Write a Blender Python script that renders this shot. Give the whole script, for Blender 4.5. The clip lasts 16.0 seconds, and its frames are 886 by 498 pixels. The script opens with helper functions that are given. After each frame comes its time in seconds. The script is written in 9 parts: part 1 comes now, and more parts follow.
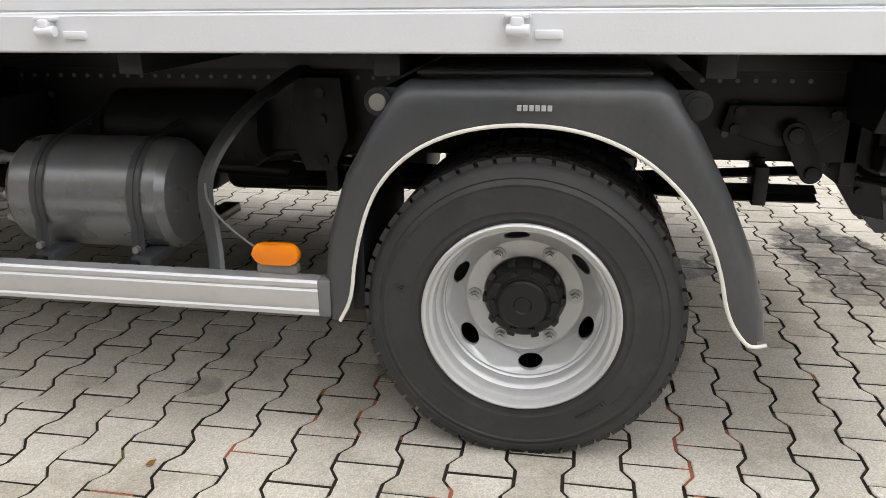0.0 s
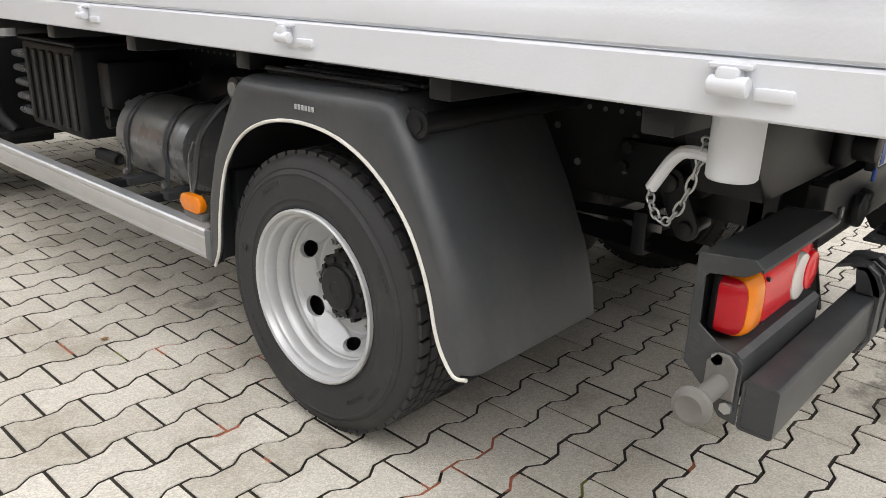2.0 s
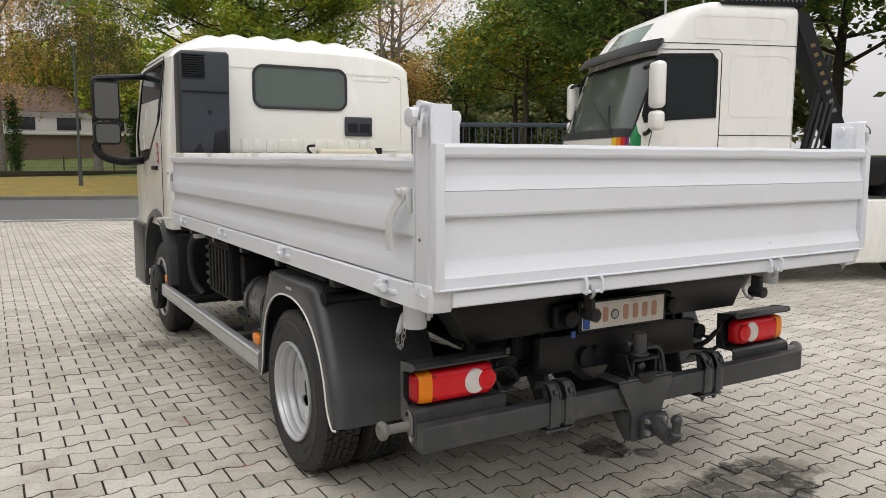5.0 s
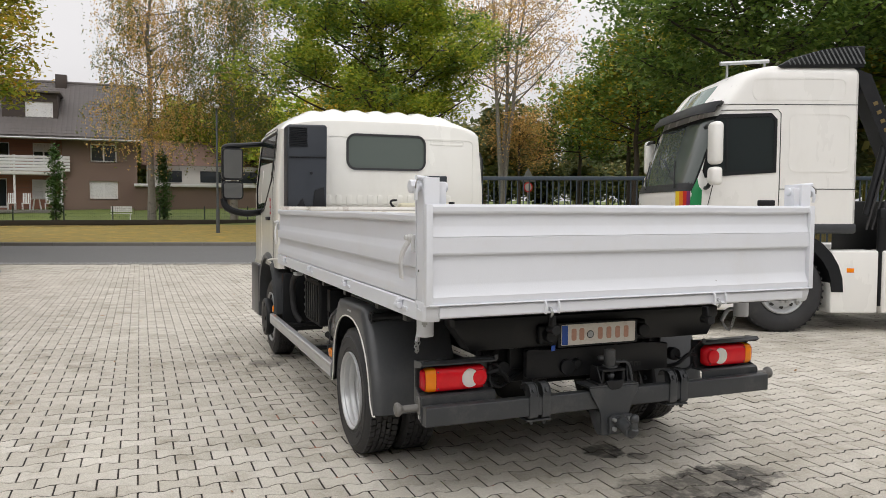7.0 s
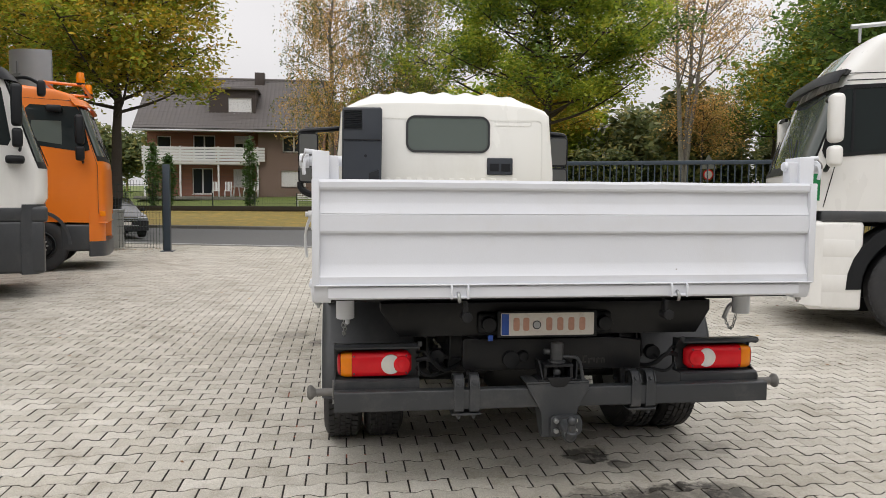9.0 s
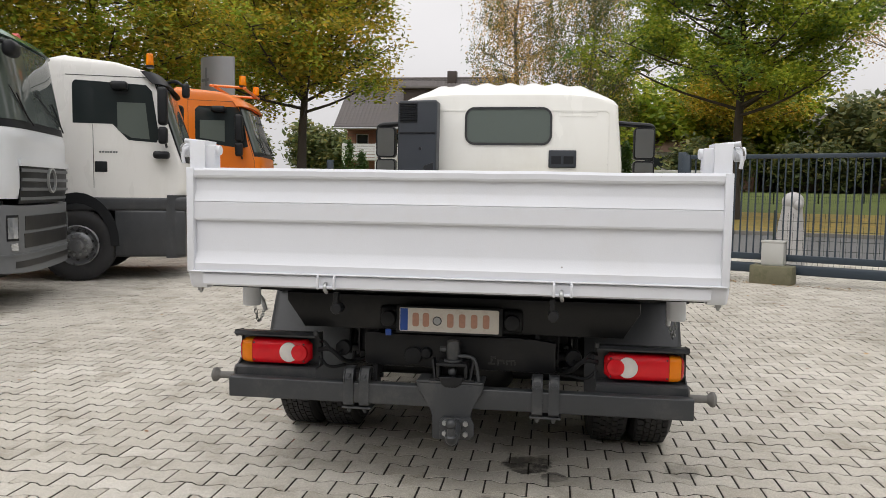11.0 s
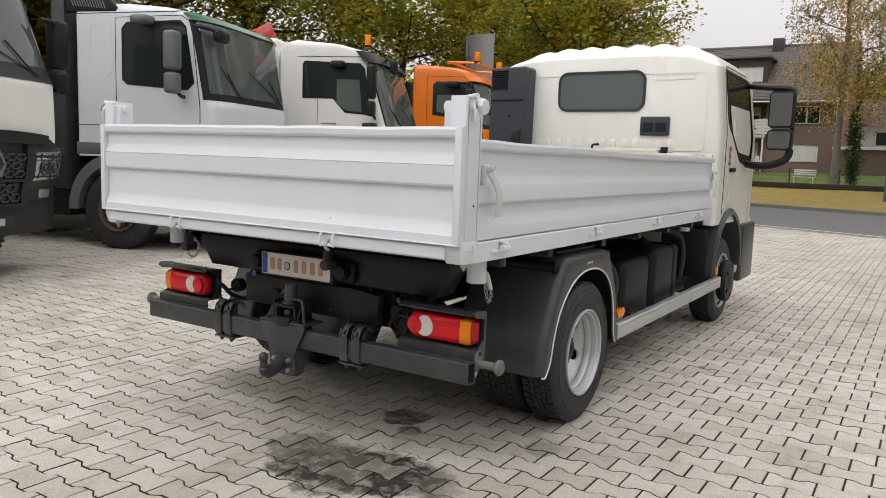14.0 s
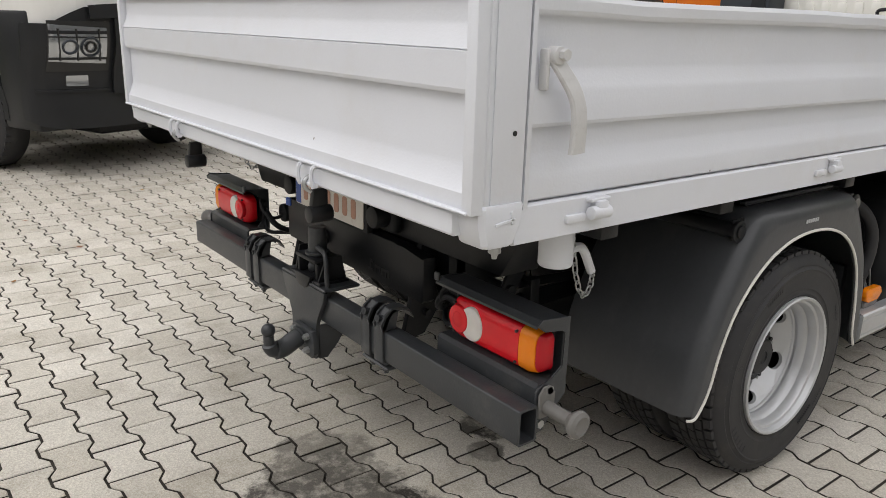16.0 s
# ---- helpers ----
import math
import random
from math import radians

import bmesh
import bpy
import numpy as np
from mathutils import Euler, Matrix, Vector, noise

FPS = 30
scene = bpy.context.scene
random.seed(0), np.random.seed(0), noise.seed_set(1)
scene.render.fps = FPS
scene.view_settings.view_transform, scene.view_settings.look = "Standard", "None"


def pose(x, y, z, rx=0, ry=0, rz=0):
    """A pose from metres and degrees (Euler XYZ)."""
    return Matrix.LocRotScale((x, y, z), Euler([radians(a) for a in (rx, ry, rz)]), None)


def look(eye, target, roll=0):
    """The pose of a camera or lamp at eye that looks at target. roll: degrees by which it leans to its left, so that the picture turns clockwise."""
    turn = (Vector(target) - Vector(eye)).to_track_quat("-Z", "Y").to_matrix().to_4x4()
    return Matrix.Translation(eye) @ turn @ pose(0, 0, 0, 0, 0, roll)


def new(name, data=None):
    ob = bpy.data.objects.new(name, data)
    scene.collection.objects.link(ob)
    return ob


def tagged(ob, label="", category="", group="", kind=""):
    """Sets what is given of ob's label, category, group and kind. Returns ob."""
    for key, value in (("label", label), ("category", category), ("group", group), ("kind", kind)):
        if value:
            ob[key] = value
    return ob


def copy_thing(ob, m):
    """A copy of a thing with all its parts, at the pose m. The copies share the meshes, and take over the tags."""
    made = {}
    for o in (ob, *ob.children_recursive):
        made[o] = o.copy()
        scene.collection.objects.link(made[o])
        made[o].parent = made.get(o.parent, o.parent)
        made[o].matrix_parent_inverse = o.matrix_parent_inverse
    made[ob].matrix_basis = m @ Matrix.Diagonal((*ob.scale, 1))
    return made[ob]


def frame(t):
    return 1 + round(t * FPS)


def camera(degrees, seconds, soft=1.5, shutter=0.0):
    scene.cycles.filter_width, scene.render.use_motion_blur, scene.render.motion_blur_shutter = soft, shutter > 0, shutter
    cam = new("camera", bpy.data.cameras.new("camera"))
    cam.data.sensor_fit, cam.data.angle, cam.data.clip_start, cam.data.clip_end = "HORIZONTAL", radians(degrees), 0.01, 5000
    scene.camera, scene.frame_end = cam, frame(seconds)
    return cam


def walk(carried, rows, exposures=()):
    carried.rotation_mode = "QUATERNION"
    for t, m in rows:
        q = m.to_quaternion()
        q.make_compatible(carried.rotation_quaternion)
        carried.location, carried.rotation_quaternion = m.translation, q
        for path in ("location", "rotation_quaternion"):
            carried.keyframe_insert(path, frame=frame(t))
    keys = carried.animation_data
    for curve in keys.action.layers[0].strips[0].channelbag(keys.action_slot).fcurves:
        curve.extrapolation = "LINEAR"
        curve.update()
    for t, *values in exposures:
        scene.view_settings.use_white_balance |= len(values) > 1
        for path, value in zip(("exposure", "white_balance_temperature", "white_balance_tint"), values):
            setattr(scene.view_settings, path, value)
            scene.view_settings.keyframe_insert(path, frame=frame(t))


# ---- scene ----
cam = camera(60.7, 16.0, soft=0.4)
PATH = [
    (0, (-1.423, -3.079, 1.254), (-1.759, -1.219, 0.601), -0.7),
    (0.5, (-1.005, -3.014, 1.246), (-1.547, -1.206, 0.584), -0.6),
    (1, (-0.624, -2.883, 1.257), (-1.404, -1.165, 0.593), 0.0),
    (1.5, (-0.301, -2.665, 1.279), (-1.328, -1.084, 0.611), 0.9),
    (2, (0.098, -2.501, 1.306), (-1.166, -1.101, 0.639), 1.5),
    (2.5, (0.379, -2.307, 1.325), (-1.019, -1.046, 0.651), 2.0),
    (3, (0.702, -2.245, 1.421), (-0.814, -1.106, 0.784), 0.5),
    (3.5, (1.024, -2.304, 1.521), (-0.568, -1.211, 1.002), 0.0),
    (4, (1.348, -2.424, 1.610), (-0.287, -1.347, 1.204), -0.1),
    (4.2, (1.522, -2.453, 1.624), (-0.127, -1.382, 1.263), -0.1),
    (6.3, (3.107, -2.731, 1.672), (1.314, -1.854, 1.542), 0.5),
    (6.5, (3.222, -2.743, 1.675), (1.412, -1.902, 1.553), 0.4),
    (7, (3.475, -2.58, 1.687), (1.621, -1.837, 1.577), 0.2),
    (7.5, (3.634, -2.297, 1.672), (1.741, -1.662, 1.564), 0.1),
    (8, (3.601, -1.963, 1.64), (1.671, -1.449, 1.521), 0.1),
    (8.5, (3.583, -1.569, 1.619), (1.625, -1.183, 1.492), 0.3),
    (9, (3.602, -1.125, 1.629), (1.624, -0.866, 1.488), 0.4),
    (9.2, (3.573, -0.969, 1.606), (1.589, -0.762, 1.46), 0.5),
    (11.3, (3.464, 0.763, 1.614), (1.502, 0.402, 1.463), 0.7),
    (11.5, (3.447, 0.956, 1.588), (1.497, 0.541, 1.441), 0.6),
    (12, (3.365, 1.37, 1.572), (1.448, 0.822, 1.415), 1.0),
    (12.5, (3.221, 1.782, 1.581), (1.35, 1.098, 1.411), 1.5),
    (13, (3.141, 2.245, 1.582), (1.327, 1.423, 1.4), 1.8),
    (13.5, (2.963, 2.63, 1.559), (1.216, 1.677, 1.36), 2.1),
    (14, (2.724, 2.956, 1.567), (1.055, 1.879, 1.33), 2.0),
    (14.5, (2.468, 3.189, 1.58), (0.893, 1.993, 1.281), 1.5),
    (15, (2.029, 3.032, 1.544), (0.565, 1.724, 1.162), 1.1),
    (15.5, (1.507, 2.814, 1.51), (0.174, 1.399, 1.042), -0.1),
    (16, (1.009, 2.479, 1.587), (-0.166, 0.964, 1.019), 1.6),
]
walk(cam, [(t, look(eye, target, roll)) for t, eye, target, roll in PATH], [(0.0, 0.57), (2.2, 0.54), (3.3, 0.12), (4.5, -0.03), (14.5, -0.03), (16.0, 0.0)])

# ---- daylight: an overcast autumn sky ----
world = bpy.data.worlds.new("overcast_sky")
scene.world = world
world.use_nodes = True
wn, wl = world.node_tree.nodes, world.node_tree.links
wn.clear()
w_out = wn.new("ShaderNodeOutputWorld")
w_bg = wn.new("ShaderNodeBackground")
w_sky = wn.new("ShaderNodeTexSky")
w_sky.sky_type = "NISHITA"
w_sky.sun_disc = False
w_sky.sun_elevation, w_sky.sun_rotation = radians(38), radians(140)
w_sky.air_density, w_sky.dust_density, w_sky.ozone_density = 1.0, 4.0, 1.0
w_hue = wn.new("ShaderNodeHueSaturation")
w_hue.inputs["Saturation"].default_value = 0.10
w_co = wn.new("ShaderNodeTexCoord")
w_map = wn.new("ShaderNodeMapping")
w_map.inputs["Scale"].default_value = (1.0, 1.0, 2.6)
w_noise = wn.new("ShaderNodeTexNoise")
w_noise.inputs["Scale"].default_value, w_noise.inputs["Detail"].default_value = 2.2, 4.0
w_ramp = wn.new("ShaderNodeMapRange")
w_ramp.inputs["To Min"].default_value, w_ramp.inputs["To Max"].default_value = 0.86, 1.10
w_mix = wn.new("ShaderNodeMix")
w_mix.data_type = "RGBA"
w_mix.inputs["Factor"].default_value = 0.88
w_mix.inputs[7].default_value = (6.60, 6.44, 6.52, 1.0)
# a cloud cover is brighter overhead than at the horizon
w_sep = wn.new("ShaderNodeSeparateXYZ")
w_up = wn.new("ShaderNodeMapRange")
w_up.inputs["From Max"].default_value = 1.0
w_up.inputs["To Min"].default_value, w_up.inputs["To Max"].default_value = 1.0, 2.7
w_both = wn.new("ShaderNodeMath")
w_both.operation = "MULTIPLY"
w_mul = wn.new("ShaderNodeVectorMath")
w_mul.operation = "SCALE"
wl.new(w_co.outputs["Generated"], w_map.inputs["Vector"])
wl.new(w_map.outputs["Vector"], w_noise.inputs["Vector"])
wl.new(w_noise.outputs["Fac"], w_ramp.inputs["Value"])
wl.new(w_sky.outputs["Color"], w_hue.inputs["Color"])
wl.new(w_hue.outputs["Color"], w_mix.inputs[6])
wl.new(w_mix.outputs[2], w_mul.inputs[0])
wl.new(w_co.outputs["Generated"], w_sep.inputs[0])
wl.new(w_sep.outputs["Z"], w_up.inputs["Value"])
wl.new(w_up.outputs["Result"], w_both.inputs[0])
wl.new(w_ramp.outputs["Result"], w_both.inputs[1])
wl.new(w_both.outputs[0], w_mul.inputs["Scale"])
wl.new(w_mul.outputs["Vector"], w_bg.inputs["Color"])
w_bg.inputs["Strength"].default_value = 0.105
wl.new(w_bg.outputs["Background"], w_out.inputs["Surface"])

sun = new("sun", bpy.data.lights.new("sun", "SUN"))
sun.data.energy, sun.data.angle, sun.data.color = 0.6, radians(25), (1.0, 0.97, 0.92)
sun.matrix_basis = look((8, -1, 11), (0, 0, 0))

# ---- building helpers ----
def B():
    return bmesh.new()


def world_of(ob):
    m = world_of(ob.parent) @ ob.matrix_parent_inverse if ob.parent else Matrix.Identity(4)
    return m @ ob.matrix_basis


def hang(ob, parent):
    ob.parent = parent
    ob.matrix_parent_inverse = world_of(parent).inverted()
    return ob


def finish(bm, sharp=32):
    bmesh.ops.recalc_face_normals(bm, faces=bm.faces)
    limit = radians(sharp)
    for f in bm.faces:
        f.smooth = True
    for e in bm.edges:
        e.smooth = len(e.link_faces) == 2 and e.calc_face_angle(0) <= limit


def part(name, bm, material, parent=None, label="", sharp=32):
    """One mesh object from a bmesh, under a thing or a part."""
    finish(bm, sharp)
    me = bpy.data.meshes.new(name)
    bm.to_mesh(me)
    bm.free()
    me.materials.append(material)
    ob = new(name, me)
    if parent:
        hang(ob, parent)
    return tagged(ob, label)


def thing(name, at, label, category, group="", rz=0.0):
    ob = new(name)
    ob.matrix_basis = pose(*at, 0, 0, rz)
    ob.empty_display_size = 0.2
    return tagged(ob, label, category, group)


def box(bm, c, s, rot=(0, 0, 0), bev=0.0, seg=2):
    m = pose(*c, *rot) @ Matrix.Diagonal((*s, 1))
    r = bmesh.ops.create_cube(bm, size=1, matrix=m)
    if bev:
        es = list({e for v in r["verts"] for e in v.link_edges})
        bmesh.ops.bevel(bm, geom=es, offset=min(bev, 0.45 * min(s)), segments=seg, profile=0.5, affect="EDGES")
    return bm


def span(bm, x0, x1, y0, y1, z0, z1, bev=0.0, seg=2):
    return box(bm, ((x0 + x1) / 2, (y0 + y1) / 2, (z0 + z1) / 2), (abs(x1 - x0), abs(y1 - y0), abs(z1 - z0)), bev=bev, seg=seg)


def cyl(bm, p0, p1, r, r2=None, seg=16, bev=0.0):
    p0, p1 = Vector(p0), Vector(p1)
    d = p1 - p0
    m = Matrix.Translation((p0 + p1) / 2) @ d.to_track_quat("Z", "Y").to_matrix().to_4x4()
    r = bmesh.ops.create_cone(bm, cap_ends=True, segments=seg, radius1=r, radius2=r if r2 is None else r2, depth=d.length, matrix=m)
    if bev:
        es = [e for e in {e for v in r["verts"] for e in v.link_edges} if any(len(f.verts) > 4 for f in e.link_faces)]
        bmesh.ops.bevel(bm, geom=es, offset=bev, segments=2, profile=0.5, affect="EDGES")
    return bm


def ball(bm, c, r, seg=16, scale=(1, 1, 1)):
    bmesh.ops.create_uvsphere(bm, u_segments=seg, v_segments=seg // 2 + 2, radius=r, matrix=Matrix.Translation(c) @ Matrix.Diagonal((*scale, 1)))
    return bm


def skin(bm, rings, caps=True, closed=True):
    """Joins rings of points, all with the same count, to a skin."""
    vs = [[bm.verts.new(p) for p in ring] for ring in rings]
    n = len(vs[0])
    for a, b in zip(vs, vs[1:]):
        for i in range(n if closed else n - 1):
            j = (i + 1) % n
            bm.faces.new((a[i], a[j], b[j], b[i]))
    if caps:
        bm.faces.new(vs[0])
        bm.faces.new(vs[-1][::-1])
    return bm


def tube(bm, pts, r, seg=8, ry=None, caps=True):
    """A round or flattened bar along points."""
    pts = [Vector(p) for p in pts]
    rings, last = [], None
    for i, p in enumerate(pts):
        d = (pts[min(i + 1, len(pts) - 1)] - pts[max(i - 1, 0)]).normalized()
        side = last - d * last.dot(d) if last else d.orthogonal() if abs(d.z) > 0.95 else d.cross(Vector((0, 0, 1)))
        side.normalize()
        last = side
        up = side.cross(d)
        rr = r[i] if isinstance(r, (list, tuple)) else r
        r2 = rr if ry is None else ry
        rings.append([p + side * math.cos(a) * rr + up * math.sin(a) * r2 for a in (2 * math.pi * k / seg for k in range(seg))])
    return skin(bm, rings, caps)


def bend(pts, n=6, r=0.3):
    """A smoother run of points through corners (Chaikin)."""
    pts = [Vector(p) for p in pts]
    for _ in range(3):
        out = [pts[0]]
        for a, b in zip(pts, pts[1:]):
            out += [a.lerp(b, 0.25), a.lerp(b, 0.75)]
        pts = [*out, pts[-1]]
    return pts


def lathe(bm, prof, c, axis="y", seg=32, way=1):
    """Turns a profile of (radius, along) round an axis."""
    c = Vector(c)
    rings = []
    for r, a in prof:
        ring = []
        for k in range(seg):
            u, v = r * math.cos(2 * math.pi * k / seg), r * math.sin(2 * math.pi * k / seg)
            ring.append(c + Vector({"y": (u, way * a, v), "x": (way * a, u, v), "z": (u, v, way * a)}[axis]))
        rings.append(ring)
    skin(bm, rings, caps=False)
    bmesh.ops.remove_doubles(bm, verts=bm.verts, dist=1e-5)
    return bm


def prism(bm, pts, axis, a, b, bev=0.0, seg=2):
    """Draws a polygon out along an axis from a to b."""
    put = {"x": lambda u, v, w: (w, u, v), "y": lambda u, v, w: (u, w, v), "z": lambda u, v, w: (u, v, w)}[axis]
    lo = [bm.verts.new(put(u, v, a)) for u, v in pts]
    hi = [bm.verts.new(put(u, v, b)) for u, v in pts]
    n = len(pts)
    fs = [bm.faces.new(lo), bm.faces.new(hi[::-1])]
    for i in range(n):
        fs.append(bm.faces.new((lo[i], hi[i], hi[(i + 1) % n], lo[(i + 1) % n])))
    if bev:
        es = list({e for f in fs[:2] for e in f.edges})
        bmesh.ops.bevel(bm, geom=es, offset=bev, segments=seg, profile=0.5, affect="EDGES")
    return bm


def rrect(u0, u1, v0, v1, r, n=5):
    """Corner points of a rounded rectangle."""
    out = []
    for cu, cv, a0 in ((u1 - r, v1 - r, 0), (u0 + r, v1 - r, 90), (u0 + r, v0 + r, 180), (u1 - r, v0 + r, 270)):
        for k in range(n + 1):
            a = radians(a0 + 90 * k / n)
            out.append((cu + r * math.cos(a), cv + r * math.sin(a)))
    return out


def inset(pts, d):
    """A closed outline moved inwards by d (outlines that run anticlockwise)."""
    out, n = [], len(pts)
    for i in range(n):
        p, a, b = Vector(pts[i]), Vector(pts[i - 1]), Vector(pts[(i + 1) % n])
        e, f = (p - a).normalized(), (b - p).normalized()
        m = Vector((-(e.y + f.y), e.x + f.x))
        m = m.normalized() if m.length > 1e-6 else Vector((-e.y, e.x))
        out.append(tuple(p + m * d / max(0.5, m.dot(Vector((-e.y, e.x))))))
    return out


def frame_ring(bm, outer, inner, axis, a, b):
    """A flat ring between two outlines with the same count, drawn out along an axis."""
    put = {"x": lambda u, v, w: (w, u, v), "y": lambda u, v, w: (u, w, v), "z": lambda u, v, w: (u, v, w)}[axis]
    n = len(outer)
    rings = [[bm.verts.new(put(u, v, w)) for u, v in line] for line, w in ((outer, a), (outer, b), (inner, b), (inner, a))]
    for k in range(4):
        p, q = rings[k], rings[(k + 1) % 4]
        for i in range(n):
            bm.faces.new((p[i], p[(i + 1) % n], q[(i + 1) % n], q[i]))
    return bm


def grid_mesh(name, verts, faces, material, smooth=False):
    me = bpy.data.meshes.new(name)
    me.from_pydata(verts, [], faces)
    me.materials.append(material)
    if smooth:
        me.polygons.foreach_set("use_smooth", [True] * len(me.polygons))
    return me


def quads_mesh(name, corners, material):
    """Loose quads from an array (n, 4, 3)."""
    n = len(corners)
    me = bpy.data.meshes.new(name)
    me.vertices.add(4 * n)
    me.vertices.foreach_set("co", np.ascontiguousarray(corners, dtype=np.float32).ravel())
    me.loops.add(4 * n)
    me.loops.foreach_set("vertex_index", np.arange(4 * n, dtype=np.int32))
    me.polygons.add(n)
    me.polygons.foreach_set("loop_start", np.arange(0, 4 * n, 4, dtype=np.int32))
    me.update(calc_edges=True)
    me.materials.append(material)
    return me

# ---- materials ----
def nodes_of(m):
    m.use_nodes = True
    t = m.node_tree
    return t.nodes, t.links, t.nodes["Principled BSDF"]


def mk(name, color, rough=0.5, metal=0.0, var=0.12, scale=6.0, bump=0.0, bscale=80.0, dirt=None, dirt_amount=0.3, dscale=3.0, coat=0.0, spec=0.5, streak=1.0):
    """A surface with broad and fine variation, relief and, where wanted, dirt of another colour."""
    m = bpy.data.materials.new(name)
    n, l, p = nodes_of(m)
    co = n.new("ShaderNodeTexCoord")
    mp = n.new("ShaderNodeMapping")
    mp.inputs["Scale"].default_value = (1, 1, 1 / streak)
    l.new(co.outputs["Object"], mp.inputs["Vector"])
    big = n.new("ShaderNodeTexNoise")
    big.inputs["Scale"].default_value, big.inputs["Detail"].default_value, big.inputs["Roughness"].default_value = scale, 5.0, 0.6
    fine = n.new("ShaderNodeTexNoise")
    fine.inputs["Scale"].default_value, fine.inputs["Detail"].default_value = bscale, 3.0
    l.new(mp.outputs["Vector"], big.inputs["Vector"])
    l.new(co.outputs["Object"], fine.inputs["Vector"])
    mix = n.new("ShaderNodeMix")
    mix.data_type = "RGBA"
    mix.inputs[6].default_value = (*[c * (1 - var) for c in color], 1)
    mix.inputs[7].default_value = (*[min(1, c * (1 + var)) for c in color], 1)
    add = n.new("ShaderNodeMath")
    add.operation = "MULTIPLY_ADD"
    add.inputs[1].default_value, add.inputs[2].default_value = 0.35, -0.17
    l.new(fine.outputs["Fac"], add.inputs[0])
    tot = n.new("ShaderNodeMath")
    tot.operation, tot.use_clamp = "ADD", True
    l.new(big.outputs["Fac"], tot.inputs[0])
    l.new(add.outputs[0], tot.inputs[1])
    l.new(tot.outputs[0], mix.inputs["Factor"])
    out = mix.outputs[2]
    if dirt:
        dn = n.new("ShaderNodeTexNoise")
        dn.inputs["Scale"].default_value, dn.inputs["Detail"].default_value, dn.inputs["Roughness"].default_value = dscale, 8.0, 0.7
        l.new(mp.outputs["Vector"], dn.inputs["Vector"])
        rmp = n.new("ShaderNodeMapRange")
        rmp.inputs["From Min"].default_value, rmp.inputs["From Max"].default_value = 0.52, 0.75
        rmp.inputs["To Max"].default_value = dirt_amount
        l.new(dn.outputs["Fac"], rmp.inputs["Value"])
        dm = n.new("ShaderNodeMix")
        dm.data_type = "RGBA"
        dm.inputs[7].default_value = (*dirt, 1)
        l.new(rmp.outputs["Result"], dm.inputs["Factor"])
        l.new(out, dm.inputs[6])
        out = dm.outputs[2]
    l.new(out, p.inputs["Base Color"])
    rr = n.new("ShaderNodeMapRange")
    rr.inputs["To Min"].default_value, rr.inputs["To Max"].default_value = max(0.02, rough * 0.8), min(1, rough * 1.2)
    l.new(big.outputs["Fac"], rr.inputs["Value"])
    l.new(rr.outputs["Result"], p.inputs["Roughness"])
    p.inputs["Metallic"].default_value = metal
    p.inputs["Specular IOR Level"].default_value = spec
    p.inputs["Coat Weight"].default_value = coat
    p.inputs["Coat Roughness"].default_value = 0.08
    if bump:
        bp = n.new("ShaderNodeBump")
        bp.inputs["Strength"].default_value, bp.inputs["Distance"].default_value = 1.0, bump
        l.new(fine.outputs["Fac"], bp.inputs["Height"])
        l.new(bp.outputs["Normal"], p.inputs["Normal"])
    return m


def glassy(name, color, rough=0.05, alpha=1.0, trans=0.0):
    m = bpy.data.materials.new(name)
    n, l, p = nodes_of(m)
    p.inputs["Base Color"].default_value = (*color, 1)
    p.inputs["Roughness"].default_value = rough
    p.inputs["Transmission Weight"].default_value = trans
    p.inputs["IOR"].default_value = 1.5
    p.inputs["Specular IOR Level"].default_value = 0.4
    p.inputs["Alpha"].default_value = alpha
    return m


def lens_mat(name, color, ridges=220.0):
    """Moulded lamp plastic: fine ribs under a glossy face."""
    m = bpy.data.materials.new(name)
    n, l, p = nodes_of(m)
    co = n.new("ShaderNodeTexCoord")
    wv = n.new("ShaderNodeTexWave")
    wv.inputs["Scale"].default_value = ridges
    l.new(co.outputs["Object"], wv.inputs["Vector"])
    ns = n.new("ShaderNodeTexNoise")
    ns.inputs["Scale"].default_value = 14
    l.new(co.outputs["Object"], ns.inputs["Vector"])
    mix = n.new("ShaderNodeMix")
    mix.data_type = "RGBA"
    mix.inputs[6].default_value = (*[c * 0.8 for c in color], 1)
    mix.inputs[7].default_value = (*[min(1, c * 1.15) for c in color], 1)
    l.new(ns.outputs["Fac"], mix.inputs["Factor"])
    l.new(mix.outputs[2], p.inputs["Base Color"])
    bp = n.new("ShaderNodeBump")
    bp.inputs["Strength"].default_value, bp.inputs["Distance"].default_value = 0.25, 0.001
    l.new(wv.outputs["Fac"], bp.inputs["Height"])
    l.new(bp.outputs["Normal"], p.inputs["Normal"])
    p.inputs["Roughness"].default_value = 0.22
    p.inputs["Specular IOR Level"].default_value = 0.35
    p.inputs["Coat Weight"].default_value = 0.15
    p.inputs["Subsurface Weight"].default_value = 0.15
    p.inputs["Subsurface Radius"].default_value = (0.02, 0.01, 0.005)
    return m


BED_WHITE = mk("brushed_white_paint", (0.700, 0.718, 0.762), 0.36, var=0.035, scale=3, bump=0.0004, bscale=140, dirt=(0.62, 0.60, 0.57), dirt_amount=0.3, dscale=2.2)


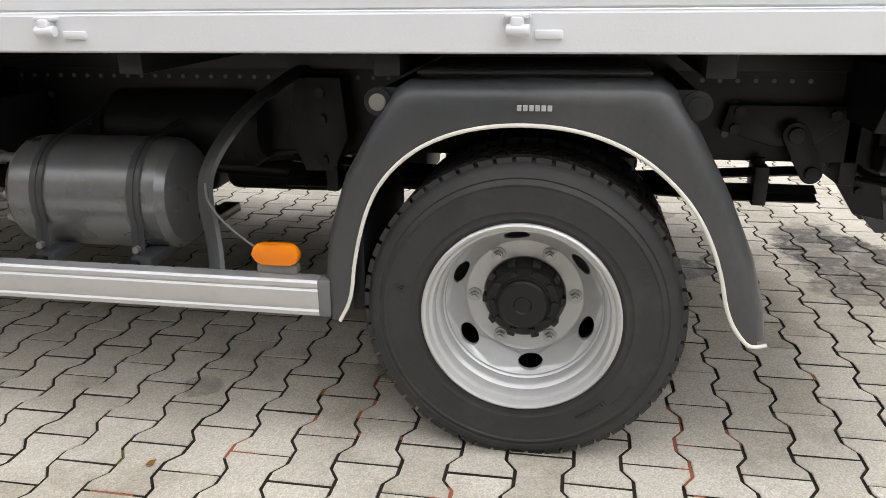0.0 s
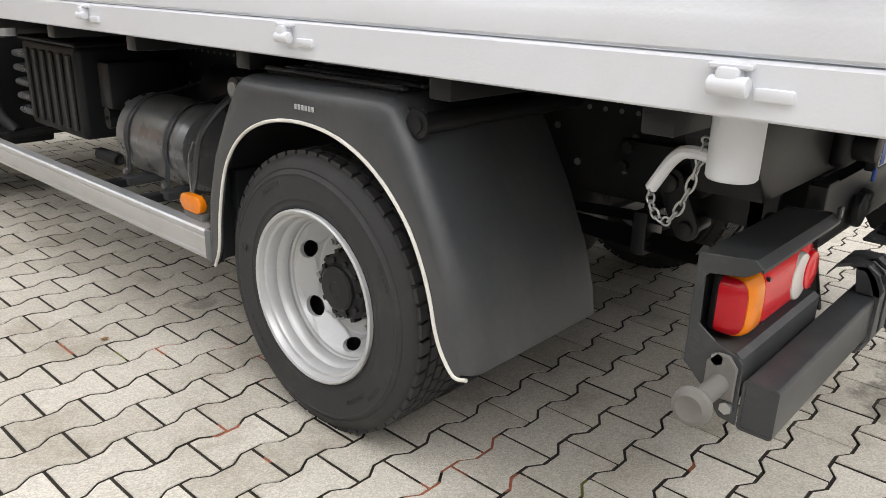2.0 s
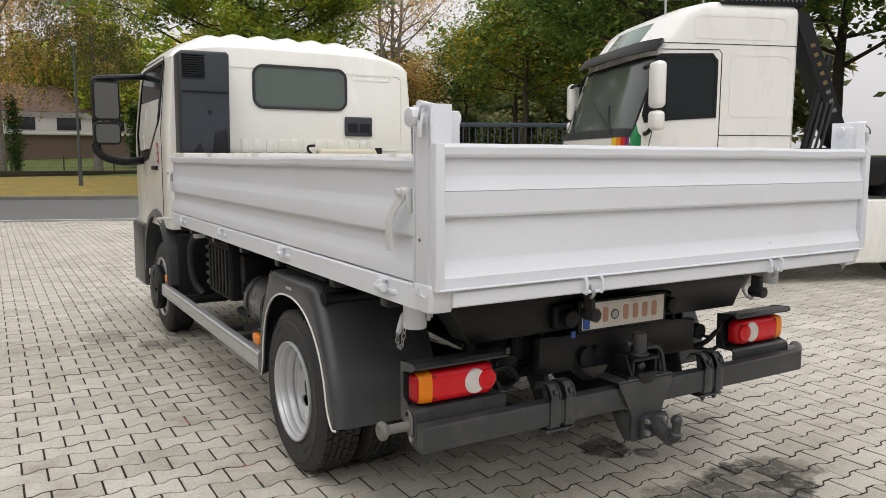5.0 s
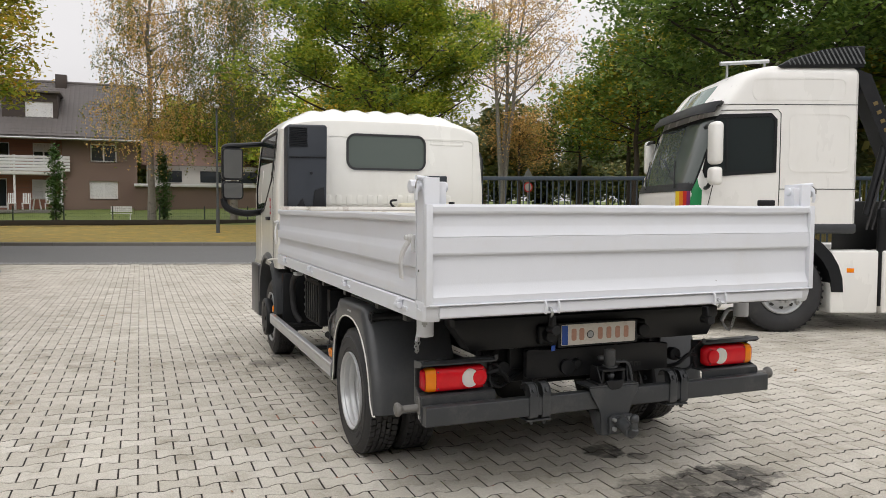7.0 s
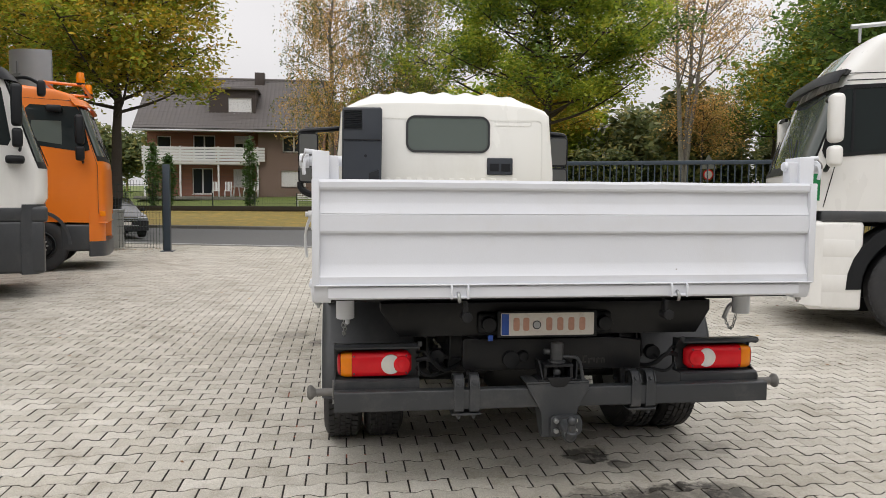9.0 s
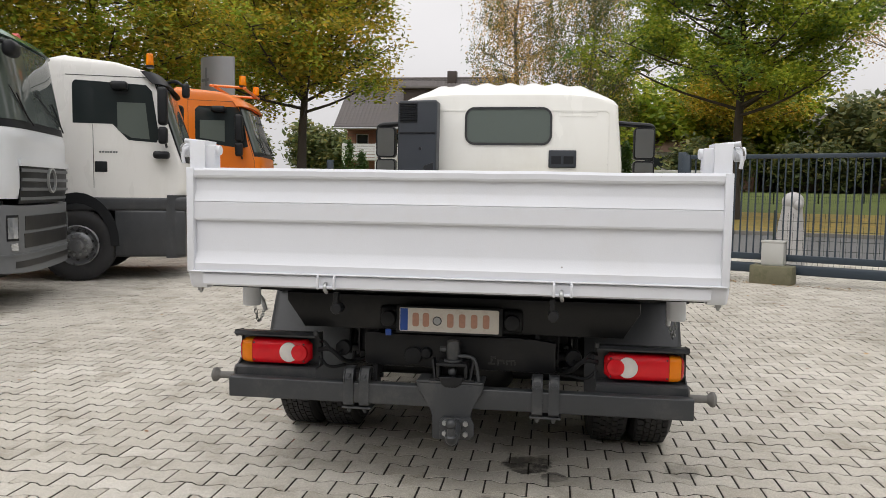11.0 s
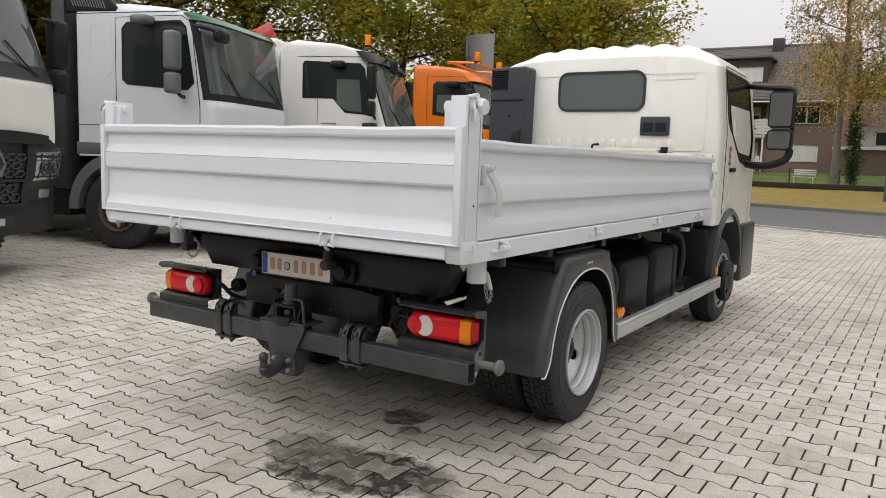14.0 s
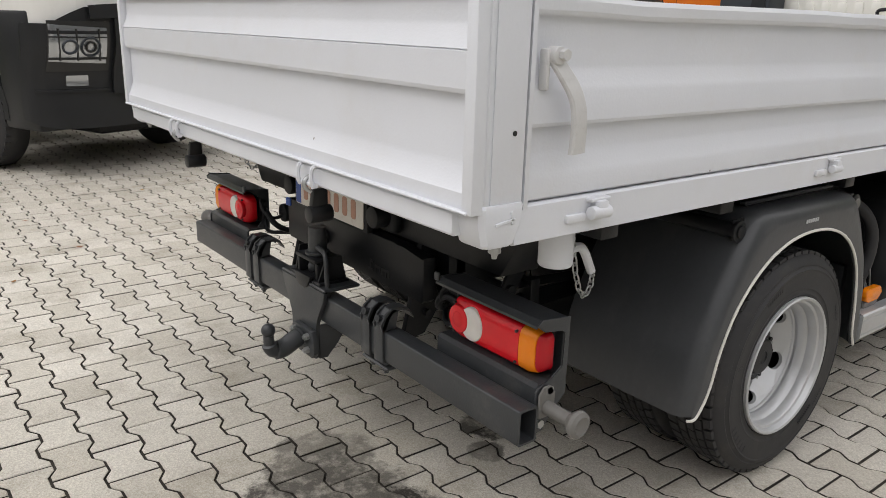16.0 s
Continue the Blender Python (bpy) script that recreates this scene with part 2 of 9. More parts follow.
def chips(m, color, scale=7.0, size=0.045):
    """Small chips and specks in a paint."""
    n, l, p = m.node_tree.nodes, m.node_tree.links, m.node_tree.nodes["Principled BSDF"]
    co = n.new("ShaderNodeTexCoord")
    v = n.new("ShaderNodeTexVoronoi")
    v.inputs["Scale"].default_value = scale
    l.new(co.outputs["Object"], v.inputs["Vector"])
    r = n.new("ShaderNodeMapRange")
    r.inputs["From Min"].default_value, r.inputs["From Max"].default_value = size, size * 0.6
    l.new(v.outputs["Distance"], r.inputs["Value"])
    gate = n.new("ShaderNodeMath")
    gate.operation = "GREATER_THAN"
    gate.inputs[1].default_value = 0.72
    l.new(v.outputs["Color"], gate.inputs[0])
    both = n.new("ShaderNodeMath")
    both.operation = "MULTIPLY"
    l.new(r.outputs["Result"], both.inputs[0])
    l.new(gate.outputs[0], both.inputs[1])
    mix = n.new("ShaderNodeMix")
    mix.data_type = "RGBA"
    mix.inputs[7].default_value = (*color, 1)
    l.new(both.outputs[0], mix.inputs["Factor"])
    l.new(p.inputs["Base Color"].links[0].from_socket, mix.inputs[6])
    l.new(mix.outputs[2], p.inputs["Base Color"])


chips(BED_WHITE, (0.22, 0.20, 0.19))
# greyer than the bed white, with darker patches, so the levers stand out
LEVER = mk("grey_lever_paint", (0.60, 0.60, 0.60), 0.42, var=0.06, scale=12, bump=0.0006, bscale=70, dirt=(0.30, 0.29, 0.28), dirt_amount=0.4, dscale=22)
CAB_WHITE = mk("cab_white_paint", (0.82, 0.81, 0.755), 0.26, var=0.02, scale=2, bump=0.0001, bscale=60, coat=0.35, dirt=(0.60, 0.57, 0.50), dirt_amount=0.22, dscale=1.6, streak=3)
WORN_WHITE = mk("worn_white_paint", (0.74, 0.71, 0.65), 0.5, var=0.06, scale=5, bump=0.0005, bscale=90, dirt=(0.20, 0.11, 0.06), dirt_amount=0.9, dscale=7.0)
CHASSIS = mk("chassis_black_paint", (0.0125, 0.0132, 0.0150), 0.38, spec=0.30, var=0.35, scale=5, bump=0.0004, bscale=120, dirt=(0.032, 0.030, 0.027), dirt_amount=0.5, dscale=4)
BEAM = mk("anthracite_steel_paint", (0.040, 0.043, 0.047), 0.36, spec=0.42, var=0.25, scale=5, bump=0.0004, bscale=160, dirt=(0.12, 0.115, 0.105), dirt_amount=0.5, dscale=5)
FENDER = mk("dark_grey_plastic", (0.050, 0.053, 0.058), 0.36, spec=0.5, var=0.25, scale=4, bump=0.0006, bscale=60, dirt=(0.095, 0.094, 0.092), dirt_amount=0.55, dscale=3.5, streak=2)
NOSE_BLACK = mk("black_front_plastic", (0.017, 0.018, 0.020), 0.38, spec=0.35, var=0.2, scale=4, bump=0.0004, bscale=200)
PLASTIC = mk("black_plastic", (0.013, 0.014, 0.016), 0.45, spec=0.25, var=0.2, scale=6, bump=0.0003, bscale=300)
GREYPL = mk("grey_cab_plastic", (0.028, 0.033, 0.041), 0.46, var=0.12, scale=6, bump=0.0003, bscale=300)
RUBBER = mk("tyre_rubber", (0.034, 0.034, 0.036), 0.60, spec=0.35, var=0.25, scale=7, bump=0.0006, bscale=120, dirt=(0.075, 0.07, 0.062), dirt_amount=0.5, dscale=6)
OLDRUBBER = mk("grey_buffer_rubber", (0.16, 0.155, 0.145), 0.7, var=0.2, scale=20, bump=0.0006, bscale=90)
SILVER = mk("silver_wheel_paint", (0.52, 0.53, 0.54), 0.34, metal=0.35, var=0.06, scale=10, bump=0.0003, bscale=200, dirt=(0.33, 0.31, 0.28), dirt_amount=0.3, dscale=8)
ALU = mk("aluminium_profile", (0.60, 0.61, 0.63), 0.38, metal=0.75, var=0.06, scale=4, bump=0.0002, bscale=150, dirt=(0.36, 0.36, 0.35), dirt_amount=0.35, dscale=5)
TANK = mk("tank_grey_enamel", (0.20, 0.205, 0.215), 0.28, metal=0.45, var=0.15, scale=6, bump=0.0003, bscale=120, dirt=(0.14, 0.13, 0.115), dirt_amount=0.4, dscale=7)
GALV = mk("galvanised_steel", (0.42, 0.43, 0.43), 0.42, metal=0.8, var=0.2, scale=18, bump=0.0003, bscale=90)
STEEL = mk("bare_steel", (0.30, 0.29, 0.28), 0.38, metal=0.9, var=0.2, scale=22, dirt=(0.12, 0.08, 0.06), dirt_amount=0.5, dscale=20)
TRIM_WHITE = mk("pale_edge_trim", (0.72, 0.71, 0.66), 0.5, var=0.08, scale=9)
RED = lens_mat("red_lens", (0.74, 0.006, 0.016))
DEEPRED = lens_mat("deep_red_lens", (0.46, 0.004, 0.012))
AMBER = lens_mat("amber_lens", (0.92, 0.25, 0.004))
CLEAR = lens_mat("clear_lens", (0.72, 0.69, 0.66))
PLATE_WHITE = mk("plate_white", (0.72, 0.68, 0.62), 0.35, var=0.06, scale=14, dirt=(0.42, 0.30, 0.24), dirt_amount=0.45, dscale=24)
PLATE_BLUE = mk("plate_blue", (0.012, 0.07, 0.36), 0.35, var=0.1, scale=14)
PLATE_RED = mk("faded_plate_red", (0.52, 0.28, 0.20), 0.5, var=0.25, scale=60)
PLATE_DARK = mk("plate_black", (0.02, 0.02, 0.02), 0.4, var=0.1)
STICKER = mk("pale_sticker", (0.42, 0.43, 0.44), 0.5, var=0.1)
REDSTICK = mk("red_sticker", (0.36, 0.02, 0.035), 0.5, var=0.1, scale=30)
GLASS = glassy("tinted_cab_glass", (0.115, 0.135, 0.122), 0.03)
DARKGLASS = glassy("dark_cab_glass", (0.022, 0.028, 0.029), 0.03)
WINDSCREEN = glassy("windscreen_glass", (0.085, 0.100, 0.094), 0.03)
MIRROR = glassy("mirror_glass", (0.62, 0.66, 0.68), 0.02)
MIRROR.node_tree.nodes["Principled BSDF"].inputs["Metallic"].default_value = 1.0
HEADLAMP = glassy("headlamp_glass", (0.50, 0.52, 0.54), 0.08)
HEADLAMP.node_tree.nodes["Principled BSDF"].inputs["Metallic"].default_value = 0.7
LORRY_WHITE = mk("lorry_white_paint", (0.83, 0.82, 0.79), 0.28, var=0.02, scale=1.5, coat=0.3, dirt=(0.55, 0.53, 0.48), dirt_amount=0.25, dscale=1.5, streak=3)
LORRY_SILVER = mk("lorry_silver_paint", (0.74, 0.76, 0.785), 0.30, metal=0.15, var=0.05, scale=1.5, coat=0.3)
LORRY_ORANGE = mk("lorry_orange_paint", (0.78, 0.19, 0.012), 0.3, var=0.05, scale=2, coat=0.3)
LORRY_GREY = mk("lorry_grey_plastic", (0.135, 0.142, 0.148), 0.5, var=0.12, scale=4)
RUSTY = mk("rusty_wheel", (0.12, 0.075, 0.045), 0.65, metal=0.2, var=0.4, scale=16, dirt=(0.03, 0.025, 0.02), dirt_amount=0.8, dscale=12)
FADED_GOLD = mk("faded_gold", (0.15, 0.105, 0.035), 0.5)
STRIPES = [mk(f"{c}_stripe", rgb, 0.35, var=0.04) for c, rgb in (("violet", (0.16, 0.02, 0.10)), ("red", (0.55, 0.02, 0.015)), ("orange", (0.75, 0.22, 0.01)), ("yellow", (0.78, 0.55, 0.02)), ("green", (0.01, 0.22, 0.07)))]

# ---- ground ----
def ramp(n, stops):
    r = n.new("ShaderNodeValToRGB")
    r.color_ramp.elements.remove(r.color_ramp.elements[0])
    for i, (at, c) in enumerate(stops):
        e = r.color_ramp.elements[0] if i == 0 else r.color_ramp.elements.new(at)
        e.position, e.color = at, (*c, 1)
    return r


STAINS = [(-0.18, 0.24, 0.23, 0.75), (-0.10, 0.46, 0.31, 0.85), (-0.14, 0.74, 0.28, 0.85), (-0.20, 1.02, 0.20, 0.75), (0.04, 0.62, 0.22, 0.65), (-0.92, 0.39, 0.16, 0.9), (-0.74, 0.54, 0.08, 0.65), (-4.75, -1.33, 0.22, 0.55), (-5.25, -1.75, 0.22, 0.35), (-5.2, -0.9, 0.34, 0.55), (-2.62, -1.0, 0.075, 0.45), (-2.0, -0.78, 0.09, 0.5), (-0.96, 1.28, 0.12, 0.4)]


def paver_material(name, by):
    """Grey concrete stone: aggregate specks, a tone of its own for each stone, grime and a few oil spots."""
    m = bpy.data.materials.new(name)
    n, l, p = nodes_of(m)
    geo = n.new("ShaderNodeNewGeometry")
    own = n.new("ShaderNodeObjectInfo").outputs["Random"] if by == "object" else geo.outputs["Random Per Island"]
    tone = ramp(n, [(0.0, (0.430, 0.408, 0.366)), (0.35, (0.482, 0.460, 0.418)), (0.7, (0.506, 0.485, 0.446)), (1.0, (0.552, 0.530, 0.492))])
    l.new(own, tone.inputs["Fac"])
    pos = geo.outputs["Position"]
    speck = n.new("ShaderNodeTexVoronoi")
    speck.inputs["Scale"].default_value = 210
    l.new(pos, speck.inputs["Vector"])
    sp = ramp(n, [(0.0, (0.80, 0.785, 0.75)), (0.5, (1.0, 1.0, 1.0)), (1.0, (1.28, 1.27, 1.26))])
    l.new(speck.outputs["Color"], sp.inputs["Fac"])
    grime = n.new("ShaderNodeTexNoise")
    grime.inputs["Scale"].default_value, grime.inputs["Detail"].default_value, grime.inputs["Roughness"].default_value = 2.3, 9.0, 0.68
    l.new(pos, grime.inputs["Vector"])
    gr = ramp(n, [(0.28, (0.66, 0.63, 0.57)), (0.48, (1.0, 0.995, 0.98)), (0.8, (1.13, 1.12, 1.09))])
    l.new(grime.outputs["Fac"], gr.inputs["Fac"])
    broad = n.new("ShaderNodeTexNoise")
    broad.inputs["Scale"].default_value, broad.inputs["Detail"].default_value = 0.28, 3.0
    l.new(pos, broad.inputs["Vector"])
    br = ramp(n, [(0.3, (0.86, 0.85, 0.82)), (0.7, (1.08, 1.08, 1.07))])
    l.new(broad.outputs["Fac"], br.inputs["Fac"])
    col = tone.outputs["Color"]
    for other in (sp, gr, br):
        mu = n.new("ShaderNodeMix")
        mu.data_type, mu.blend_type = "RGBA", "MULTIPLY"
        mu.inputs["Factor"].default_value = 1.0
        l.new(col, mu.inputs[6])
        l.new(other.outputs["Color"], mu.inputs[7])
        col = mu.outputs[2]
    wob = n.new("ShaderNodeTexNoise")
    wob.inputs["Scale"].default_value, wob.inputs["Detail"].default_value, wob.inputs["Roughness"].default_value = 4.0, 9.0, 0.72
    l.new(pos, wob.inputs["Vector"])
    stain = None
    for x, y, r, deep in STAINS:
        d = n.new("ShaderNodeVectorMath")
        d.operation = "DISTANCE"
        d.inputs[1].default_value = (x, y, 0)
        l.new(pos, d.inputs[0])
        w = n.new("ShaderNodeMath")
        w.operation = "MULTIPLY_ADD"
        w.inputs[1].default_value = -1.7 * r
        l.new(wob.outputs["Fac"], w.inputs[0])
        l.new(d.outputs["Value"], w.inputs[2])
        k = n.new("ShaderNodeMapRange")
        k.inputs["From Min"].default_value, k.inputs["From Max"].default_value = 0.12 * r, -0.03 * r
        k.inputs["To Max"].default_value = deep
        l.new(w.outputs[0], k.inputs["Value"])
        if stain is None:
            stain = k.outputs["Result"]
        else:
            mx = n.new("ShaderNodeMath")
            mx.operation = "MAXIMUM"
            l.new(stain, mx.inputs[0])
            l.new(k.outputs["Result"], mx.inputs[1])
            stain = mx.outputs[0]
    blot = n.new("ShaderNodeTexNoise")
    blot.inputs["Scale"].default_value, blot.inputs["Detail"].default_value, blot.inputs["Roughness"].default_value = 11.0, 7.0, 0.7
    l.new(pos, blot.inputs["Vector"])
    part_of = n.new("ShaderNodeMapRange")
    part_of.inputs["From Min"].default_value, part_of.inputs["From Max"].default_value = 0.40, 0.52
    part_of.inputs["To Min"].default_value, part_of.inputs["To Max"].default_value = 0.55, 1.10
    l.new(blot.outputs["Fac"], part_of.inputs["Value"])
    each = n.new("ShaderNodeMapRange")
    each.inputs["To Min"].default_value, each.inputs["To Max"].default_value = 0.60, 1.20
    l.new(own, each.inputs["Value"])
    for k in (part_of, each):
        mx = n.new("ShaderNodeMath")
        mx.operation, mx.use_clamp = "MULTIPLY", True
        l.new(stain, mx.inputs[0])
        l.new(k.outputs["Result"], mx.inputs[1])
        stain = mx.outputs[0]
    st = n.new("ShaderNodeMix")
    st.data_type = "RGBA"
    st.inputs[7].default_value = (0.048, 0.043, 0.037, 1)
    l.new(stain, st.inputs["Factor"])
    l.new(col, st.inputs[6])
    l.new(st.outputs[2], p.inputs["Base Color"])
    ro = n.new("ShaderNodeMapRange")
    ro.inputs["To Min"].default_value, ro.inputs["To Max"].default_value = 0.85, 0.42
    l.new(stain, ro.inputs["Value"])
    l.new(ro.outputs["Result"], p.inputs["Roughness"])
    bp = n.new("ShaderNodeBump")
    bp.inputs["Strength"].default_value, bp.inputs["Distance"].default_value = 0.7, 0.002
    l.new(speck.outputs["Distance"], bp.inputs["Height"])
    l.new(bp.outputs["Normal"], p.inputs["Normal"])
    p.inputs["Specular IOR Level"].default_value = 0.2
    return m


PAVER = paver_material("grey_concrete_paver", "object")
PAVER_FIELD = paver_material("grey_concrete_paver_field", "island")
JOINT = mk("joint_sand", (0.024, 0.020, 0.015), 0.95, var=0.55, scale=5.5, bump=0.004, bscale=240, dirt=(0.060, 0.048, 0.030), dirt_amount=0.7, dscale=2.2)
RED_SOIL = mk("red_joint_soil", (0.30, 0.095, 0.050), 0.95, var=0.5, scale=30, bump=0.003, bscale=200, dirt=(0.09, 0.035, 0.02), dirt_amount=0.6, dscale=14)
MOSS = mk("joint_moss", (0.12, 0.13, 0.025), 0.95, var=0.4, scale=30, bump=0.003, bscale=200)
ASPHALT = mk("asphalt", (0.135, 0.135, 0.135), 0.85, var=0.12, scale=0.6, bump=0.004, bscale=120)
KERB = mk("kerb_concrete", (0.20, 0.19, 0.17), 0.85, var=0.2, scale=3, bump=0.002, bscale=60)
MARK = mk("road_paint", (0.62, 0.62, 0.60), 0.6, var=0.15, scale=4)
LAWN = mk("lawn_turf", (0.115, 0.150, 0.032), 0.95, var=0.35, scale=0.9, bump=0.03, bscale=14)
VERGE = mk("leaf_strewn_grass", (0.25, 0.190, 0.045), 0.95, var=0.45, scale=2.2, bump=0.03, bscale=14, dirt=(0.52, 0.30, 0.05), dirt_amount=0.9, dscale=1.5)

# the edge between yard and road, and the road's far kerb, run a little askew
def road_near(y):
    return -19.3 + 0.34 * y


def road_far(y):
    return -31.4 + 0.30 * y


def bank(x, y):
    """Height of the land: level as far as the road, then a gentle rise to the houses."""
    d = road_far(y) - x
    return 0.0 if d < 0 else 0.12 + 0.045 * min(d, 12) + (0.095 * min(d - 12, 11) if d > 12 else 0) + (0.01 * (d - 23) if d > 23 else 0)


gx = [60, 20, 6, 0, -6, -12] + [-18 - 1.0 * k for k in range(46)] + [-70, -90, -140, -260, -700, -2500]
gy = [-2500, -700, -260, -120, -60, -40] + [-30 + 4 * k for k in range(21)] + [70, 110, 200, 500, 2500]
gv = []
for x in gx:
    for y in gy:
        yc = max(-60, min(60, y))
        gv.append((x, y, (bank(x, yc) if road_far(yc) - x > 1.4 else 0.0) - 0.045))
ny = len(gy)
gf = [(i * ny + j, i * ny + j + 1, (i + 1) * ny + j + 1, (i + 1) * ny + j) for i in range(len(gx) - 1) for j in range(ny - 1)]
ground = new("ground", grid_mesh("ground", gv, gf, LAWN, True))
tagged(ground, "green lawn and level land under the yard", "ground", kind="structure")

ys = [-70 + 2 * k for k in range(71)]


def strip(name, x_of0, x_of1, z_of, material, label, category, steps=1):
    v = []
    for y in ys:
        for k in range(steps + 1):
            x = x_of0(y) + (x_of1(y) - x_of0(y)) * k / steps
            v.append((x, y, z_of(x, y)))
    n = steps + 1
    f = [(i * n + k, i * n + k + 1, (i + 1) * n + k + 1, (i + 1) * n + k) for i in range(len(ys) - 1) for k in range(steps)]
    return tagged(new(name, grid_mesh(name, v, f, material, True)), label, category, kind="structure")


strip("road", lambda y: road_near(y) - 0.3, road_far, lambda x, y: -0.034, ASPHALT, "grey asphalt road in front of the yard", "road")
strip("lane_marking", lambda y: road_near(y) - 1.05, lambda y: road_near(y) - 0.90, lambda x, y: -0.029, MARK, "pale line along the near edge of the road", "road marking")
strip("verge", lambda y: road_far(y) - 0.14, lambda y: road_far(y) - 11.6, lambda x, y: bank(x, y) - 0.015, VERGE, "grass verge strewn with yellow autumn leaves", "grass verge", 12)


def kerb_line(name, x_of, z0, z1, w, label):
    bm = B()
    for a, b in zip(ys, ys[1:]):
        c = ((x_of(a) + x_of(b)) / 2, (a + b) / 2, (z0 + z1) / 2)
        box(bm, c, (w, math.hypot(b - a, x_of(b) - x_of(a)) - 0.012, z1 - z0), (0, 0, -math.degrees(math.atan2(x_of(b) - x_of(a), b - a))), bev=0.02, seg=1)
    return tagged(part(name, bm, KERB), label, "kerb", kind="structure")


kerb_line("kerb_far", road_far, -0.05, 0.12, 0.28, "weathered concrete kerb of the grass verge")
kerb_line("kerb_near", lambda y: road_near(y) - 0.15, -0.06, 0.004, 0.30, "flush concrete edging between yard and road")

# ---- yard paving: concrete stones with notched flanks ----
PX, PY, X0, Y0 = 0.1580, 0.2315, -0.8525, -0.6503
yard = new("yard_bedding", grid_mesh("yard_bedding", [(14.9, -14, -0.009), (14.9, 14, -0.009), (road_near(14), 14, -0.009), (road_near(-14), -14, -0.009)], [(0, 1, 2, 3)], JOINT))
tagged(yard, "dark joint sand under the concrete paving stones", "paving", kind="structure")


def stone_outline(g):
    """Half a joint inside the pitch: wide at both ends, waisted between."""
    a, b, e = 0.0935 - g, 0.0645 - g, PY / 2 - g
    right = [(a, -e), (a, -0.079), (b, -0.036), (b, 0.036), (a, 0.079), (a, e)]
    return right + [(-x, -y) for x, y in right]


def stone_points(g, z, tilt=(0, 0)):
    return [(x, y, z + x * tilt[0] + y * tilt[1]) for x, y in stone_outline(g)]


def stone_faces(o, n=12):
    f = [tuple(range(o, o + n))]
    for k in (0, n):
        for i in range(n):
            j = (i + 1) % n
            f.append((o + k + i, o + k + n + i, o + k + n + j, o + k + j))
    return f


def stone_shape(tilt, worn=0.0064):
    """Top face, a worn chamfer, and flanks that go down into the joint."""
    return stone_points(worn, 0, tilt) + stone_points(0.0050, -0.0032) + stone_points(0.0044, -0.030)


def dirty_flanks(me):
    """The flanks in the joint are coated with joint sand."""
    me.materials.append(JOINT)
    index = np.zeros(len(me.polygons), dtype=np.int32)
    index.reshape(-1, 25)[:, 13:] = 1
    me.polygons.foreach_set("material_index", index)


stone_variants = []
for k in range(6):
    tilt = (random.uniform(-0.012, 0.012), random.uniform(-0.010, 0.010))
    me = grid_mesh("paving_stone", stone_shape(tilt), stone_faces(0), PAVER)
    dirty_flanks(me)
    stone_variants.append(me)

field_v, field_f, near_stones = [], [], []
k0, k1 = int((-26 - X0) / PX), int((14.8 - X0) / PX)
for k in range(k0, k1):
    x = X0 + k * PX
    for j in range(-60, 62):
        y = Y0 + j * PY + (k % 2) * PY / 2
        if x < road_near(y) + 0.1 or not -10.5 < y < 11:
            continue
        if -2.9 < x < 0.6 and -2.4 < y < 0.65:
            near_stones.append((x, y))
            continue
        o = len(field_v)
        dz, tx, ty = random.uniform(-0.0018, 0.0012), random.uniform(-0.012, 0.012), random.uniform(-0.010, 0.010)
        field_v += [(x + a, y + b, c + dz) for a, b, c in stone_shape((tx, ty), 0.0082)]
        field_f += stone_faces(o)
paving = new("paving_field", grid_mesh("paving_field", field_v, field_f, PAVER_FIELD))
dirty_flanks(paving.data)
hang(paving, yard)
tagged(paving, "grey concrete paving stones with notched flanks", kind="stuff")

# red-brown soil and moss packed into the joints in places
for spots, material, label in ((((-2.06, -1.06, 0.07), (-2.03, -0.86, 0.09), (-1.96, -1.20, 0.07), (-2.16, -1.18, 0.06), (-1.86, -0.98, 0.07), (-1.93, -1.03, 0.05), (-2.20, -0.95, 0.05), (-2.36, -1.32, 0.06), (-1.05, -1.27, 0.09), (-1.10, -1.08, 0.08), (-1.09, -0.94, 0.06), (-0.93, -1.05, 0.045), (-1.06, -1.44, 0.07), (-1.50, -1.42, 0.05), (-0.58, -0.61, 0.05), (-2.60, -1.60, 0.06), (-1.72, -1.46, 0.05)), RED_SOIL, "red-brown soil packed into the paving joints"),
                                (((-2.62, -1.42, 0.06), (-2.42, -1.45, 0.05), (-0.78, -0.92, 0.05), (-0.70, -1.02, 0.04), (-1.30, -1.62, 0.05)), MOSS, "moss in the paving joints")):
    bm = B()
    for k, (x, y, r) in enumerate(spots):
        rim_pts = [(x + r * q * math.cos(t), y + r * q * math.sin(t), -0.0042 + 0.00006 * k) for t, q in ((2 * math.pi * i / 14, random.uniform(0.6, 1.25)) for i in range(14))]
        bm.faces.new([bm.verts.new(p) for p in rim_pts])
    fill = part("joint_fill", bm, material, yard, label)
    tagged(fill, label, kind="stuff")

# an unseen wall, added behind the camera, cuts low sky light and fills reflections
blocker = B()
span(blocker, 15.0, 15.3, -45, 45, -0.05, 7.0)
tagged(part("unseen_wall_east", blocker, mk("unseen_wall_grey", (0.20, 0.19, 0.18), 0.6, var=0.06, scale=0.8)), "unseen plain wall added behind the camera to cut sky light", "wall", kind="structure")

# ---- the tipper lorry: front towards -x, tailgate at x = 0 ----
truck = thing("tipper_truck", (-3.0, 0, 0), "white three-way tipper truck with drop sides and a black chassis", "truck")
RX, FX, TR = -1.55, -5.32, 0.43


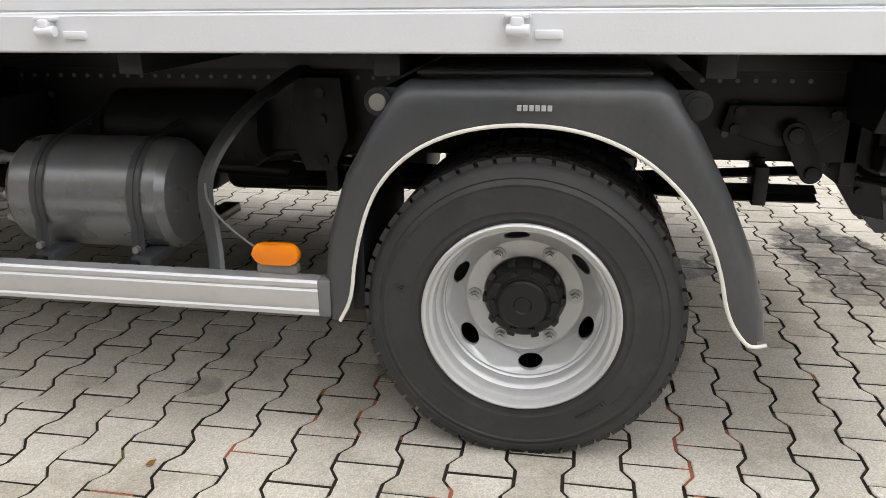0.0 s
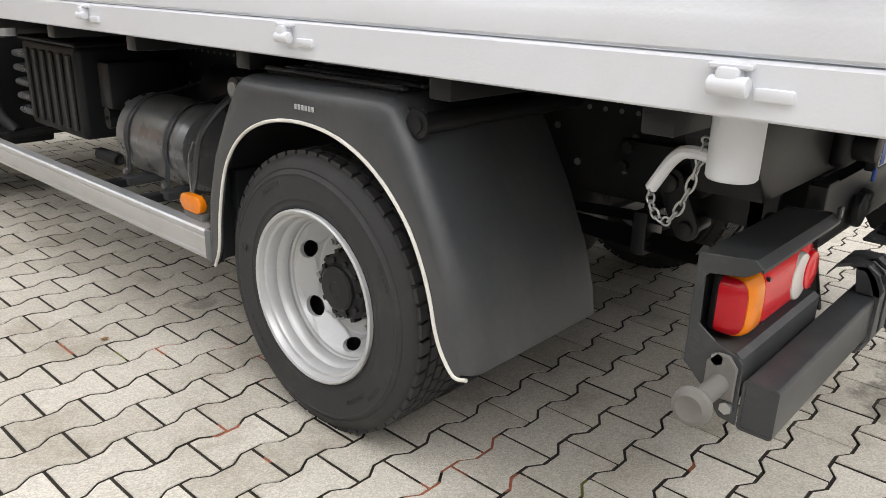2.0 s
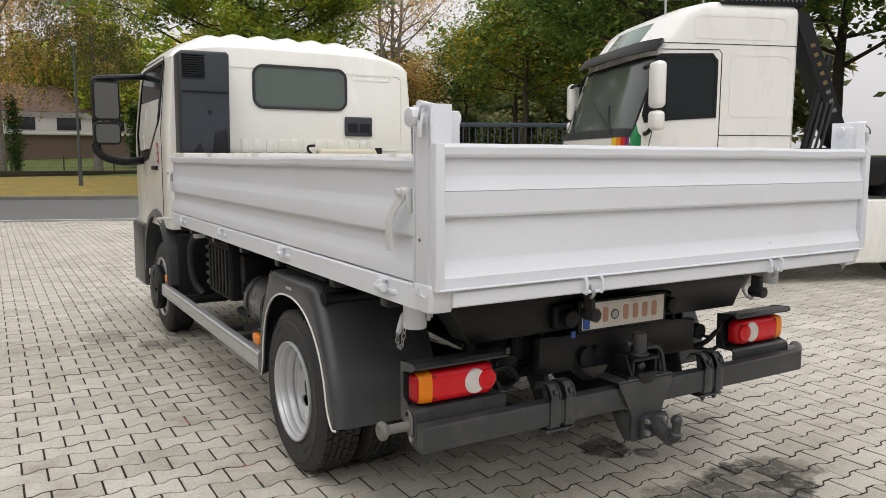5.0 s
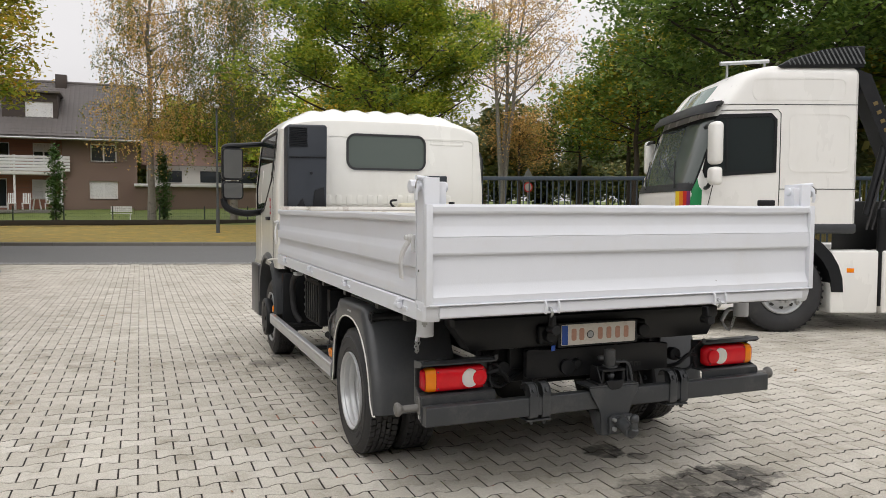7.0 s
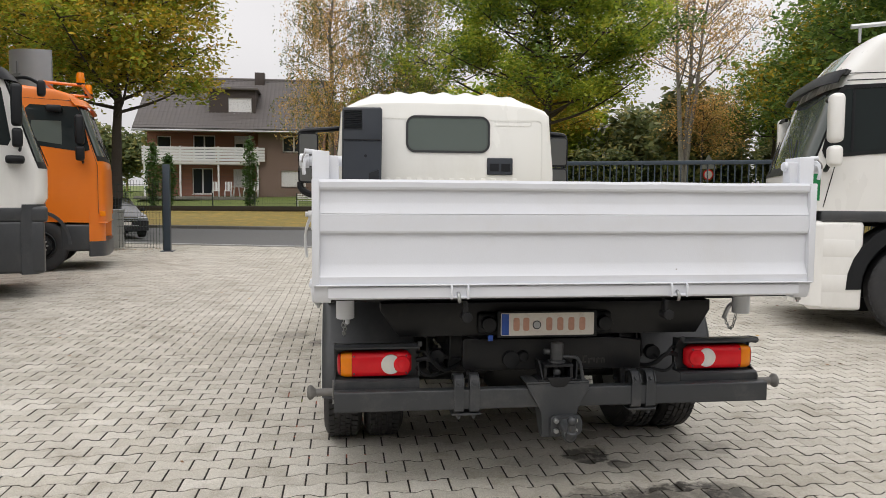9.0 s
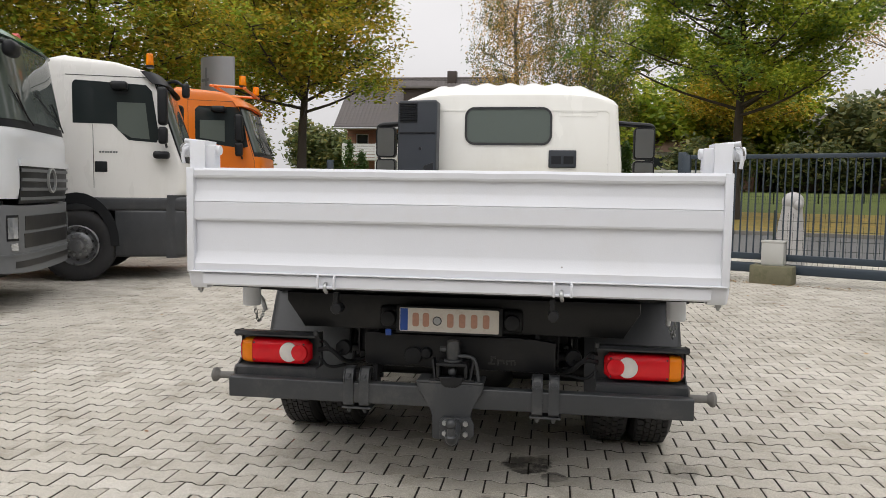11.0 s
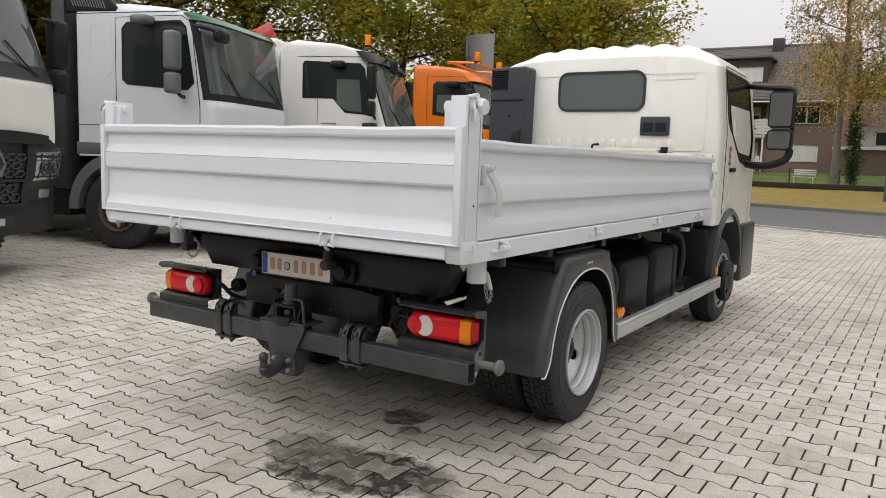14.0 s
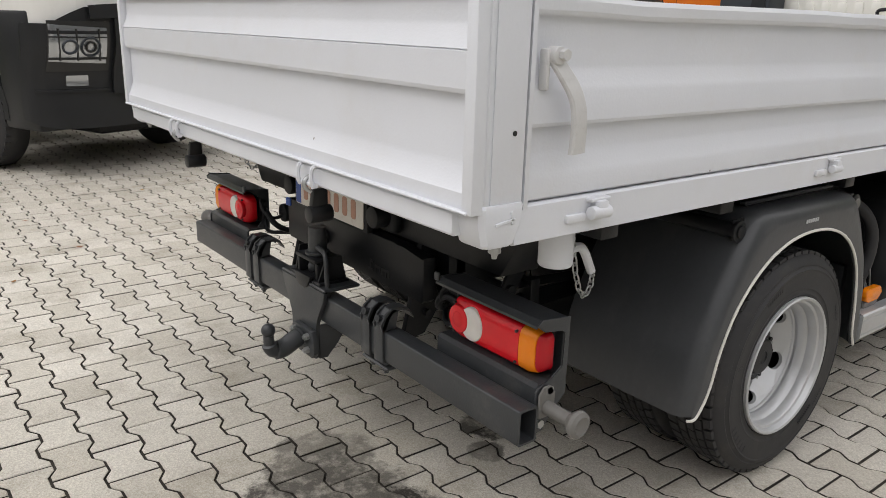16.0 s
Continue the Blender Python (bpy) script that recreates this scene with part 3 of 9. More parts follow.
# wheels, built round the origin with the outer face at y = 0 and the inside towards +y
def tyre_mesh(w, seg=72):
    bm = B()
    prof = [(0.246, 0.030), (0.258, 0.012), (0.276, 0.005), (0.280, 0.0065), (0.292, 0.005), (0.295, 0.002), (0.299, 0.002), (0.302, 0.003), (0.345, -0.004), (0.362, -0.003), (0.365, -0.0055), (0.368, -0.0055), (0.371, -0.001), (0.380, 0.004), (0.384, 0.002), (0.394, 0.006), (0.397, 0.0085), (0.404, 0.012), (0.416, 0.024), (0.420, 0.034)]
    full = prof + [(r, w - a) for r, a in prof[::-1]]
    lathe(bm, full, (0, 0, 0), "y", seg)
    return bm


def tread_mesh(w):
    """The rubber blocks of the tread."""
    bm = B()
    rows = [(0.026, 0.058), (0.064, 0.094), (0.100, 0.128), (0.134, 0.164), (0.170, w - 0.026)]
    n = 54
    for ri, (a, b) in enumerate(rows):
        for k in range(n):
            t0 = 2 * math.pi * (k + (0.5 if ri % 2 else 0) + (0.12 if ri in (0, 4) else 0)) / n
            gap = 0.78 if ri in (0, 4) else 0.88
            t1 = t0 + 2 * math.pi * gap / n
            sk = 0.012 * (1 if ri < 2 else -1)
            ring = []
            for r in (0.414, 0.430):
                e = 0.0 if r < 0.42 else 0.0015
                ring.append([(r * math.cos(t + s), y, r * math.sin(t + s)) for t, y, s in ((t0, a + e, 0), (t1, a + e, 0), (t1, b - e, sk), (t0, b - e, sk))])
            skin(bm, ring)
    return bm


def ring_with_holes(bm, r0, r1, y0, y1, holes, a, b, depth, per=48, turn=0.0):
    """A conical ring with oval openings, each with its own wall."""
    rm = (r0 + r1) / 2
    m = per // 4
    edge = [(-1 + 2 * k / m, -1) for k in range(m)] + [(1, -1 + 2 * k / m) for k in range(m)] + [(1 - 2 * k / m, 1) for k in range(m)] + [(-1, 1 - 2 * k / m) for k in range(m)]
    for h in range(holes):
        mid = turn + 2 * math.pi * h / holes
        half = math.pi / holes
        outer, inner = [], []
        for c, w in edge:
            t = math.atan2(w, c)
            outer.append((mid + half * c, rm + (r1 - r0) / 2 * w))
            inner.append((mid + a / rm * math.cos(t), rm + b * math.sin(t)))
        put = lambda g, r, d=0.0: (r * math.cos(g), y0 + (y1 - y0) * (r - r0) / (r1 - r0) + d, r * math.sin(g))
        rings = [[put(*q) for q in outer], [put(*q) for q in inner], [put(*q, depth) for q in inner]]
        skin(bm, rings, caps=False)
    return bm


def nut(bm, x, z, y, r=0.014, h=0.026):
    cyl(bm, (x, y, z), (x, y - 0.006, z), r * 1.45, seg=16)
    cyl(bm, (x, y - 0.006, z), (x, y - h * 0.75, z), r, seg=6)
    cyl(bm, (x, y - h * 0.75, z), (x, y - h * 1.15, z), r * 0.62, seg=10)


def rear_wheel(parent, x, y, side):
    """Outer wheel of a pair, deep-dished; side -1: left."""
    m = pose(x, y, TR - 0.006) @ (Matrix.Identity(4) if side < 0 else pose(0, 0, 0, 0, 0, 180))
    tyre = part("tyre", tyre_mesh(0.235), RUBBER, None, "worn black rubber truck tyre", 40)
    wheel = hang(new("wheel", tyre.data), parent)
    bpy.data.objects.remove(tyre)
    wheel.name = "wheel"
    wheel.matrix_basis = m
    wheel["label"] = "dual rear wheel with black tyre and silver rim"
    tread = part("tread", tread_mesh(0.235), RUBBER, None, "", 40)
    tread.parent = wheel
    tagged(tread, kind="stuff")
    # raised moulded marks on the side wall, as plain bars
    bm = B()
    for a0, n, r0, r1, w in ((208, 6, 0.335, 0.357, 2.6), (20, 5, 0.338, 0.352, 1.6), (300, 9, 0.318, 0.330, 1.1), (318, 7, 0.338, 0.350, 1.1), (112, 8, 0.338, 0.352, 1.2), (165, 3, 0.320, 0.345, 0.8)):
        for k in range(n):
            t = radians(a0 + k * w * 1.7)
            e = radians(w) / 2
            skin(bm, [[(r * math.cos(q), yy, r * math.sin(q)) for r, q in ((r0, t - e), (r1, t - e), (r1, t + e), (r0, t + e))] for yy in (0.001, -0.0052)])
    marks = part("sidewall_mark", bm, RUBBER)
    marks.parent = wheel
    tagged(marks, "raised moulded bars on the side wall", kind="stuff")
    bm = B()
    lathe(bm, [(0.252, 0.020), (0.265, 0.008), (0.265, -0.004), (0.260, -0.008), (0.253, -0.004), (0.249, 0.006), (0.247, 0.014), (0.239, 0.018), (0.236, 0.024), (0.234, 0.052), (0.228, 0.058), (0.223, 0.066), (0.220, 0.086), (0.223, 0.090), (0.223, 0.096), (0.218, 0.100), (0.216, 0.106)], (0, 0, 0), "y", 72)
    ring_with_holes(bm, 0.168, 0.216, 0.170, 0.106, 6, 0.036, 0.0165, 0.014, turn=radians(37))
    lathe(bm, [(0.168, 0.170), (0.164, 0.1725), (0.158, 0.173), (0.118, 0.173), (0.112, 0.180)], (0, 0, 0), "y", 72)
    bmesh.ops.remove_doubles(bm, verts=bm.verts, dist=0.0004)
    rim = part("rim", bm, SILVER, None, "silver-painted steel rim with oval openings", 26)
    rim.parent = wheel
    bm = B()
    lathe(bm, [(0.114, 0.21), (0.108, 0.152), (0.104, 0.128), (0.097, 0.120), (0.078, 0.116), (0.072, 0.110), (0.070, 0.100), (0.064, 0.095), (0.026, 0.093), (0.022, 0.097), (0.0, 0.097)], (0, 0, 0), "y", 40)
    for k in range(10):
        a = 2 * math.pi * k / 10
        cyl(bm, (0.087 * math.cos(a), 0.122, 0.087 * math.sin(a)), (0.087 * math.cos(a), 0.109, 0.087 * math.sin(a)), 0.009, seg=6)
        box(bm, (0.106 * math.cos(a), 0.146, 0.106 * math.sin(a)), (0.020, 0.03, 0.022), (0, -math.degrees(a), 0), 0.002, 1)
    hub = part("hub", bm, CHASSIS, None, "black axle hub")
    hub.parent = wheel
    for k in range(6):
        a = radians(60 * k + 2)
        bm = B()
        nut(bm, 0.142 * math.cos(a), 0.142 * math.sin(a), 0.173)
        o = part("wheel_nut", bm, GALV)
        o.parent = wheel
    return wheel


def inner_wheel(parent, x, y, side):
    w = part("inner_tyre", tyre_mesh(0.235), RUBBER, parent, "inner black rear tyre", 40)
    w.matrix_basis = pose(x, y, TR - 0.006) @ (Matrix.Identity(4) if side < 0 else pose(0, 0, 0, 0, 0, 180))
    tread = part("tread", tread_mesh(0.235), RUBBER, None, "", 40)
    tread.parent = w
    tagged(tread, kind="stuff")
    bm = B()
    lathe(bm, [(0.262, 0.22), (0.25, 0.20), (0.24, 0.12), (0.15, 0.10), (0.0, 0.10)], (0, 0, 0), "y", 40)
    r = part("rim", bm, SILVER)
    r.parent = w
    return w


def front_wheel(parent, x, y, side):
    m = pose(x, y, TR - 0.006) @ (Matrix.Identity(4) if side < 0 else pose(0, 0, 0, 0, 0, 180))
    tyre = part("tyre", tyre_mesh(0.235), RUBBER, None, "", 40)
    wheel = hang(new("wheel", tyre.data), parent)
    bpy.data.objects.remove(tyre)
    wheel.matrix_basis = m
    wheel["label"] = "front wheel with silver rim and black hub guard"
    tread = part("tread", tread_mesh(0.235), RUBBER, None, "", 40)
    tread.parent = wheel
    tagged(tread, kind="stuff")
    bm = B()
    lathe(bm, [(0.268, 0.020), (0.281, 0.008), (0.281, -0.004), (0.272, -0.006), (0.258, 0.012), (0.246, 0.035), (0.236, 0.06), (0.214, 0.066)], (0, 0, 0), "y", 72)
    ring_with_holes(bm, 0.150, 0.214, 0.030, 0.066, 6, 0.030, 0.020, 0.012)
    lathe(bm, [(0.150, 0.030), (0.142, 0.020), (0.06, 0.018)], (0, 0, 0), "y", 72)
    bmesh.ops.remove_doubles(bm, verts=bm.verts, dist=0.0004)
    rim = part("rim", bm, SILVER, None, "silver-painted steel rim", 40)
    rim.parent = wheel
    bm = B()
    ring_with_holes(bm, 0.095, 0.200, -0.092, -0.080, 5, 0.024, 0.028, 0.02)
    lathe(bm, [(0.200, -0.080), (0.212, -0.066), (0.213, -0.030), (0.200, 0.004)], (0, 0, 0), "y", 60)
    lathe(bm, [(0.095, -0.092), (0.06, -0.100), (0.0, -0.102)], (0, 0, 0), "y", 60)
    g = part("hub_guard", bm, PLASTIC, None, "dark grey hub guard with round openings", 40)
    g.parent = wheel
    return wheel


rear_wheel(truck, RX, -1.250, -1)
rear_wheel(truck, RX, 1.250, 1)
inner_wheel(truck, RX, -0.985, -1)
inner_wheel(truck, RX, 0.985, 1)
front_wheel(truck, FX, -1.190, -1)
front_wheel(truck, FX, 1.190, 1)

# chassis
bm = B()
for s in (-1, 1):
    frame_pts = [(s * 0.545, 0.715), (s * 0.545, 1.00), (s * 0.47, 1.00), (s * 0.47, 0.992), (s * 0.537, 0.992), (s * 0.537, 0.723), (s * 0.47, 0.723), (s * 0.47, 0.715)]
    prism(bm, frame_pts, "x", -6.3, -0.52)
chassis = part("chassis_frame", bm, CHASSIS, truck, "black steel ladder frame")
for s in (-1, 1):
    bm = B()
    span(bm, -4.4, -0.5, s * 0.50 - 0.05, s * 0.50 + 0.05, 1.004, 1.10, 0.006)
    part("subframe_beam", bm, CHASSIS, truck, "black long beam of the tipping frame")
for x in (-0.55, -1.1, -1.9, -2.6, -3.3, -4.0, -4.35):
    bm = B()
    span(bm, x - 0.035, x + 0.035, -1.20, 1.20, 1.045, 1.105, 0.005)
    part("bed_bearer", bm, CHASSIS, truck, "black cross bearer under the bed")
for x in (-5.6, -3.5, -2.4, -0.9):
    bm = B()
    span(bm, x - 0.04, x + 0.04, -0.53, 0.53, 0.80, 0.94, 0.006)
    part("cross_member", bm, CHASSIS, chassis)
bm = B()
for s in (-1, 1):
    for k in range(66):
        x = -4.2 + 0.0535 * k
        cyl(bm, (x, s * 0.5455, 0.968), (x, s * 0.5485, 0.968), 0.0075, seg=8)
        if k % 5 == 1:
            cyl(bm, (x, s * 0.5455, 0.900), (x, s * 0.550, 0.900), 0.011, seg=8)
        if k % 3 == 0:
            cyl(bm, (x + 0.03, s * 0.5455, 0.80), (x + 0.03, s * 0.553, 0.80), 0.012, seg=6)
tagged(part("frame_bolt", bm, LORRY_GREY, chassis), "rows of bolts and holes in the frame", kind="stuff")
# a pressed side wall of the tipping frame, with its row of holes, under the bed
for s in (-1, 1):
    bm = B()
    span(bm, -4.35, -0.55, s * 0.58 - 0.004, s * 0.58 + 0.004, 1.00, 1.10, 0.002)
    part("bed_beam", bm, CHASSIS, truck, "black long beam under the bed")
bm = B()
for s in (-1, 1):
    for k in range(28):
        cyl(bm, (-3.9 + 0.118 * k, s * 0.5845, 1.055), (-3.9 + 0.118 * k, s * 0.587, 1.055), 0.009, seg=8)
tagged(part("rivet_row", bm, LORRY_GREY, truck), "row of small holes in the bed beam", kind="stuff")

# axle and leaf springs
bm = B()
cyl(bm, (RX, -1.10, TR), (RX, 1.10, TR), 0.075, seg=20)
ball(bm, (RX, 0.05, TR), 0.21, 20, (0.85, 1.1, 1))
cyl(bm, (RX - 0.2, 0.05, TR + 0.02), (-5.0, 0.05, 0.62), 0.045, seg=12)
part("rear_axle", bm, CHASSIS, truck, "black rear axle with differential")
for s in (-1, 1):
    y = s * 0.585
    for k in range(3):
        bm = B()
        half, drop = (0.85, 0.87, 0.875)[k], (0.0, 0.030, 0.058)[k]
        pts = []
        for i in range(-12, 13):
            u = i / 12 * half
            q = max(0.0, abs(u) - 0.30)
            pts.append((RX + u, y, 0.664 - 0.022 * k - (drop - 0.022 * k) * min(1, q / 0.30) + 0.030 * min(1, q / 0.5) * (k == 0)))
        tube(bm, pts, 0.046, 4, ry=0.0165)
        part("spring_leaf", bm, CHASSIS, truck, "thick black spring leaf")
    for x in (-0.85, -2.25):
        bm = B()
        span(bm, x - 0.022, x + 0.022, y - 0.052, y + 0.052, 0.590, 0.715, 0.005)
        cyl(bm, (x, y - s * 0.0, 0.715), (x, y, 0.735), 0.016, seg=8)
        part("spring_clip", bm, CHASSIS, truck, "steel clip round the spring leaves")
    bm = B()
    prism(bm, [(-0.96, 0.90), (-0.62, 0.90), (-0.60, 0.86), (-0.70, 0.775), (-0.82, 0.770), (-0.98, 0.82)], "y", s * 0.545, s * 0.592, 0.006)
    for bx, bz in ((-0.93, 0.88), (-0.94, 0.825), (-0.65, 0.872)):
        cyl(bm, (bx, s * 0.59, bz), (bx, s * 0.607, bz), 0.017, seg=6)
    hanger = part("spring_hanger", bm, CHASSIS, truck, "cast black spring hanger")
    bm = B()
    n_arc = [(math.cos(radians(a)), math.sin(radians(a))) for a in range(0, 181, 20)]
    dx, dz = 0.058, -0.117
    ln = math.hypot(dx, dz)
    ux, uz = dx / ln, dz / ln
    out = [(-0.769 - ux * 0.040 * q + uz * 0.040 * p, 0.818 - uz * 0.040 * q - ux * 0.040 * p) for p, q in n_arc] + [(-0.711 + ux * 0.034 * q - uz * 0.034 * p, 0.701 + uz * 0.034 * q + ux * 0.034 * p) for p, q in n_arc]
    prism(bm, out, "y", s * 0.634, s * 0.648, 0.003)
    cyl(bm, (-0.769, s * 0.55, 0.818), (-0.769, s * 0.664, 0.818), 0.026, seg=14, bev=0.004)
    cyl(bm, (-0.711, s * 0.53, 0.701), (-0.711, s * 0.662, 0.701), 0.022, seg=14, bev=0.004)
    part("shackle", bm, CHASSIS, hanger, "black shackle with two pins")
    bm = B()
    prism(bm, [(-2.36, 0.98), (-2.20, 0.98), (-2.18, 0.78), (-2.24, 0.66), (-2.34, 0.66), (-2.40, 0.80)], "y", y - 0.06, y + 0.05, 0.012)
    for dz in (0.70, 0.84, 0.93):
        cyl(bm, (-2.27, y - 0.06, dz), (-2.27, y - 0.075, dz), 0.018, seg=6)
    part("spring_bracket", bm, CHASSIS, truck, "cast front spring bracket")
    for dx in (-0.06, 0.06):
        bm = B()
        tube(bm, [(RX + dx, y - 0.055, 0.50), (RX + dx, y - 0.055, 0.66), (RX + dx, y + 0.055, 0.66), (RX + dx, y + 0.055, 0.50)], 0.010, 8)
        part("u_bolt", bm, GALV if s > 0 else CHASSIS, truck)

# fenders over the rear wheels
F_OUT = [(-2.082, 0.398), (-2.092, 0.50), (-2.074, 0.63), (-2.020, 0.79), (-1.935, 0.935), (-1.876, 1.018), (-1.846, 1.036), (-1.55, 1.042), (-1.232, 1.042), (-1.200, 1.024), (-1.135, 0.925), (-1.050, 0.77), (-0.978, 0.61), (-0.940, 0.48), (-0.928, 0.402)]
F_ARCH = [(-2.040, 0.394), (-2.004, 0.46), (-1.990, 0.58), (-1.946, 0.735), (-1.882, 0.825), (-1.795, 0.890), (-1.68, 0.930), (-1.55, 0.942), (-1.42, 0.930), (-1.305, 0.890), (-1.21, 0.825), (-1.124, 0.73), (-1.064, 0.60), (-1.036, 0.47), (-0.985, 0.398)]
for s in (-1, 1):
    bm = B()
    yo, yi = s * 1.262, s * 0.70
    rings = []
    for (ox, oz), (ax, az) in zip(F_OUT, F_ARCH):
        d = Vector((ox + 1.55, oz - 0.50)).normalized()
        f = lambda k, yy: (ox - d.x * k, yy, oz - d.y * k)
        rings.append([f(0, yi), f(0, s * 1.205), f(0.010, s * 1.238), f(0.030, s * 1.258), ((ox + ax) / 2, yo, (oz + az) / 2), (ax + d.x * 0.004, yo - s * 0.002, az + d.y * 0.004),
                      (ax, yo - s * 0.012, az), (ax + d.x * 0.012, yo - s * 0.022, az + d.y * 0.012), f(0.045, s * 1.235), f(0.020, s * 1.20), f(0.010, yi)])
    skin(bm, rings)
    fender = part("fender", bm, FENDER, truck, "dark grey plastic mudguard with a pale edge", 50)
    bm = B()
    tube(bm, [(p.x, s * 1.262, p.y) for p in bend([(a, b, 0) for a, b in F_ARCH + [(-0.960, 0.393), (-0.934, 0.402)]])], 0.0052, 8)
    part("edge_trim", bm, TRIM_WHITE, fender, "pale rubber edging")
    # the dark of the slots between the ribs, laid on as a black panel
    bm = B()
    span(bm, -1.82, -1.26, s * 0.97 - 0.20, s * 0.97 + 0.20, 1.038, 1.0465, 0.002, 1)
    part("slot_shade", bm, PLASTIC, fender, "black panel for the shade in the slots of the mudguard's top")
    for k in range(6):
        bm = B()
        span(bm, -1.83, -1.25, s * (0.80 + 0.072 * k) - 0.014, s * (0.80 + 0.072 * k) + 0.014, 1.046, 1.060, 0.005, 1)
        part("top_rib", bm, FENDER, fender)
    for x in (-1.86, -1.22):
        bm = B()
        q = -0.06 if x < -1.5 else 0.07
        cyl(bm, (x + q, s * 0.45, 0.985), (x + q, s * 1.215, 0.985), 0.026, seg=14)
        cyl(bm, (x + q, s * 1.215, 0.985), (x + q, s * 1.225, 0.985), 0.036, seg=18, bev=0.003)
        box(bm, (x + q * 0.5, s * 1.20, 0.985), (0.09, 0.012, 0.07), (0, 0, 0), 0.004)
        bar = part("fender_bar", bm, CHASSIS, truck, "black tubular fender bracket")
        bm = B()
        cyl(bm, (x + q, s * 1.224, 0.985), (x + q, s * 1.232, 0.985), 0.022, seg=16, bev=0.002)
        part("plug", bm, OLDRUBBER if x < -1.5 else PLASTIC, bar)
    # a maker's mark as plain bars
    for k in range(6):
        bm = B()
        span(bm, -1.568 + 0.0145 * k, -1.557 + 0.0145 * k, s * 1.2635, s * 1.2655, 0.974, 0.988, 0.0015, 1)
        part("maker_mark", bm, STICKER, fender)
    bm = B()
    span(bm, -2.02, -1.98, s * 0.70, s * 1.20, 0.40, 0.72, 0.008)
    part("splash_panel", bm, PLASTIC, fender)

# side guards
for s in (-1, 1):
    bm = B()
    prof = [(-0.012, 0.0), (0.012, 0.0), (0.014, 0.012), (0.010, 0.018), (0.014, 0.030), (0.014, 0.072), (0.010, 0.078), (0.014, 0.085), (0.014, 0.096), (0.006, 0.102), (-0.030, 0.106), (-0.034, 0.098), (-0.012, 0.090)]
    prism(bm, [(s * (1.245 + a), 0.402 + b) for a, b in prof], "x", -4.98, -2.10)
    guard = part("side_guard", bm, ALU, truck, "ribbed aluminium side guard rail", 25)
    bm = B()
    span(bm, -2.104, -2.062, s * 1.205, s * 1.262, 0.398, 0.510, 0.012)
    part("end_cap", bm, LORRY_GREY, guard, "grey plastic end cap")
    # the bracket that comes down in a bow behind the tank
    bm = B()
    bow = [(-2.33, s * 0.46, 1.02), (-2.36, s * 0.66, 0.99), (-2.44, s * 0.88, 0.90), (-2.52, s * 0.99, 0.76), (-2.53, s * 1.02, 0.66), (-2.49, s * 1.06, 0.54), (-2.44, s * 1.16, 0.42)]
    tube(bm, bend(bow), 0.034, 8, ry=0.012)
    part("guard_bracket", bm, FENDER, truck, "bowed grey steel guard bracket")
    for x in (-2.78, -3.10, -4.5):
        bm = B()
        span(bm, x - 0.03, x + 0.03, s * 0.42, s * 1.22, 0.425, 0.460, 0.006)
        part("guard_arm", bm, CHASSIS, truck)
    # marker lamp with its cable
    bm = B()
    prism(bm, rrect(-2.295, -2.160, 0.535, 0.593, 0.026), "y", s * 1.205, s * 1.232, 0.006)
    lamp = part("marker_lamp", bm, AMBER, truck, "orange side marker lamp")
    bm = B()
    span(bm, -2.288, -2.167, s * 1.19, s * 1.226, 0.505, 0.537, 0.010)
    part("lamp_base", bm, OLDRUBBER, lamp, "grey rubber lamp base")
    bm = B()
    tube(bm, bend([(-2.51, s * 1.04, 0.71), (-2.49, s * 1.08, 0.66), (-2.40, s * 1.13, 0.60), (-2.28, s * 1.19, 0.555), (-2.24, s * 1.21, 0.545)]), 0.0038, 6)
    part("lamp_cable", bm, OLDRUBBER, lamp)
    bm = B()
    prism(bm, rrect(-4.93, -4.86, 0.53, 0.60, 0.02), "y", s * 1.20, s * 1.24, 0.006)
    part("marker_lamp", bm, AMBER, truck, "orange side marker lamp")

# air tank with straps, left flank
bm = B()
lathe(bm, [(0.0, 0.0), (0.10, 0.004), (0.160, 0.020), (0.180, 0.045), (0.184, 0.08), (0.184, 0.515), (0.180, 0.55), (0.160, 0.575), (0.10, 0.591), (0.0, 0.595)], (-3.250, -0.84, 0.622), "x", 40)
airtank = part("air_tank", bm, TANK, truck, "grey enamelled cylindrical air tank")
for x in (-3.10, -2.765):
    bm = B()
    pts = [(x, -0.40, 0.90), (x, -0.66, 0.84)] + [(x, -0.84 - 0.190 * math.sin(radians(a)), 0.622 + 0.190 * math.cos(radians(a))) for a in range(-6, 110, 8)] + [(x, -1.03, 0.50), (x, -1.035, 0.455)]
    tube(bm, pts, 0.022, 4, ry=0.0045)
    tube(bm, [(p[0] + 0.004, p[1], p[2] - 0.001) for p in pts], 0.004, 4, ry=0.007)
    part("tank_strap", bm, FENDER, airtank, "black steel strap")
    bm = B()
    cyl(bm, (x, -1.035, 0.49), (x, -1.053, 0.49), 0.012, seg=6)
    part("strap_bolt", bm, GALV, airtank)
for z, y in ((0.74, -0.90), (0.62, -0.93), (0.53, -0.88)):
    bm = B()
    cyl(bm, (-3.245, y, z), (-3.33, y, z), 0.016, seg=12)
    cyl(bm, (-3.29, y, z), (-3.31, y, z), 0.024, seg=6)
    part("air_fitting", bm, GALV, airtank, "metal air line fitting")
# a black drum stands in for the flat dark plate behind the tank
bm = B()
lathe(bm, [(0.0, 0.0), (0.10, 0.01), (0.135, 0.05), (0.135, 0.55), (0.10, 0.60), (0.0, 0.61)], (-3.10, -0.56, 0.79), "x", 32)
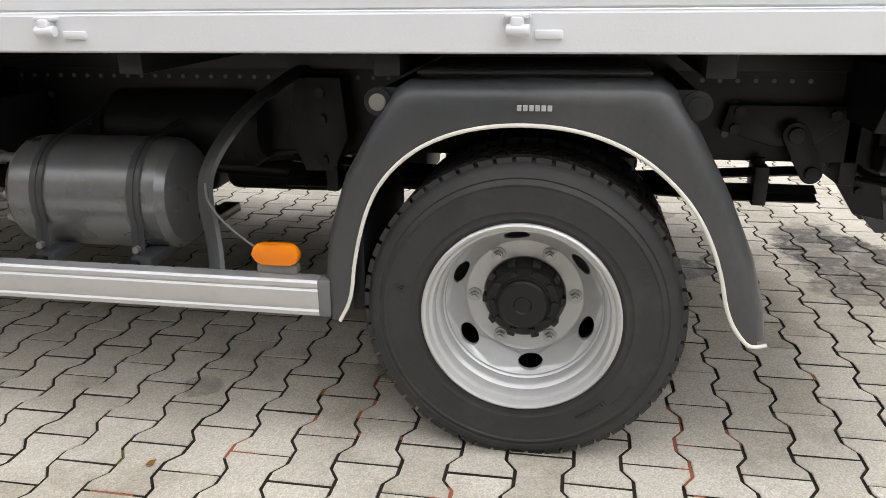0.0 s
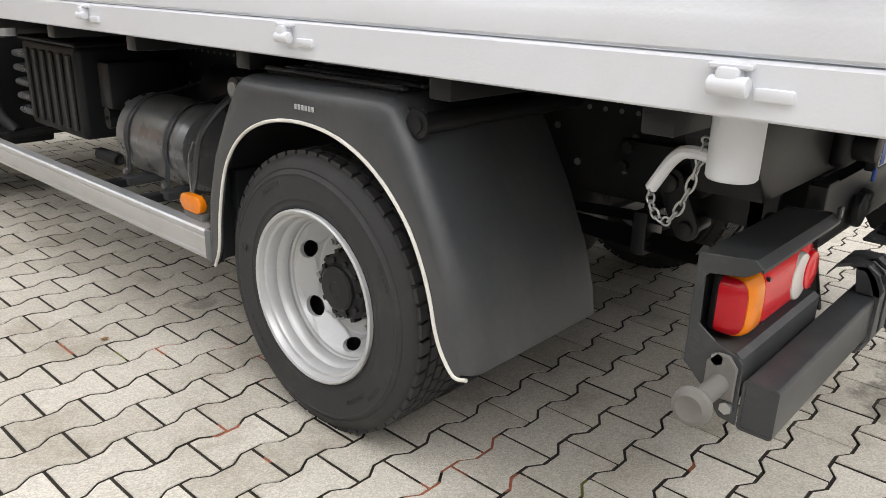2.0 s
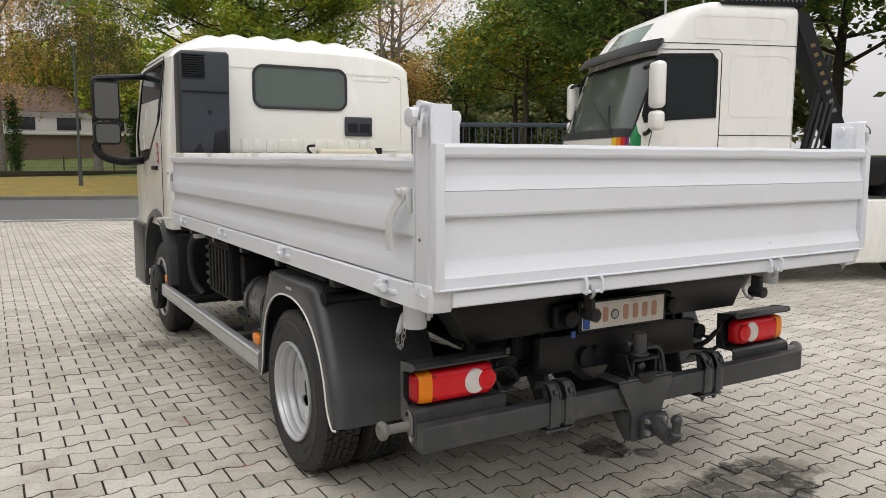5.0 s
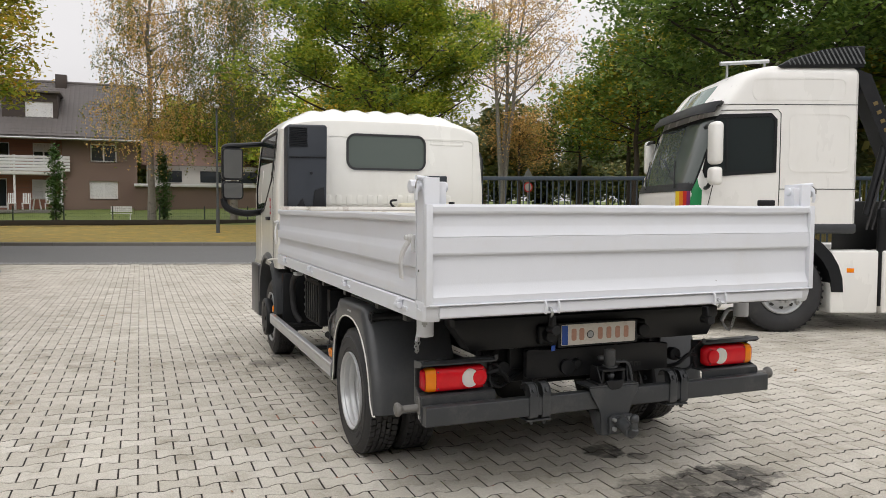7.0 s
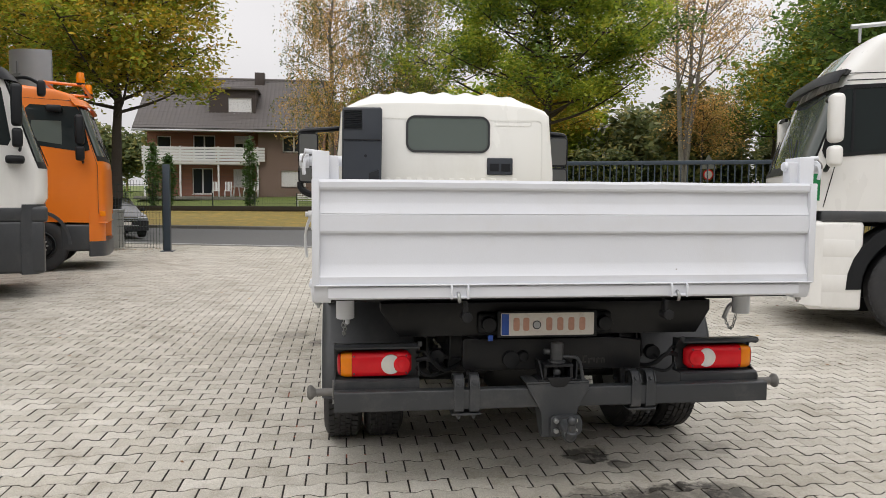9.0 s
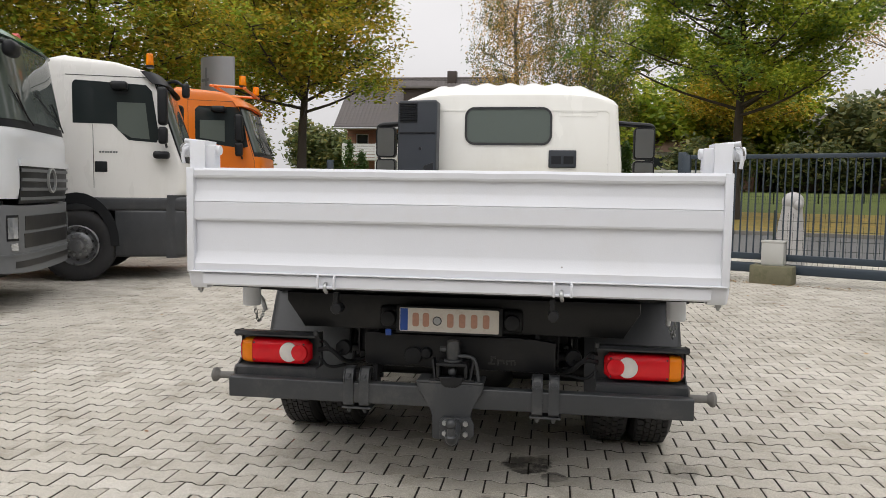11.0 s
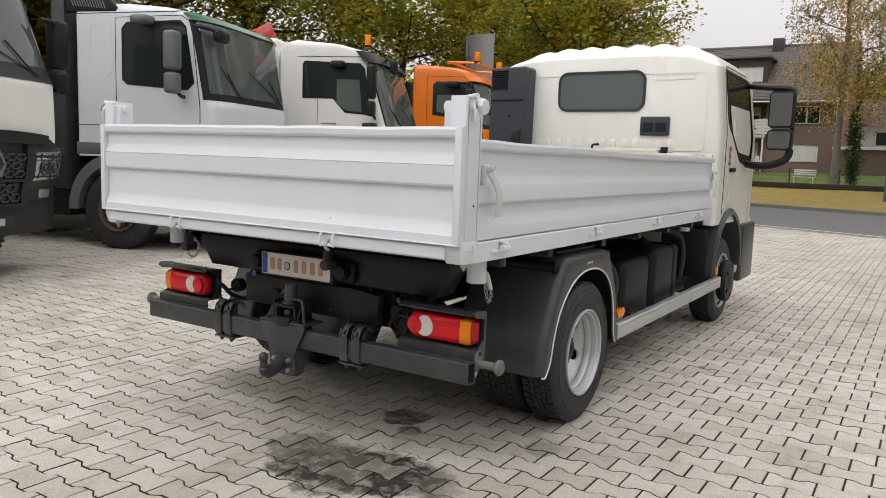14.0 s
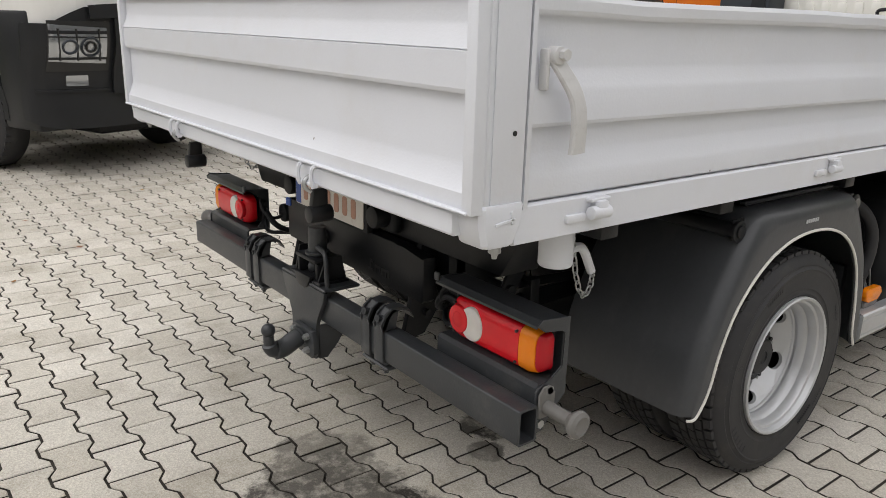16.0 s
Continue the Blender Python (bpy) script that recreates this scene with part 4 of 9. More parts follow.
part("air_tank", bm, CHASSIS, truck, "black drum standing in for the flat dark plate behind the tank")
bm = B()
for x in (-3.08, -2.745):
    span(bm, x - 0.035, x + 0.035, -1.06, -0.40, 0.435, 0.470, 0.006)
part("tank_carrier", bm, FENDER, truck, "steel carrier under the air tank")
# valve block, battery box and exhaust cooler ahead of it
bm = B()
span(bm, -3.42, -3.30, -0.98, -0.62, 0.72, 0.93, 0.015)
for z in (0.70, 0.66):
    cyl(bm, (-3.36, -0.98, z), (-3.36, -0.80, z), 0.03, seg=12)
part("valve_block", bm, PLASTIC, truck, "black valve block with fittings")
bm = B()
span(bm, -4.12, -3.48, -1.04, -0.50, 0.56, 0.99, 0.03, 3)
box_body = part("battery_box", bm, PLASTIC, truck, "ribbed black battery box")
for k in range(6):
    bm = B()
    span(bm, -4.06 + 0.098 * k, -4.02 + 0.098 * k, -1.052, -1.036, 0.60, 0.95, 0.006, 1)
    part("rib", bm, PLASTIC, box_body)
bm = B()
span(bm, -4.14, -3.46, -1.05, -0.5, 0.985, 1.005, 0.008, 1)
part("lid", bm, PLASTIC, box_body)
bm = B()
span(bm, -4.47, -4.41, -0.82, -0.78, 0.55, 0.94, 0.006, 1)
manifold = part("line_manifold", bm, TANK, truck, "stack of dark metal air lines")
for k in range(5):
    z = 0.59 + 0.075 * k
    bm = B()
    tube(bm, bend([(-4.44, -0.80, z), (-4.44, -0.94, z), (-4.42, -0.975, z), (-4.38, -0.98, z), (-4.18, -0.98, z)]), 0.017, 10)
    part("air_line", bm, TANK, manifold)
bm = B()
tube(bm, bend([(-4.05, -0.60, 1.02), (-4.25, -1.00, 1.02), (-4.52, -1.07, 0.98), (-4.62, -1.08, 0.80), (-4.58, -1.06, 0.55), (-4.50, -1.0, 0.46)]), 0.030, 12)
part("rubber_hose", bm, RUBBER, truck, "black rubber hose bending down")
bm = B()
for k in range(14):
    lathe(bm, [(0.022, 0.0), (0.030, 0.006), (0.022, 0.012)], (-3.42 - 0.014 * k, -0.93, 0.47), "x", 12)
part("spiral_hose", bm, RUBBER, truck, "ribbed black hose")
bm = B()
cyl(bm, (-4.9, -0.25, 0.55), (-3.6, -0.25, 0.55), 0.15, seg=24, bev=0.02)
cyl(bm, (-3.6, -0.25, 0.55), (-2.2, -0.10, 0.66), 0.045, seg=14)
part("exhaust", bm, CHASSIS, truck, "dark exhaust silencer and pipe")
bm = B()
span(bm, -6.1, -4.5, -0.40, 0.40, 0.45, 1.0, 0.08, 3)
part("engine_block", bm, CHASSIS, truck, "dark engine and gearbox")

# fuel tanks and boxes, right flank
for x0, x1, z0, z1, y1 in ((-3.22, -2.62, 0.27, 0.86, 1.10), (-3.80, -3.27, 0.25, 0.90, 1.12), (-4.02, -3.84, 0.28, 0.90, 1.10)):
    bm = B()
    span(bm, x0, x1, 0.50, y1, z0, z1, 0.06, 4)
    t = part("fuel_tank" if x1 > -3.5 else "tank_box", bm, PLASTIC, truck, "black moulded tank with rounded edges")
    if x0 < -3.7 and x1 > -3.5:
        bm = B()
        cyl(bm, (x0 + 0.15, 0.86, z1 - 0.01), (x0 + 0.15, 0.90, z1 + 0.04), 0.05, seg=20, bev=0.006)
        part("tank_cap", bm, PLASTIC, t, "black filler cap")
# a box added in the gap to block light from under the lorry
bm = B()
span(bm, -2.52, -2.14, 0.46, 0.86, 0.36, 0.92, 0.03, 3)
part("gap_blocker", bm, PLASTIC, truck, "black box added beside the frame to darken the gap")
bm = B()
tube(bm, bend([(-2.30, 0.70, 0.96), (-2.36, 1.02, 0.92), (-2.46, 1.10, 0.78), (-2.40, 1.10, 0.56), (-2.28, 1.08, 0.47)]), 0.026, 12)
part("rubber_hose", bm, RUBBER, truck, "black rubber hose bending down")
bm = B()
tube(bm, bend([(-4.05, 0.60, 1.02), (-4.2, 0.95, 1.0), (-4.36, 1.02, 0.92), (-4.42, 1.03, 0.72), (-4.40, 1.0, 0.5)]), 0.028, 12)
part("rubber_hose", bm, RUBBER, truck, "black rubber hose bending down")
bm = B()
span(bm, -4.7, -4.12, 0.5, 1.05, 0.42, 0.52, 0.02)
part("step_box", bm, PLASTIC, truck)

# ---- tipper bed ----
bm = B()
span(bm, -4.38, -0.04, -1.22, 1.22, 1.125, 1.165, 0.004)
bed = part("bed_floor", bm, BED_WHITE, truck, "white-painted steel bed floor")
# a dark sheet under the white floor, added to deepen the shade there
bm = B()
span(bm, -4.36, -0.10, -1.19, 1.19, 1.112, 1.1215, 0.002, 1)
part("underside_shade", bm, CHASSIS, bed, "dark sheet added to deepen the shade under the bed")
SIDE = [(0.008, 1.206), (0.020, 1.212), (0.021, 1.252), (0.014, 1.268), (-0.010, 1.308), (-0.014, 1.318), (-0.014, 1.370), (-0.010, 1.3745), (0.015, 1.374), (0.020, 1.382), (0.020, 1.448), (0.012, 1.462), (-0.008, 1.496), (-0.012, 1.508), (-0.012, 1.610), (-0.008, 1.6145), (0.015, 1.614), (0.021, 1.622), (0.022, 1.644), (0.014, 1.656), (-0.016, 1.656), (-0.034, 1.64), (-0.034, 1.206)]
TAIL = [(0.010, 1.194), (0.022, 1.199), (0.023, 1.238), (0.016, 1.246), (-0.008, 1.290), (-0.012, 1.304), (-0.012, 1.446), (-0.008, 1.4505), (0.015, 1.450), (0.0205, 1.459), (0.020, 1.536), (0.013, 1.5385), (0.0195, 1.541), (0.012, 1.554), (-0.006, 1.586), (-0.010, 1.598), (-0.010, 1.654), (-0.006, 1.6585), (0.016, 1.658), (0.022, 1.667), (0.023, 1.690), (0.012, 1.703), (-0.014, 1.703), (-0.034, 1.688), (-0.034, 1.194)]


def board(bm, prof, along, a, b, at, out, seg=48, wave=0.0016):
    """A pressed board along an axis, with the slight dents of use."""
    rings = []
    for k in range(seg + 1):
        t = a + (b - a) * k / seg
        ring = []
        for o, z in prof:
            w = wave * noise.noise((t * 2.1, z * 5.0, at * 3)) * (1.0 if o > -0.02 else 0.2)
            dz = 0.006 * noise.noise((t * 1.9, 4.2, at)) + 0.003 * noise.noise((t * 6.0, 1.2, at)) if z > 1.6 else 0
            q = at + out * ((o * 0.68 if o > -0.02 else o) + w)
            ring.append((q, t, z + dz) if along == "y" else (t, q, z + dz))
        rings.append(ring)
    return skin(bm, rings)


for s in (-1, 1):
    bm = B()
    board(bm, SIDE, "x", -4.34, -0.165, s * 1.255, s)
    side = part("drop_side", bm, BED_WHITE, truck, "white pressed-steel drop side with long ribs", 22)
    # frame rail under the drop side
    bm = B()
    prism(bm, [(s * 1.20, 1.118), (s * 1.262, 1.106), (s * 1.272, 1.111), (s * 1.272, 1.196), (s * 1.264, 1.202), (s * 1.20, 1.202)], "x", -4.36, -0.13, 0.002)
    part("bed_rail", bm, BED_WHITE, truck, "white side rail of the bed")
    # hinges on the rail
    for x in (-0.395, -1.57, -2.765, -3.90):
        bm = B()
        big = x > -0.5
        k = 1.2 if big else 1.0
        span(bm, x - 0.030 * k, x + 0.030 * k, s * 1.268, s * 1.292, 1.186, 1.196, 0.003, 1)
        span(bm, x - 0.016 * k, x + 0.016 * k, s * 1.268, s * (1.296 + 0.006 * k), 1.146, 1.190, 0.008, 2)
        cyl(bm, (x - 0.024 * k, s * 1.292, 1.160), (x + 0.030 * k, s * 1.292, 1.160), 0.014 * k, seg=14, bev=0.003)
        box(bm, (x + 0.072, s * 1.276, 1.150), (0.066, 0.014, 0.022), (0, 0, 0), 0.007)
        part("side_hinge", bm, BED_WHITE, side, "white-painted hinge with pin")
    # latch lever at the rear and at the front
    for x, turned in ((-0.21, 1), (-4.27, -1)):
        bm = B()
        lev = [(x, s * 1.283, 1.525), (x - 0.012 * turned, s * 1.300, 1.500), (x - 0.045 * turned, s * 1.318, 1.445), (x - 0.058 * turned, s * 1.320, 1.385), (x - 0.062 * turned, s * 1.312, 1.315)]
        path = [Vector(q) for q in bend(lev)]
        strip = []
        for k, q in enumerate(path):
            d = path[min(k + 1, len(path) - 1)] - path[max(k - 1, 0)]
            side_way = Vector((d.z, 0, -d.x)).normalized() * (0.016 + 0.008 * k / (len(path) - 1))
            strip.append([q - side_way + Vector((0, s * o, 0)) for o in (-0.006, 0.002)] + [q - side_way * 0.8 + Vector((0, s * 0.006, 0)), q + side_way * 0.8 + Vector((0, s * 0.006, 0))] + [q + side_way + Vector((0, s * o, 0)) for o in (0.002, -0.006)])
        skin(bm, strip)
        cyl(bm, (x, s * 1.270, 1.530), (x, s * 1.302, 1.530), 0.020, seg=14, bev=0.003)
        cyl(bm, (x - 0.006, s * 1.296, 1.532), (x - 0.006, s * 1.316, 1.532), 0.013, seg=6)
        span(bm, x + 0.014 * turned, x + 0.026 * turned, s * 1.262, s * 1.288, 1.455, 1.545, 0.005)
        part("latch_lever", bm, LEVER, side, "curved white latch lever")
    # corner post
    bm = B()
    pw = [(-0.163, 0.0), (-0.150, 0.0), (-0.1505, -0.050), (-0.1430, -0.050), (-0.1425, 0.0), (-0.051, 0.0), (-0.0505, -0.050), (-0.0440, -0.050), (-0.0435, 0.0), (-0.036, 0.0), (-0.030, -0.006), (-0.030, -0.080), (-0.163, -0.080)]
    prism(bm, [(x, s * (1.275 + o)) for x, o in pw], "z", 1.19, 1.835, 0.0006)
    post = part("corner_post", bm, BED_WHITE, truck, "white corner post of the bed")
    bm = B()
    cyl(bm, (-0.112, s * 1.2752, 1.366), (-0.112, s * 1.2770, 1.366), 0.006, seg=12)
    part("bolt_hole", bm, PLATE_DARK, post)
    bm = B()
    skin(bm, [[(x, s * y, z) for x, y in ((x0, 1.19), (x1, 1.19), (x1, y1 - 0.012), (x1 - 0.012, y1), (x0 + 0.012, y1), (x0, y1 - 0.012))] for x0, x1, y1, z in ((-0.150, -0.026, 1.279, 1.212), (-0.153, -0.022, 1.282, 1.205), (-0.149, -0.022, 1.282, 1.172), (-0.132, -0.036, 1.278, 1.120), (-0.124, -0.044, 1.273, 1.112))])
    box(bm, (-0.090, s * 1.2835, 1.172), (0.058, 0.004, 0.007), (0, 8, 0), 0.001, 1)
    box(bm, (-0.110, s * 1.2835, 1.180), (0.007, 0.004, 0.030), (0, 8, 0), 0.001, 1)
    foot = part("corner_casting", bm, BED_WHITE, truck, "white cast corner of the bed frame")
    bm = B()
    cyl(bm, (-0.092, s * 1.250, 1.110), (-0.092, s * 1.250, 1.094), 0.015, seg=8)
    cyl(bm, (-0.092, s * 1.250, 1.096), (-0.092, s * 1.250, 1.080), 0.010, 0.006, seg=10)
    part("grease_nipple", bm, GALV, foot)
    # top pivot with a hooked pin
    bm = B()
    span(bm, -0.115, -0.045, s * 1.150, s * 1.20, 1.69, 1.815, 0.008, 2)
    cyl(bm, (-0.085, s * 1.135, 1.790), (-0.085, s * 1.315, 1.790), 0.024, seg=18, bev=0.004)
    cyl(bm, (-0.085, s * 1.29, 1.790), (-0.085, s * 1.335, 1.790), 0.034, seg=8, bev=0.004)
    tube(bm, bend([(-0.062, s * 1.295, 1.80), (-0.045, s * 1.31, 1.79), (-0.042, s * 1.315, 1.755), (-0.050, s * 1.312, 1.725)]), 0.009, 8)
    cyl(bm, (-0.095, s * 1.20, 1.825), (-0.055, s * 1.31, 1.835), 0.012, seg=10)
    pivot = part("top_pivot", bm, BED_WHITE, truck, "white top pivot of the tailgate")
    bm = B()
    tube(bm, bend([(-0.050, s * 1.305, 1.825), (-0.034, s * 1.318, 1.805), (-0.036, s * 1.32, 1.78)]), 0.004, 6)
    part("safety_pin", bm, STEEL, pivot, "steel safety pin with traces of rust")
    # stake tube under the bed, with a pin on a chain
    for x, z0 in ((-0.430, 0.972), (-4.05, 1.005)):
        bm = B()
        lathe(bm, [(0.0, 1.11), (0.048, 1.11), (0.048, z0 + 0.005), (0.044, z0), (0.040, z0 + 0.004), (0.040, z0 + 0.05), (0.0, z0 + 0.05)], (x, s * 1.12, 0), "z", 28)
        stake = part("stake_tube", bm, BED_WHITE, truck, "short white steel tube under the bed")
    bm = B()
    tube(bm, bend([(-0.470, s * 1.130, 1.008), (-0.500, s * 1.125, 1.012), (-0.545, s * 1.113, 1.004), (-0.594, s * 1.108, 0.920)]), 0.013, 10)
    pin = part("tube_pin", bm, BED_WHITE, truck, "bent white locking pin")
    path = bend([(-0.592, s * 1.112, 0.925), (-0.585, s * 1.122, 0.885), (-0.545, s * 1.128, 0.850), (-0.512, s * 1.130, 0.905), (-0.492, s * 1.130, 0.985), (-0.483, s * 1.128, 1.045)])
    for k in range(0, len(path) - 3, 3):
        a, b = path[k], path[min(k + 4, len(path) - 1)]
        d = (b - a).normalized()
        u = Vector((0, 1, 0)) if (k // 3) % 2 else d.cross(Vector((0, 1, 0))).normalized()
        c, h = (a + b) / 2, (b - a).length / 2
        ring = [c + d * (h * math.cos(t)) + u * (0.0085 * math.sin(t)) for t in (2 * math.pi * i / 12 for i in range(13))]
        bm = B()
        tube(bm, ring, 0.0026, 6, caps=False)
        part("chain_link", bm, GALV, pin)

bm = B()
board(bm, TAIL, "y", -1.272, 1.272, -0.020, 1, 40, 0.0022)
tail = part("tailgate", bm, BED_WHITE, truck, "white pressed-steel tailgate with ribs and small dents", 22)
for s in (-1, 1):
    bm = B()
    span(bm, -0.030, 0.003, s * 1.240, s * 1.276, 1.194, 1.703, 0.004)
    part("end_flange", bm, BED_WHITE, tail)
bm = B()
prism(bm, [(-0.10, 1.132), (-0.012, 1.132), (-0.006, 1.138), (-0.006, 1.184), (-0.012, 1.190), (-0.10, 1.190)], "y", -1.20, 1.20, 0.002)
part("rear_rail", bm, BED_WHITE, truck, "white rear rail of the bed")
bm = B()
span(bm, -0.012, 0.010, -1.262, 1.262, 1.1955, 1.202, 0.002, 1)
part("lower_lip", bm, BED_WHITE, tail)
for y in (-0.570, 0.545):
    # a staple bent from flat bar, its pin, and the white tongue that hangs between
    bm = B()
    for d in (-0.040, 0.040):
        tube(bm, bend([(-0.004, y + d, 1.196), (0.018, y + d, 1.190), (0.020, y + d, 1.150), (0.012, y + d, 1.132)]), 0.0065, 6)
    cyl(bm, (0.008, y - 0.048, 1.139), (0.008, y + 0.048, 1.139), 0.007, seg=10)
    hinge = part("tailgate_hinge", bm, BED_WHITE, tail, "white hinge staple under the tailgate")
    bm = B()
    tube(bm, bend([(-0.004, y - 0.006, 1.160), (0.016, y - 0.006, 1.150), (0.020, y - 0.004, 1.128), (0.000, y, 1.112)]), 0.009, 8, ry=0.006)
    part("hinge_tongue", bm, GALV, tail)
    bm = B()
    k = y + (0.035 if y < 0 else -0.045)
    prism(bm, [(-0.075, 1.110), (-0.030, 1.110), (-0.022, 1.060), (-0.035, 1.020), (-0.060, 1.020), (-0.075, 1.060)], "y", k - 0.012, k + 0.012, 0.004)
    cyl(bm, (-0.010, k + 0.006, 1.034), (-0.085, k + 0.006, 1.034), 0.026, seg=18, bev=0.004)
    part("lock_hook", bm, CHASSIS, tail, "black tailgate locking hook")

bm = B()
board(bm, SIDE, "y", -1.23, 1.23, -4.375, -1, 20)
part("front_board", bm, WORN_WHITE, truck, "worn white front board of the bed with brown patches", 22)
bm = B()
span(bm, -4.40, -4.345, -1.24, 1.24, 1.655, 1.690, 0.006)
part("front_ledge", bm, WORN_WHITE, truck, "scuffed timber and paint ledge on the front board")

# ---- rear end under the bed ----
bm = B()
prism(bm, [(-0.93, 1.045), (0.95, 1.045), (0.95, 0.99), (0.87, 0.860), (-0.83, 0.860), (-0.93, 1.0)], "x", -0.62, -0.46, 0.006)
part("rear_crossbeam", bm, CHASSIS, truck, "black folded-steel crossbeam of the tipping frame")
bm = B()
prism(bm, [(-0.485, 0.690), (-0.470, 0.676), (0.515, 0.668), (0.527, 0.680), (0.527, 0.832), (0.40, 0.838), (0.36, 0.848), (0.16, 0.848), (0.14, 0.838), (-0.38, 0.838), (-0.40, 0.850), (-0.475, 0.850), (-0.485, 0.840)], "x", -0.475, -0.425, 0.006)
cross = part("rear_plate", bm, CHASSIS, truck, "black rear cross plate")
bm = B()
for a, b, c, d in ((0.176, 0.212, 0.703, 0.712), (0.190, 0.199, 0.712, 0.746), (0.199, 0.216, 0.736, 0.745), (0.224, 0.262, 0.722, 0.731), (0.224, 0.232, 0.700, 0.722), (0.254, 0.262, 0.708, 0.722), (0.270, 0.278, 0.703, 0.730), (0.278, 0.318, 0.722, 0.731), (0.295, 0.302, 0.703, 0.722), (0.312, 0.320, 0.703, 0.722)):
    span(bm, -0.4255, -0.4225, a, b, c, d)
part("maker_mark", bm, PLATE_DARK, cross, "raised plain mark")
bm = B()
cyl(bm, (-0.425, -0.150, 0.752), (-0.395, -0.150, 0.750), 0.034, 0.026, seg=18, bev=0.005)
part("round_boss", bm, PLASTIC, cross, "round black boss")
for y in (-0.43, 0.43):
    bm = B()
    prism(bm, [(-0.66, 0.98), (-0.50, 0.98), (-0.44, 0.66), (-0.40, 0.50), (-0.50, 0.52), (-0.62, 0.70)], "y", y - 0.012, y + 0.012, 0.004)
    bracket = part("beam_bracket", bm, CHASSIS, truck, "black bracket that carries the rear beam")
    for z in (0.60, 0.72, 0.88):
        bm = B()
        cyl(bm, (-0.50, y - 0.03, z), (-0.50, y + 0.03, z), 0.014, seg=6)
        part("bolt", bm, CHASSIS, bracket)

# number plate: the characters stand as plain bars
bm = B()
span(bm, -0.398, -0.372, -0.305, 0.252, 0.862, 1.008, 0.004)
holder = part("plate_holder", bm, PLASTIC, truck, "black number plate holder")
bm = B()
prism(bm, rrect(-0.287, 0.233, 0.874, 0.997, 0.008), "x", -0.371, -0.368)
plate = part("number_plate", bm, PLATE_WHITE, holder, "dirty white number plate with a blue end strip")
bm = B()
span(bm, -0.3678, -0.3665, -0.283, -0.243, 0.878, 0.993)
part("blue_strip", bm, PLATE_BLUE, plate)
for y0, w in ((-0.218, 0.034), (-0.164, 0.034), (-0.036, 0.034), (0.026, 0.034), (0.088, 0.034), (0.150, 0.034)):
    bm = B()
    prism(bm, rrect(y0, y0 + w, 0.900, 0.972, 0.012), "x", -0.3678, -0.3664)
    part("character_bar", bm, PLATE_RED, plate)
bm = B()
cyl(bm, (-0.3682, -0.088, 0.932), (-0.3664, -0.088, 0.932), 0.024, seg=24)
seal = part("plate_seal", bm, PLATE_DARK, plate)
bm = B()
cyl(bm, (-0.3664, -0.088, 0.932), (-0.3655, -0.088, 0.932), 0.019, seg=24)
part("seal_face", bm, STICKER, plate)
for y in (-0.35, 0.30):
    bm = B()
    cyl(bm, (-0.42, y, 0.935), (-0.36, y, 0.935), 0.040, seg=18, bev=0.006)
    box(bm, (-0.44, y, 0.935), (0.05, 0.11, 0.12), (0, 0, 0), 0.02, 3)
    part("plate_lamp", bm, PLASTIC, truck, "small black lamp beside the plate")

bm = B()
box(bm, (-0.362, -0.345, 0.865), (0.010, 0.030, 0.034), (0, 0, 12), 0.003, 1)
part("cable_tag", bm, PLATE_BLUE, truck, "small blue plastic tag on the plate lamp")
# beam: an open steel box section
BX, BZ = -0.309, 0.560
bm = B()
out_o, out_i = rrect(BX - 0.034, BX + 0.034, BZ - 0.053, BZ + 0.053, 0.008, 3), rrect(BX - 0.028, BX + 0.028, BZ - 0.047, BZ + 0.047, 0.005, 3)
frame_ring(bm, out_o, out_i, "y", -1.178, 1.195)
span(bm, BX - 0.0278, BX + 0.0278, -1.176, -1.170, BZ - 0.0468, BZ + 0.0468)
beam = part("rear_beam", bm, BEAM, truck, "anthracite box-section underrun beam, closed at one end")


def strap_band(y0, y1):
    """A flat steel band up the beam's face, bent back over its top, with a raised eye and its bolt."""
    line = [(-0.375, 0.492), (-0.279, 0.492), (-0.266, 0.503), (-0.266, 0.616), (-0.268, 0.634), (-0.282, 0.664), (-0.303, 0.685), (-0.340, 0.690), (-0.370, 0.680), (-0.390, 0.650)]
    bm = B()
    inner = [(x - 0.010 * (x > -0.30) - 0.002, z - 0.010 * (z > 0.60) + 0.009 * (z < 0.50)) for x, z in line]
    prism(bm, line + inner[::-1], "y", y0, y1, 0.0015, 1)
    # side cheeks of the eye
    for y in (y0 + 0.004, y1 - 0.004):
        prism(bm, [(-0.266, 0.616), (-0.260, 0.636), (-0.276, 0.672), (-0.303, 0.690), (-0.330, 0.681), (-0.320, 0.618)], "y", y - 0.004, y + 0.004, 0.0015, 1)
    ym = (y0 + y1) / 2
    cyl(bm, (-0.289, ym, 0.648), (-0.262, ym, 0.657), 0.013, seg=6)
    cyl(bm, (-0.282, ym, 0.645), (-0.272, ym, 0.649), 0.019, seg=14)
    return part("strap_band", bm, BEAM, beam, "bent dark steel band with an eye")


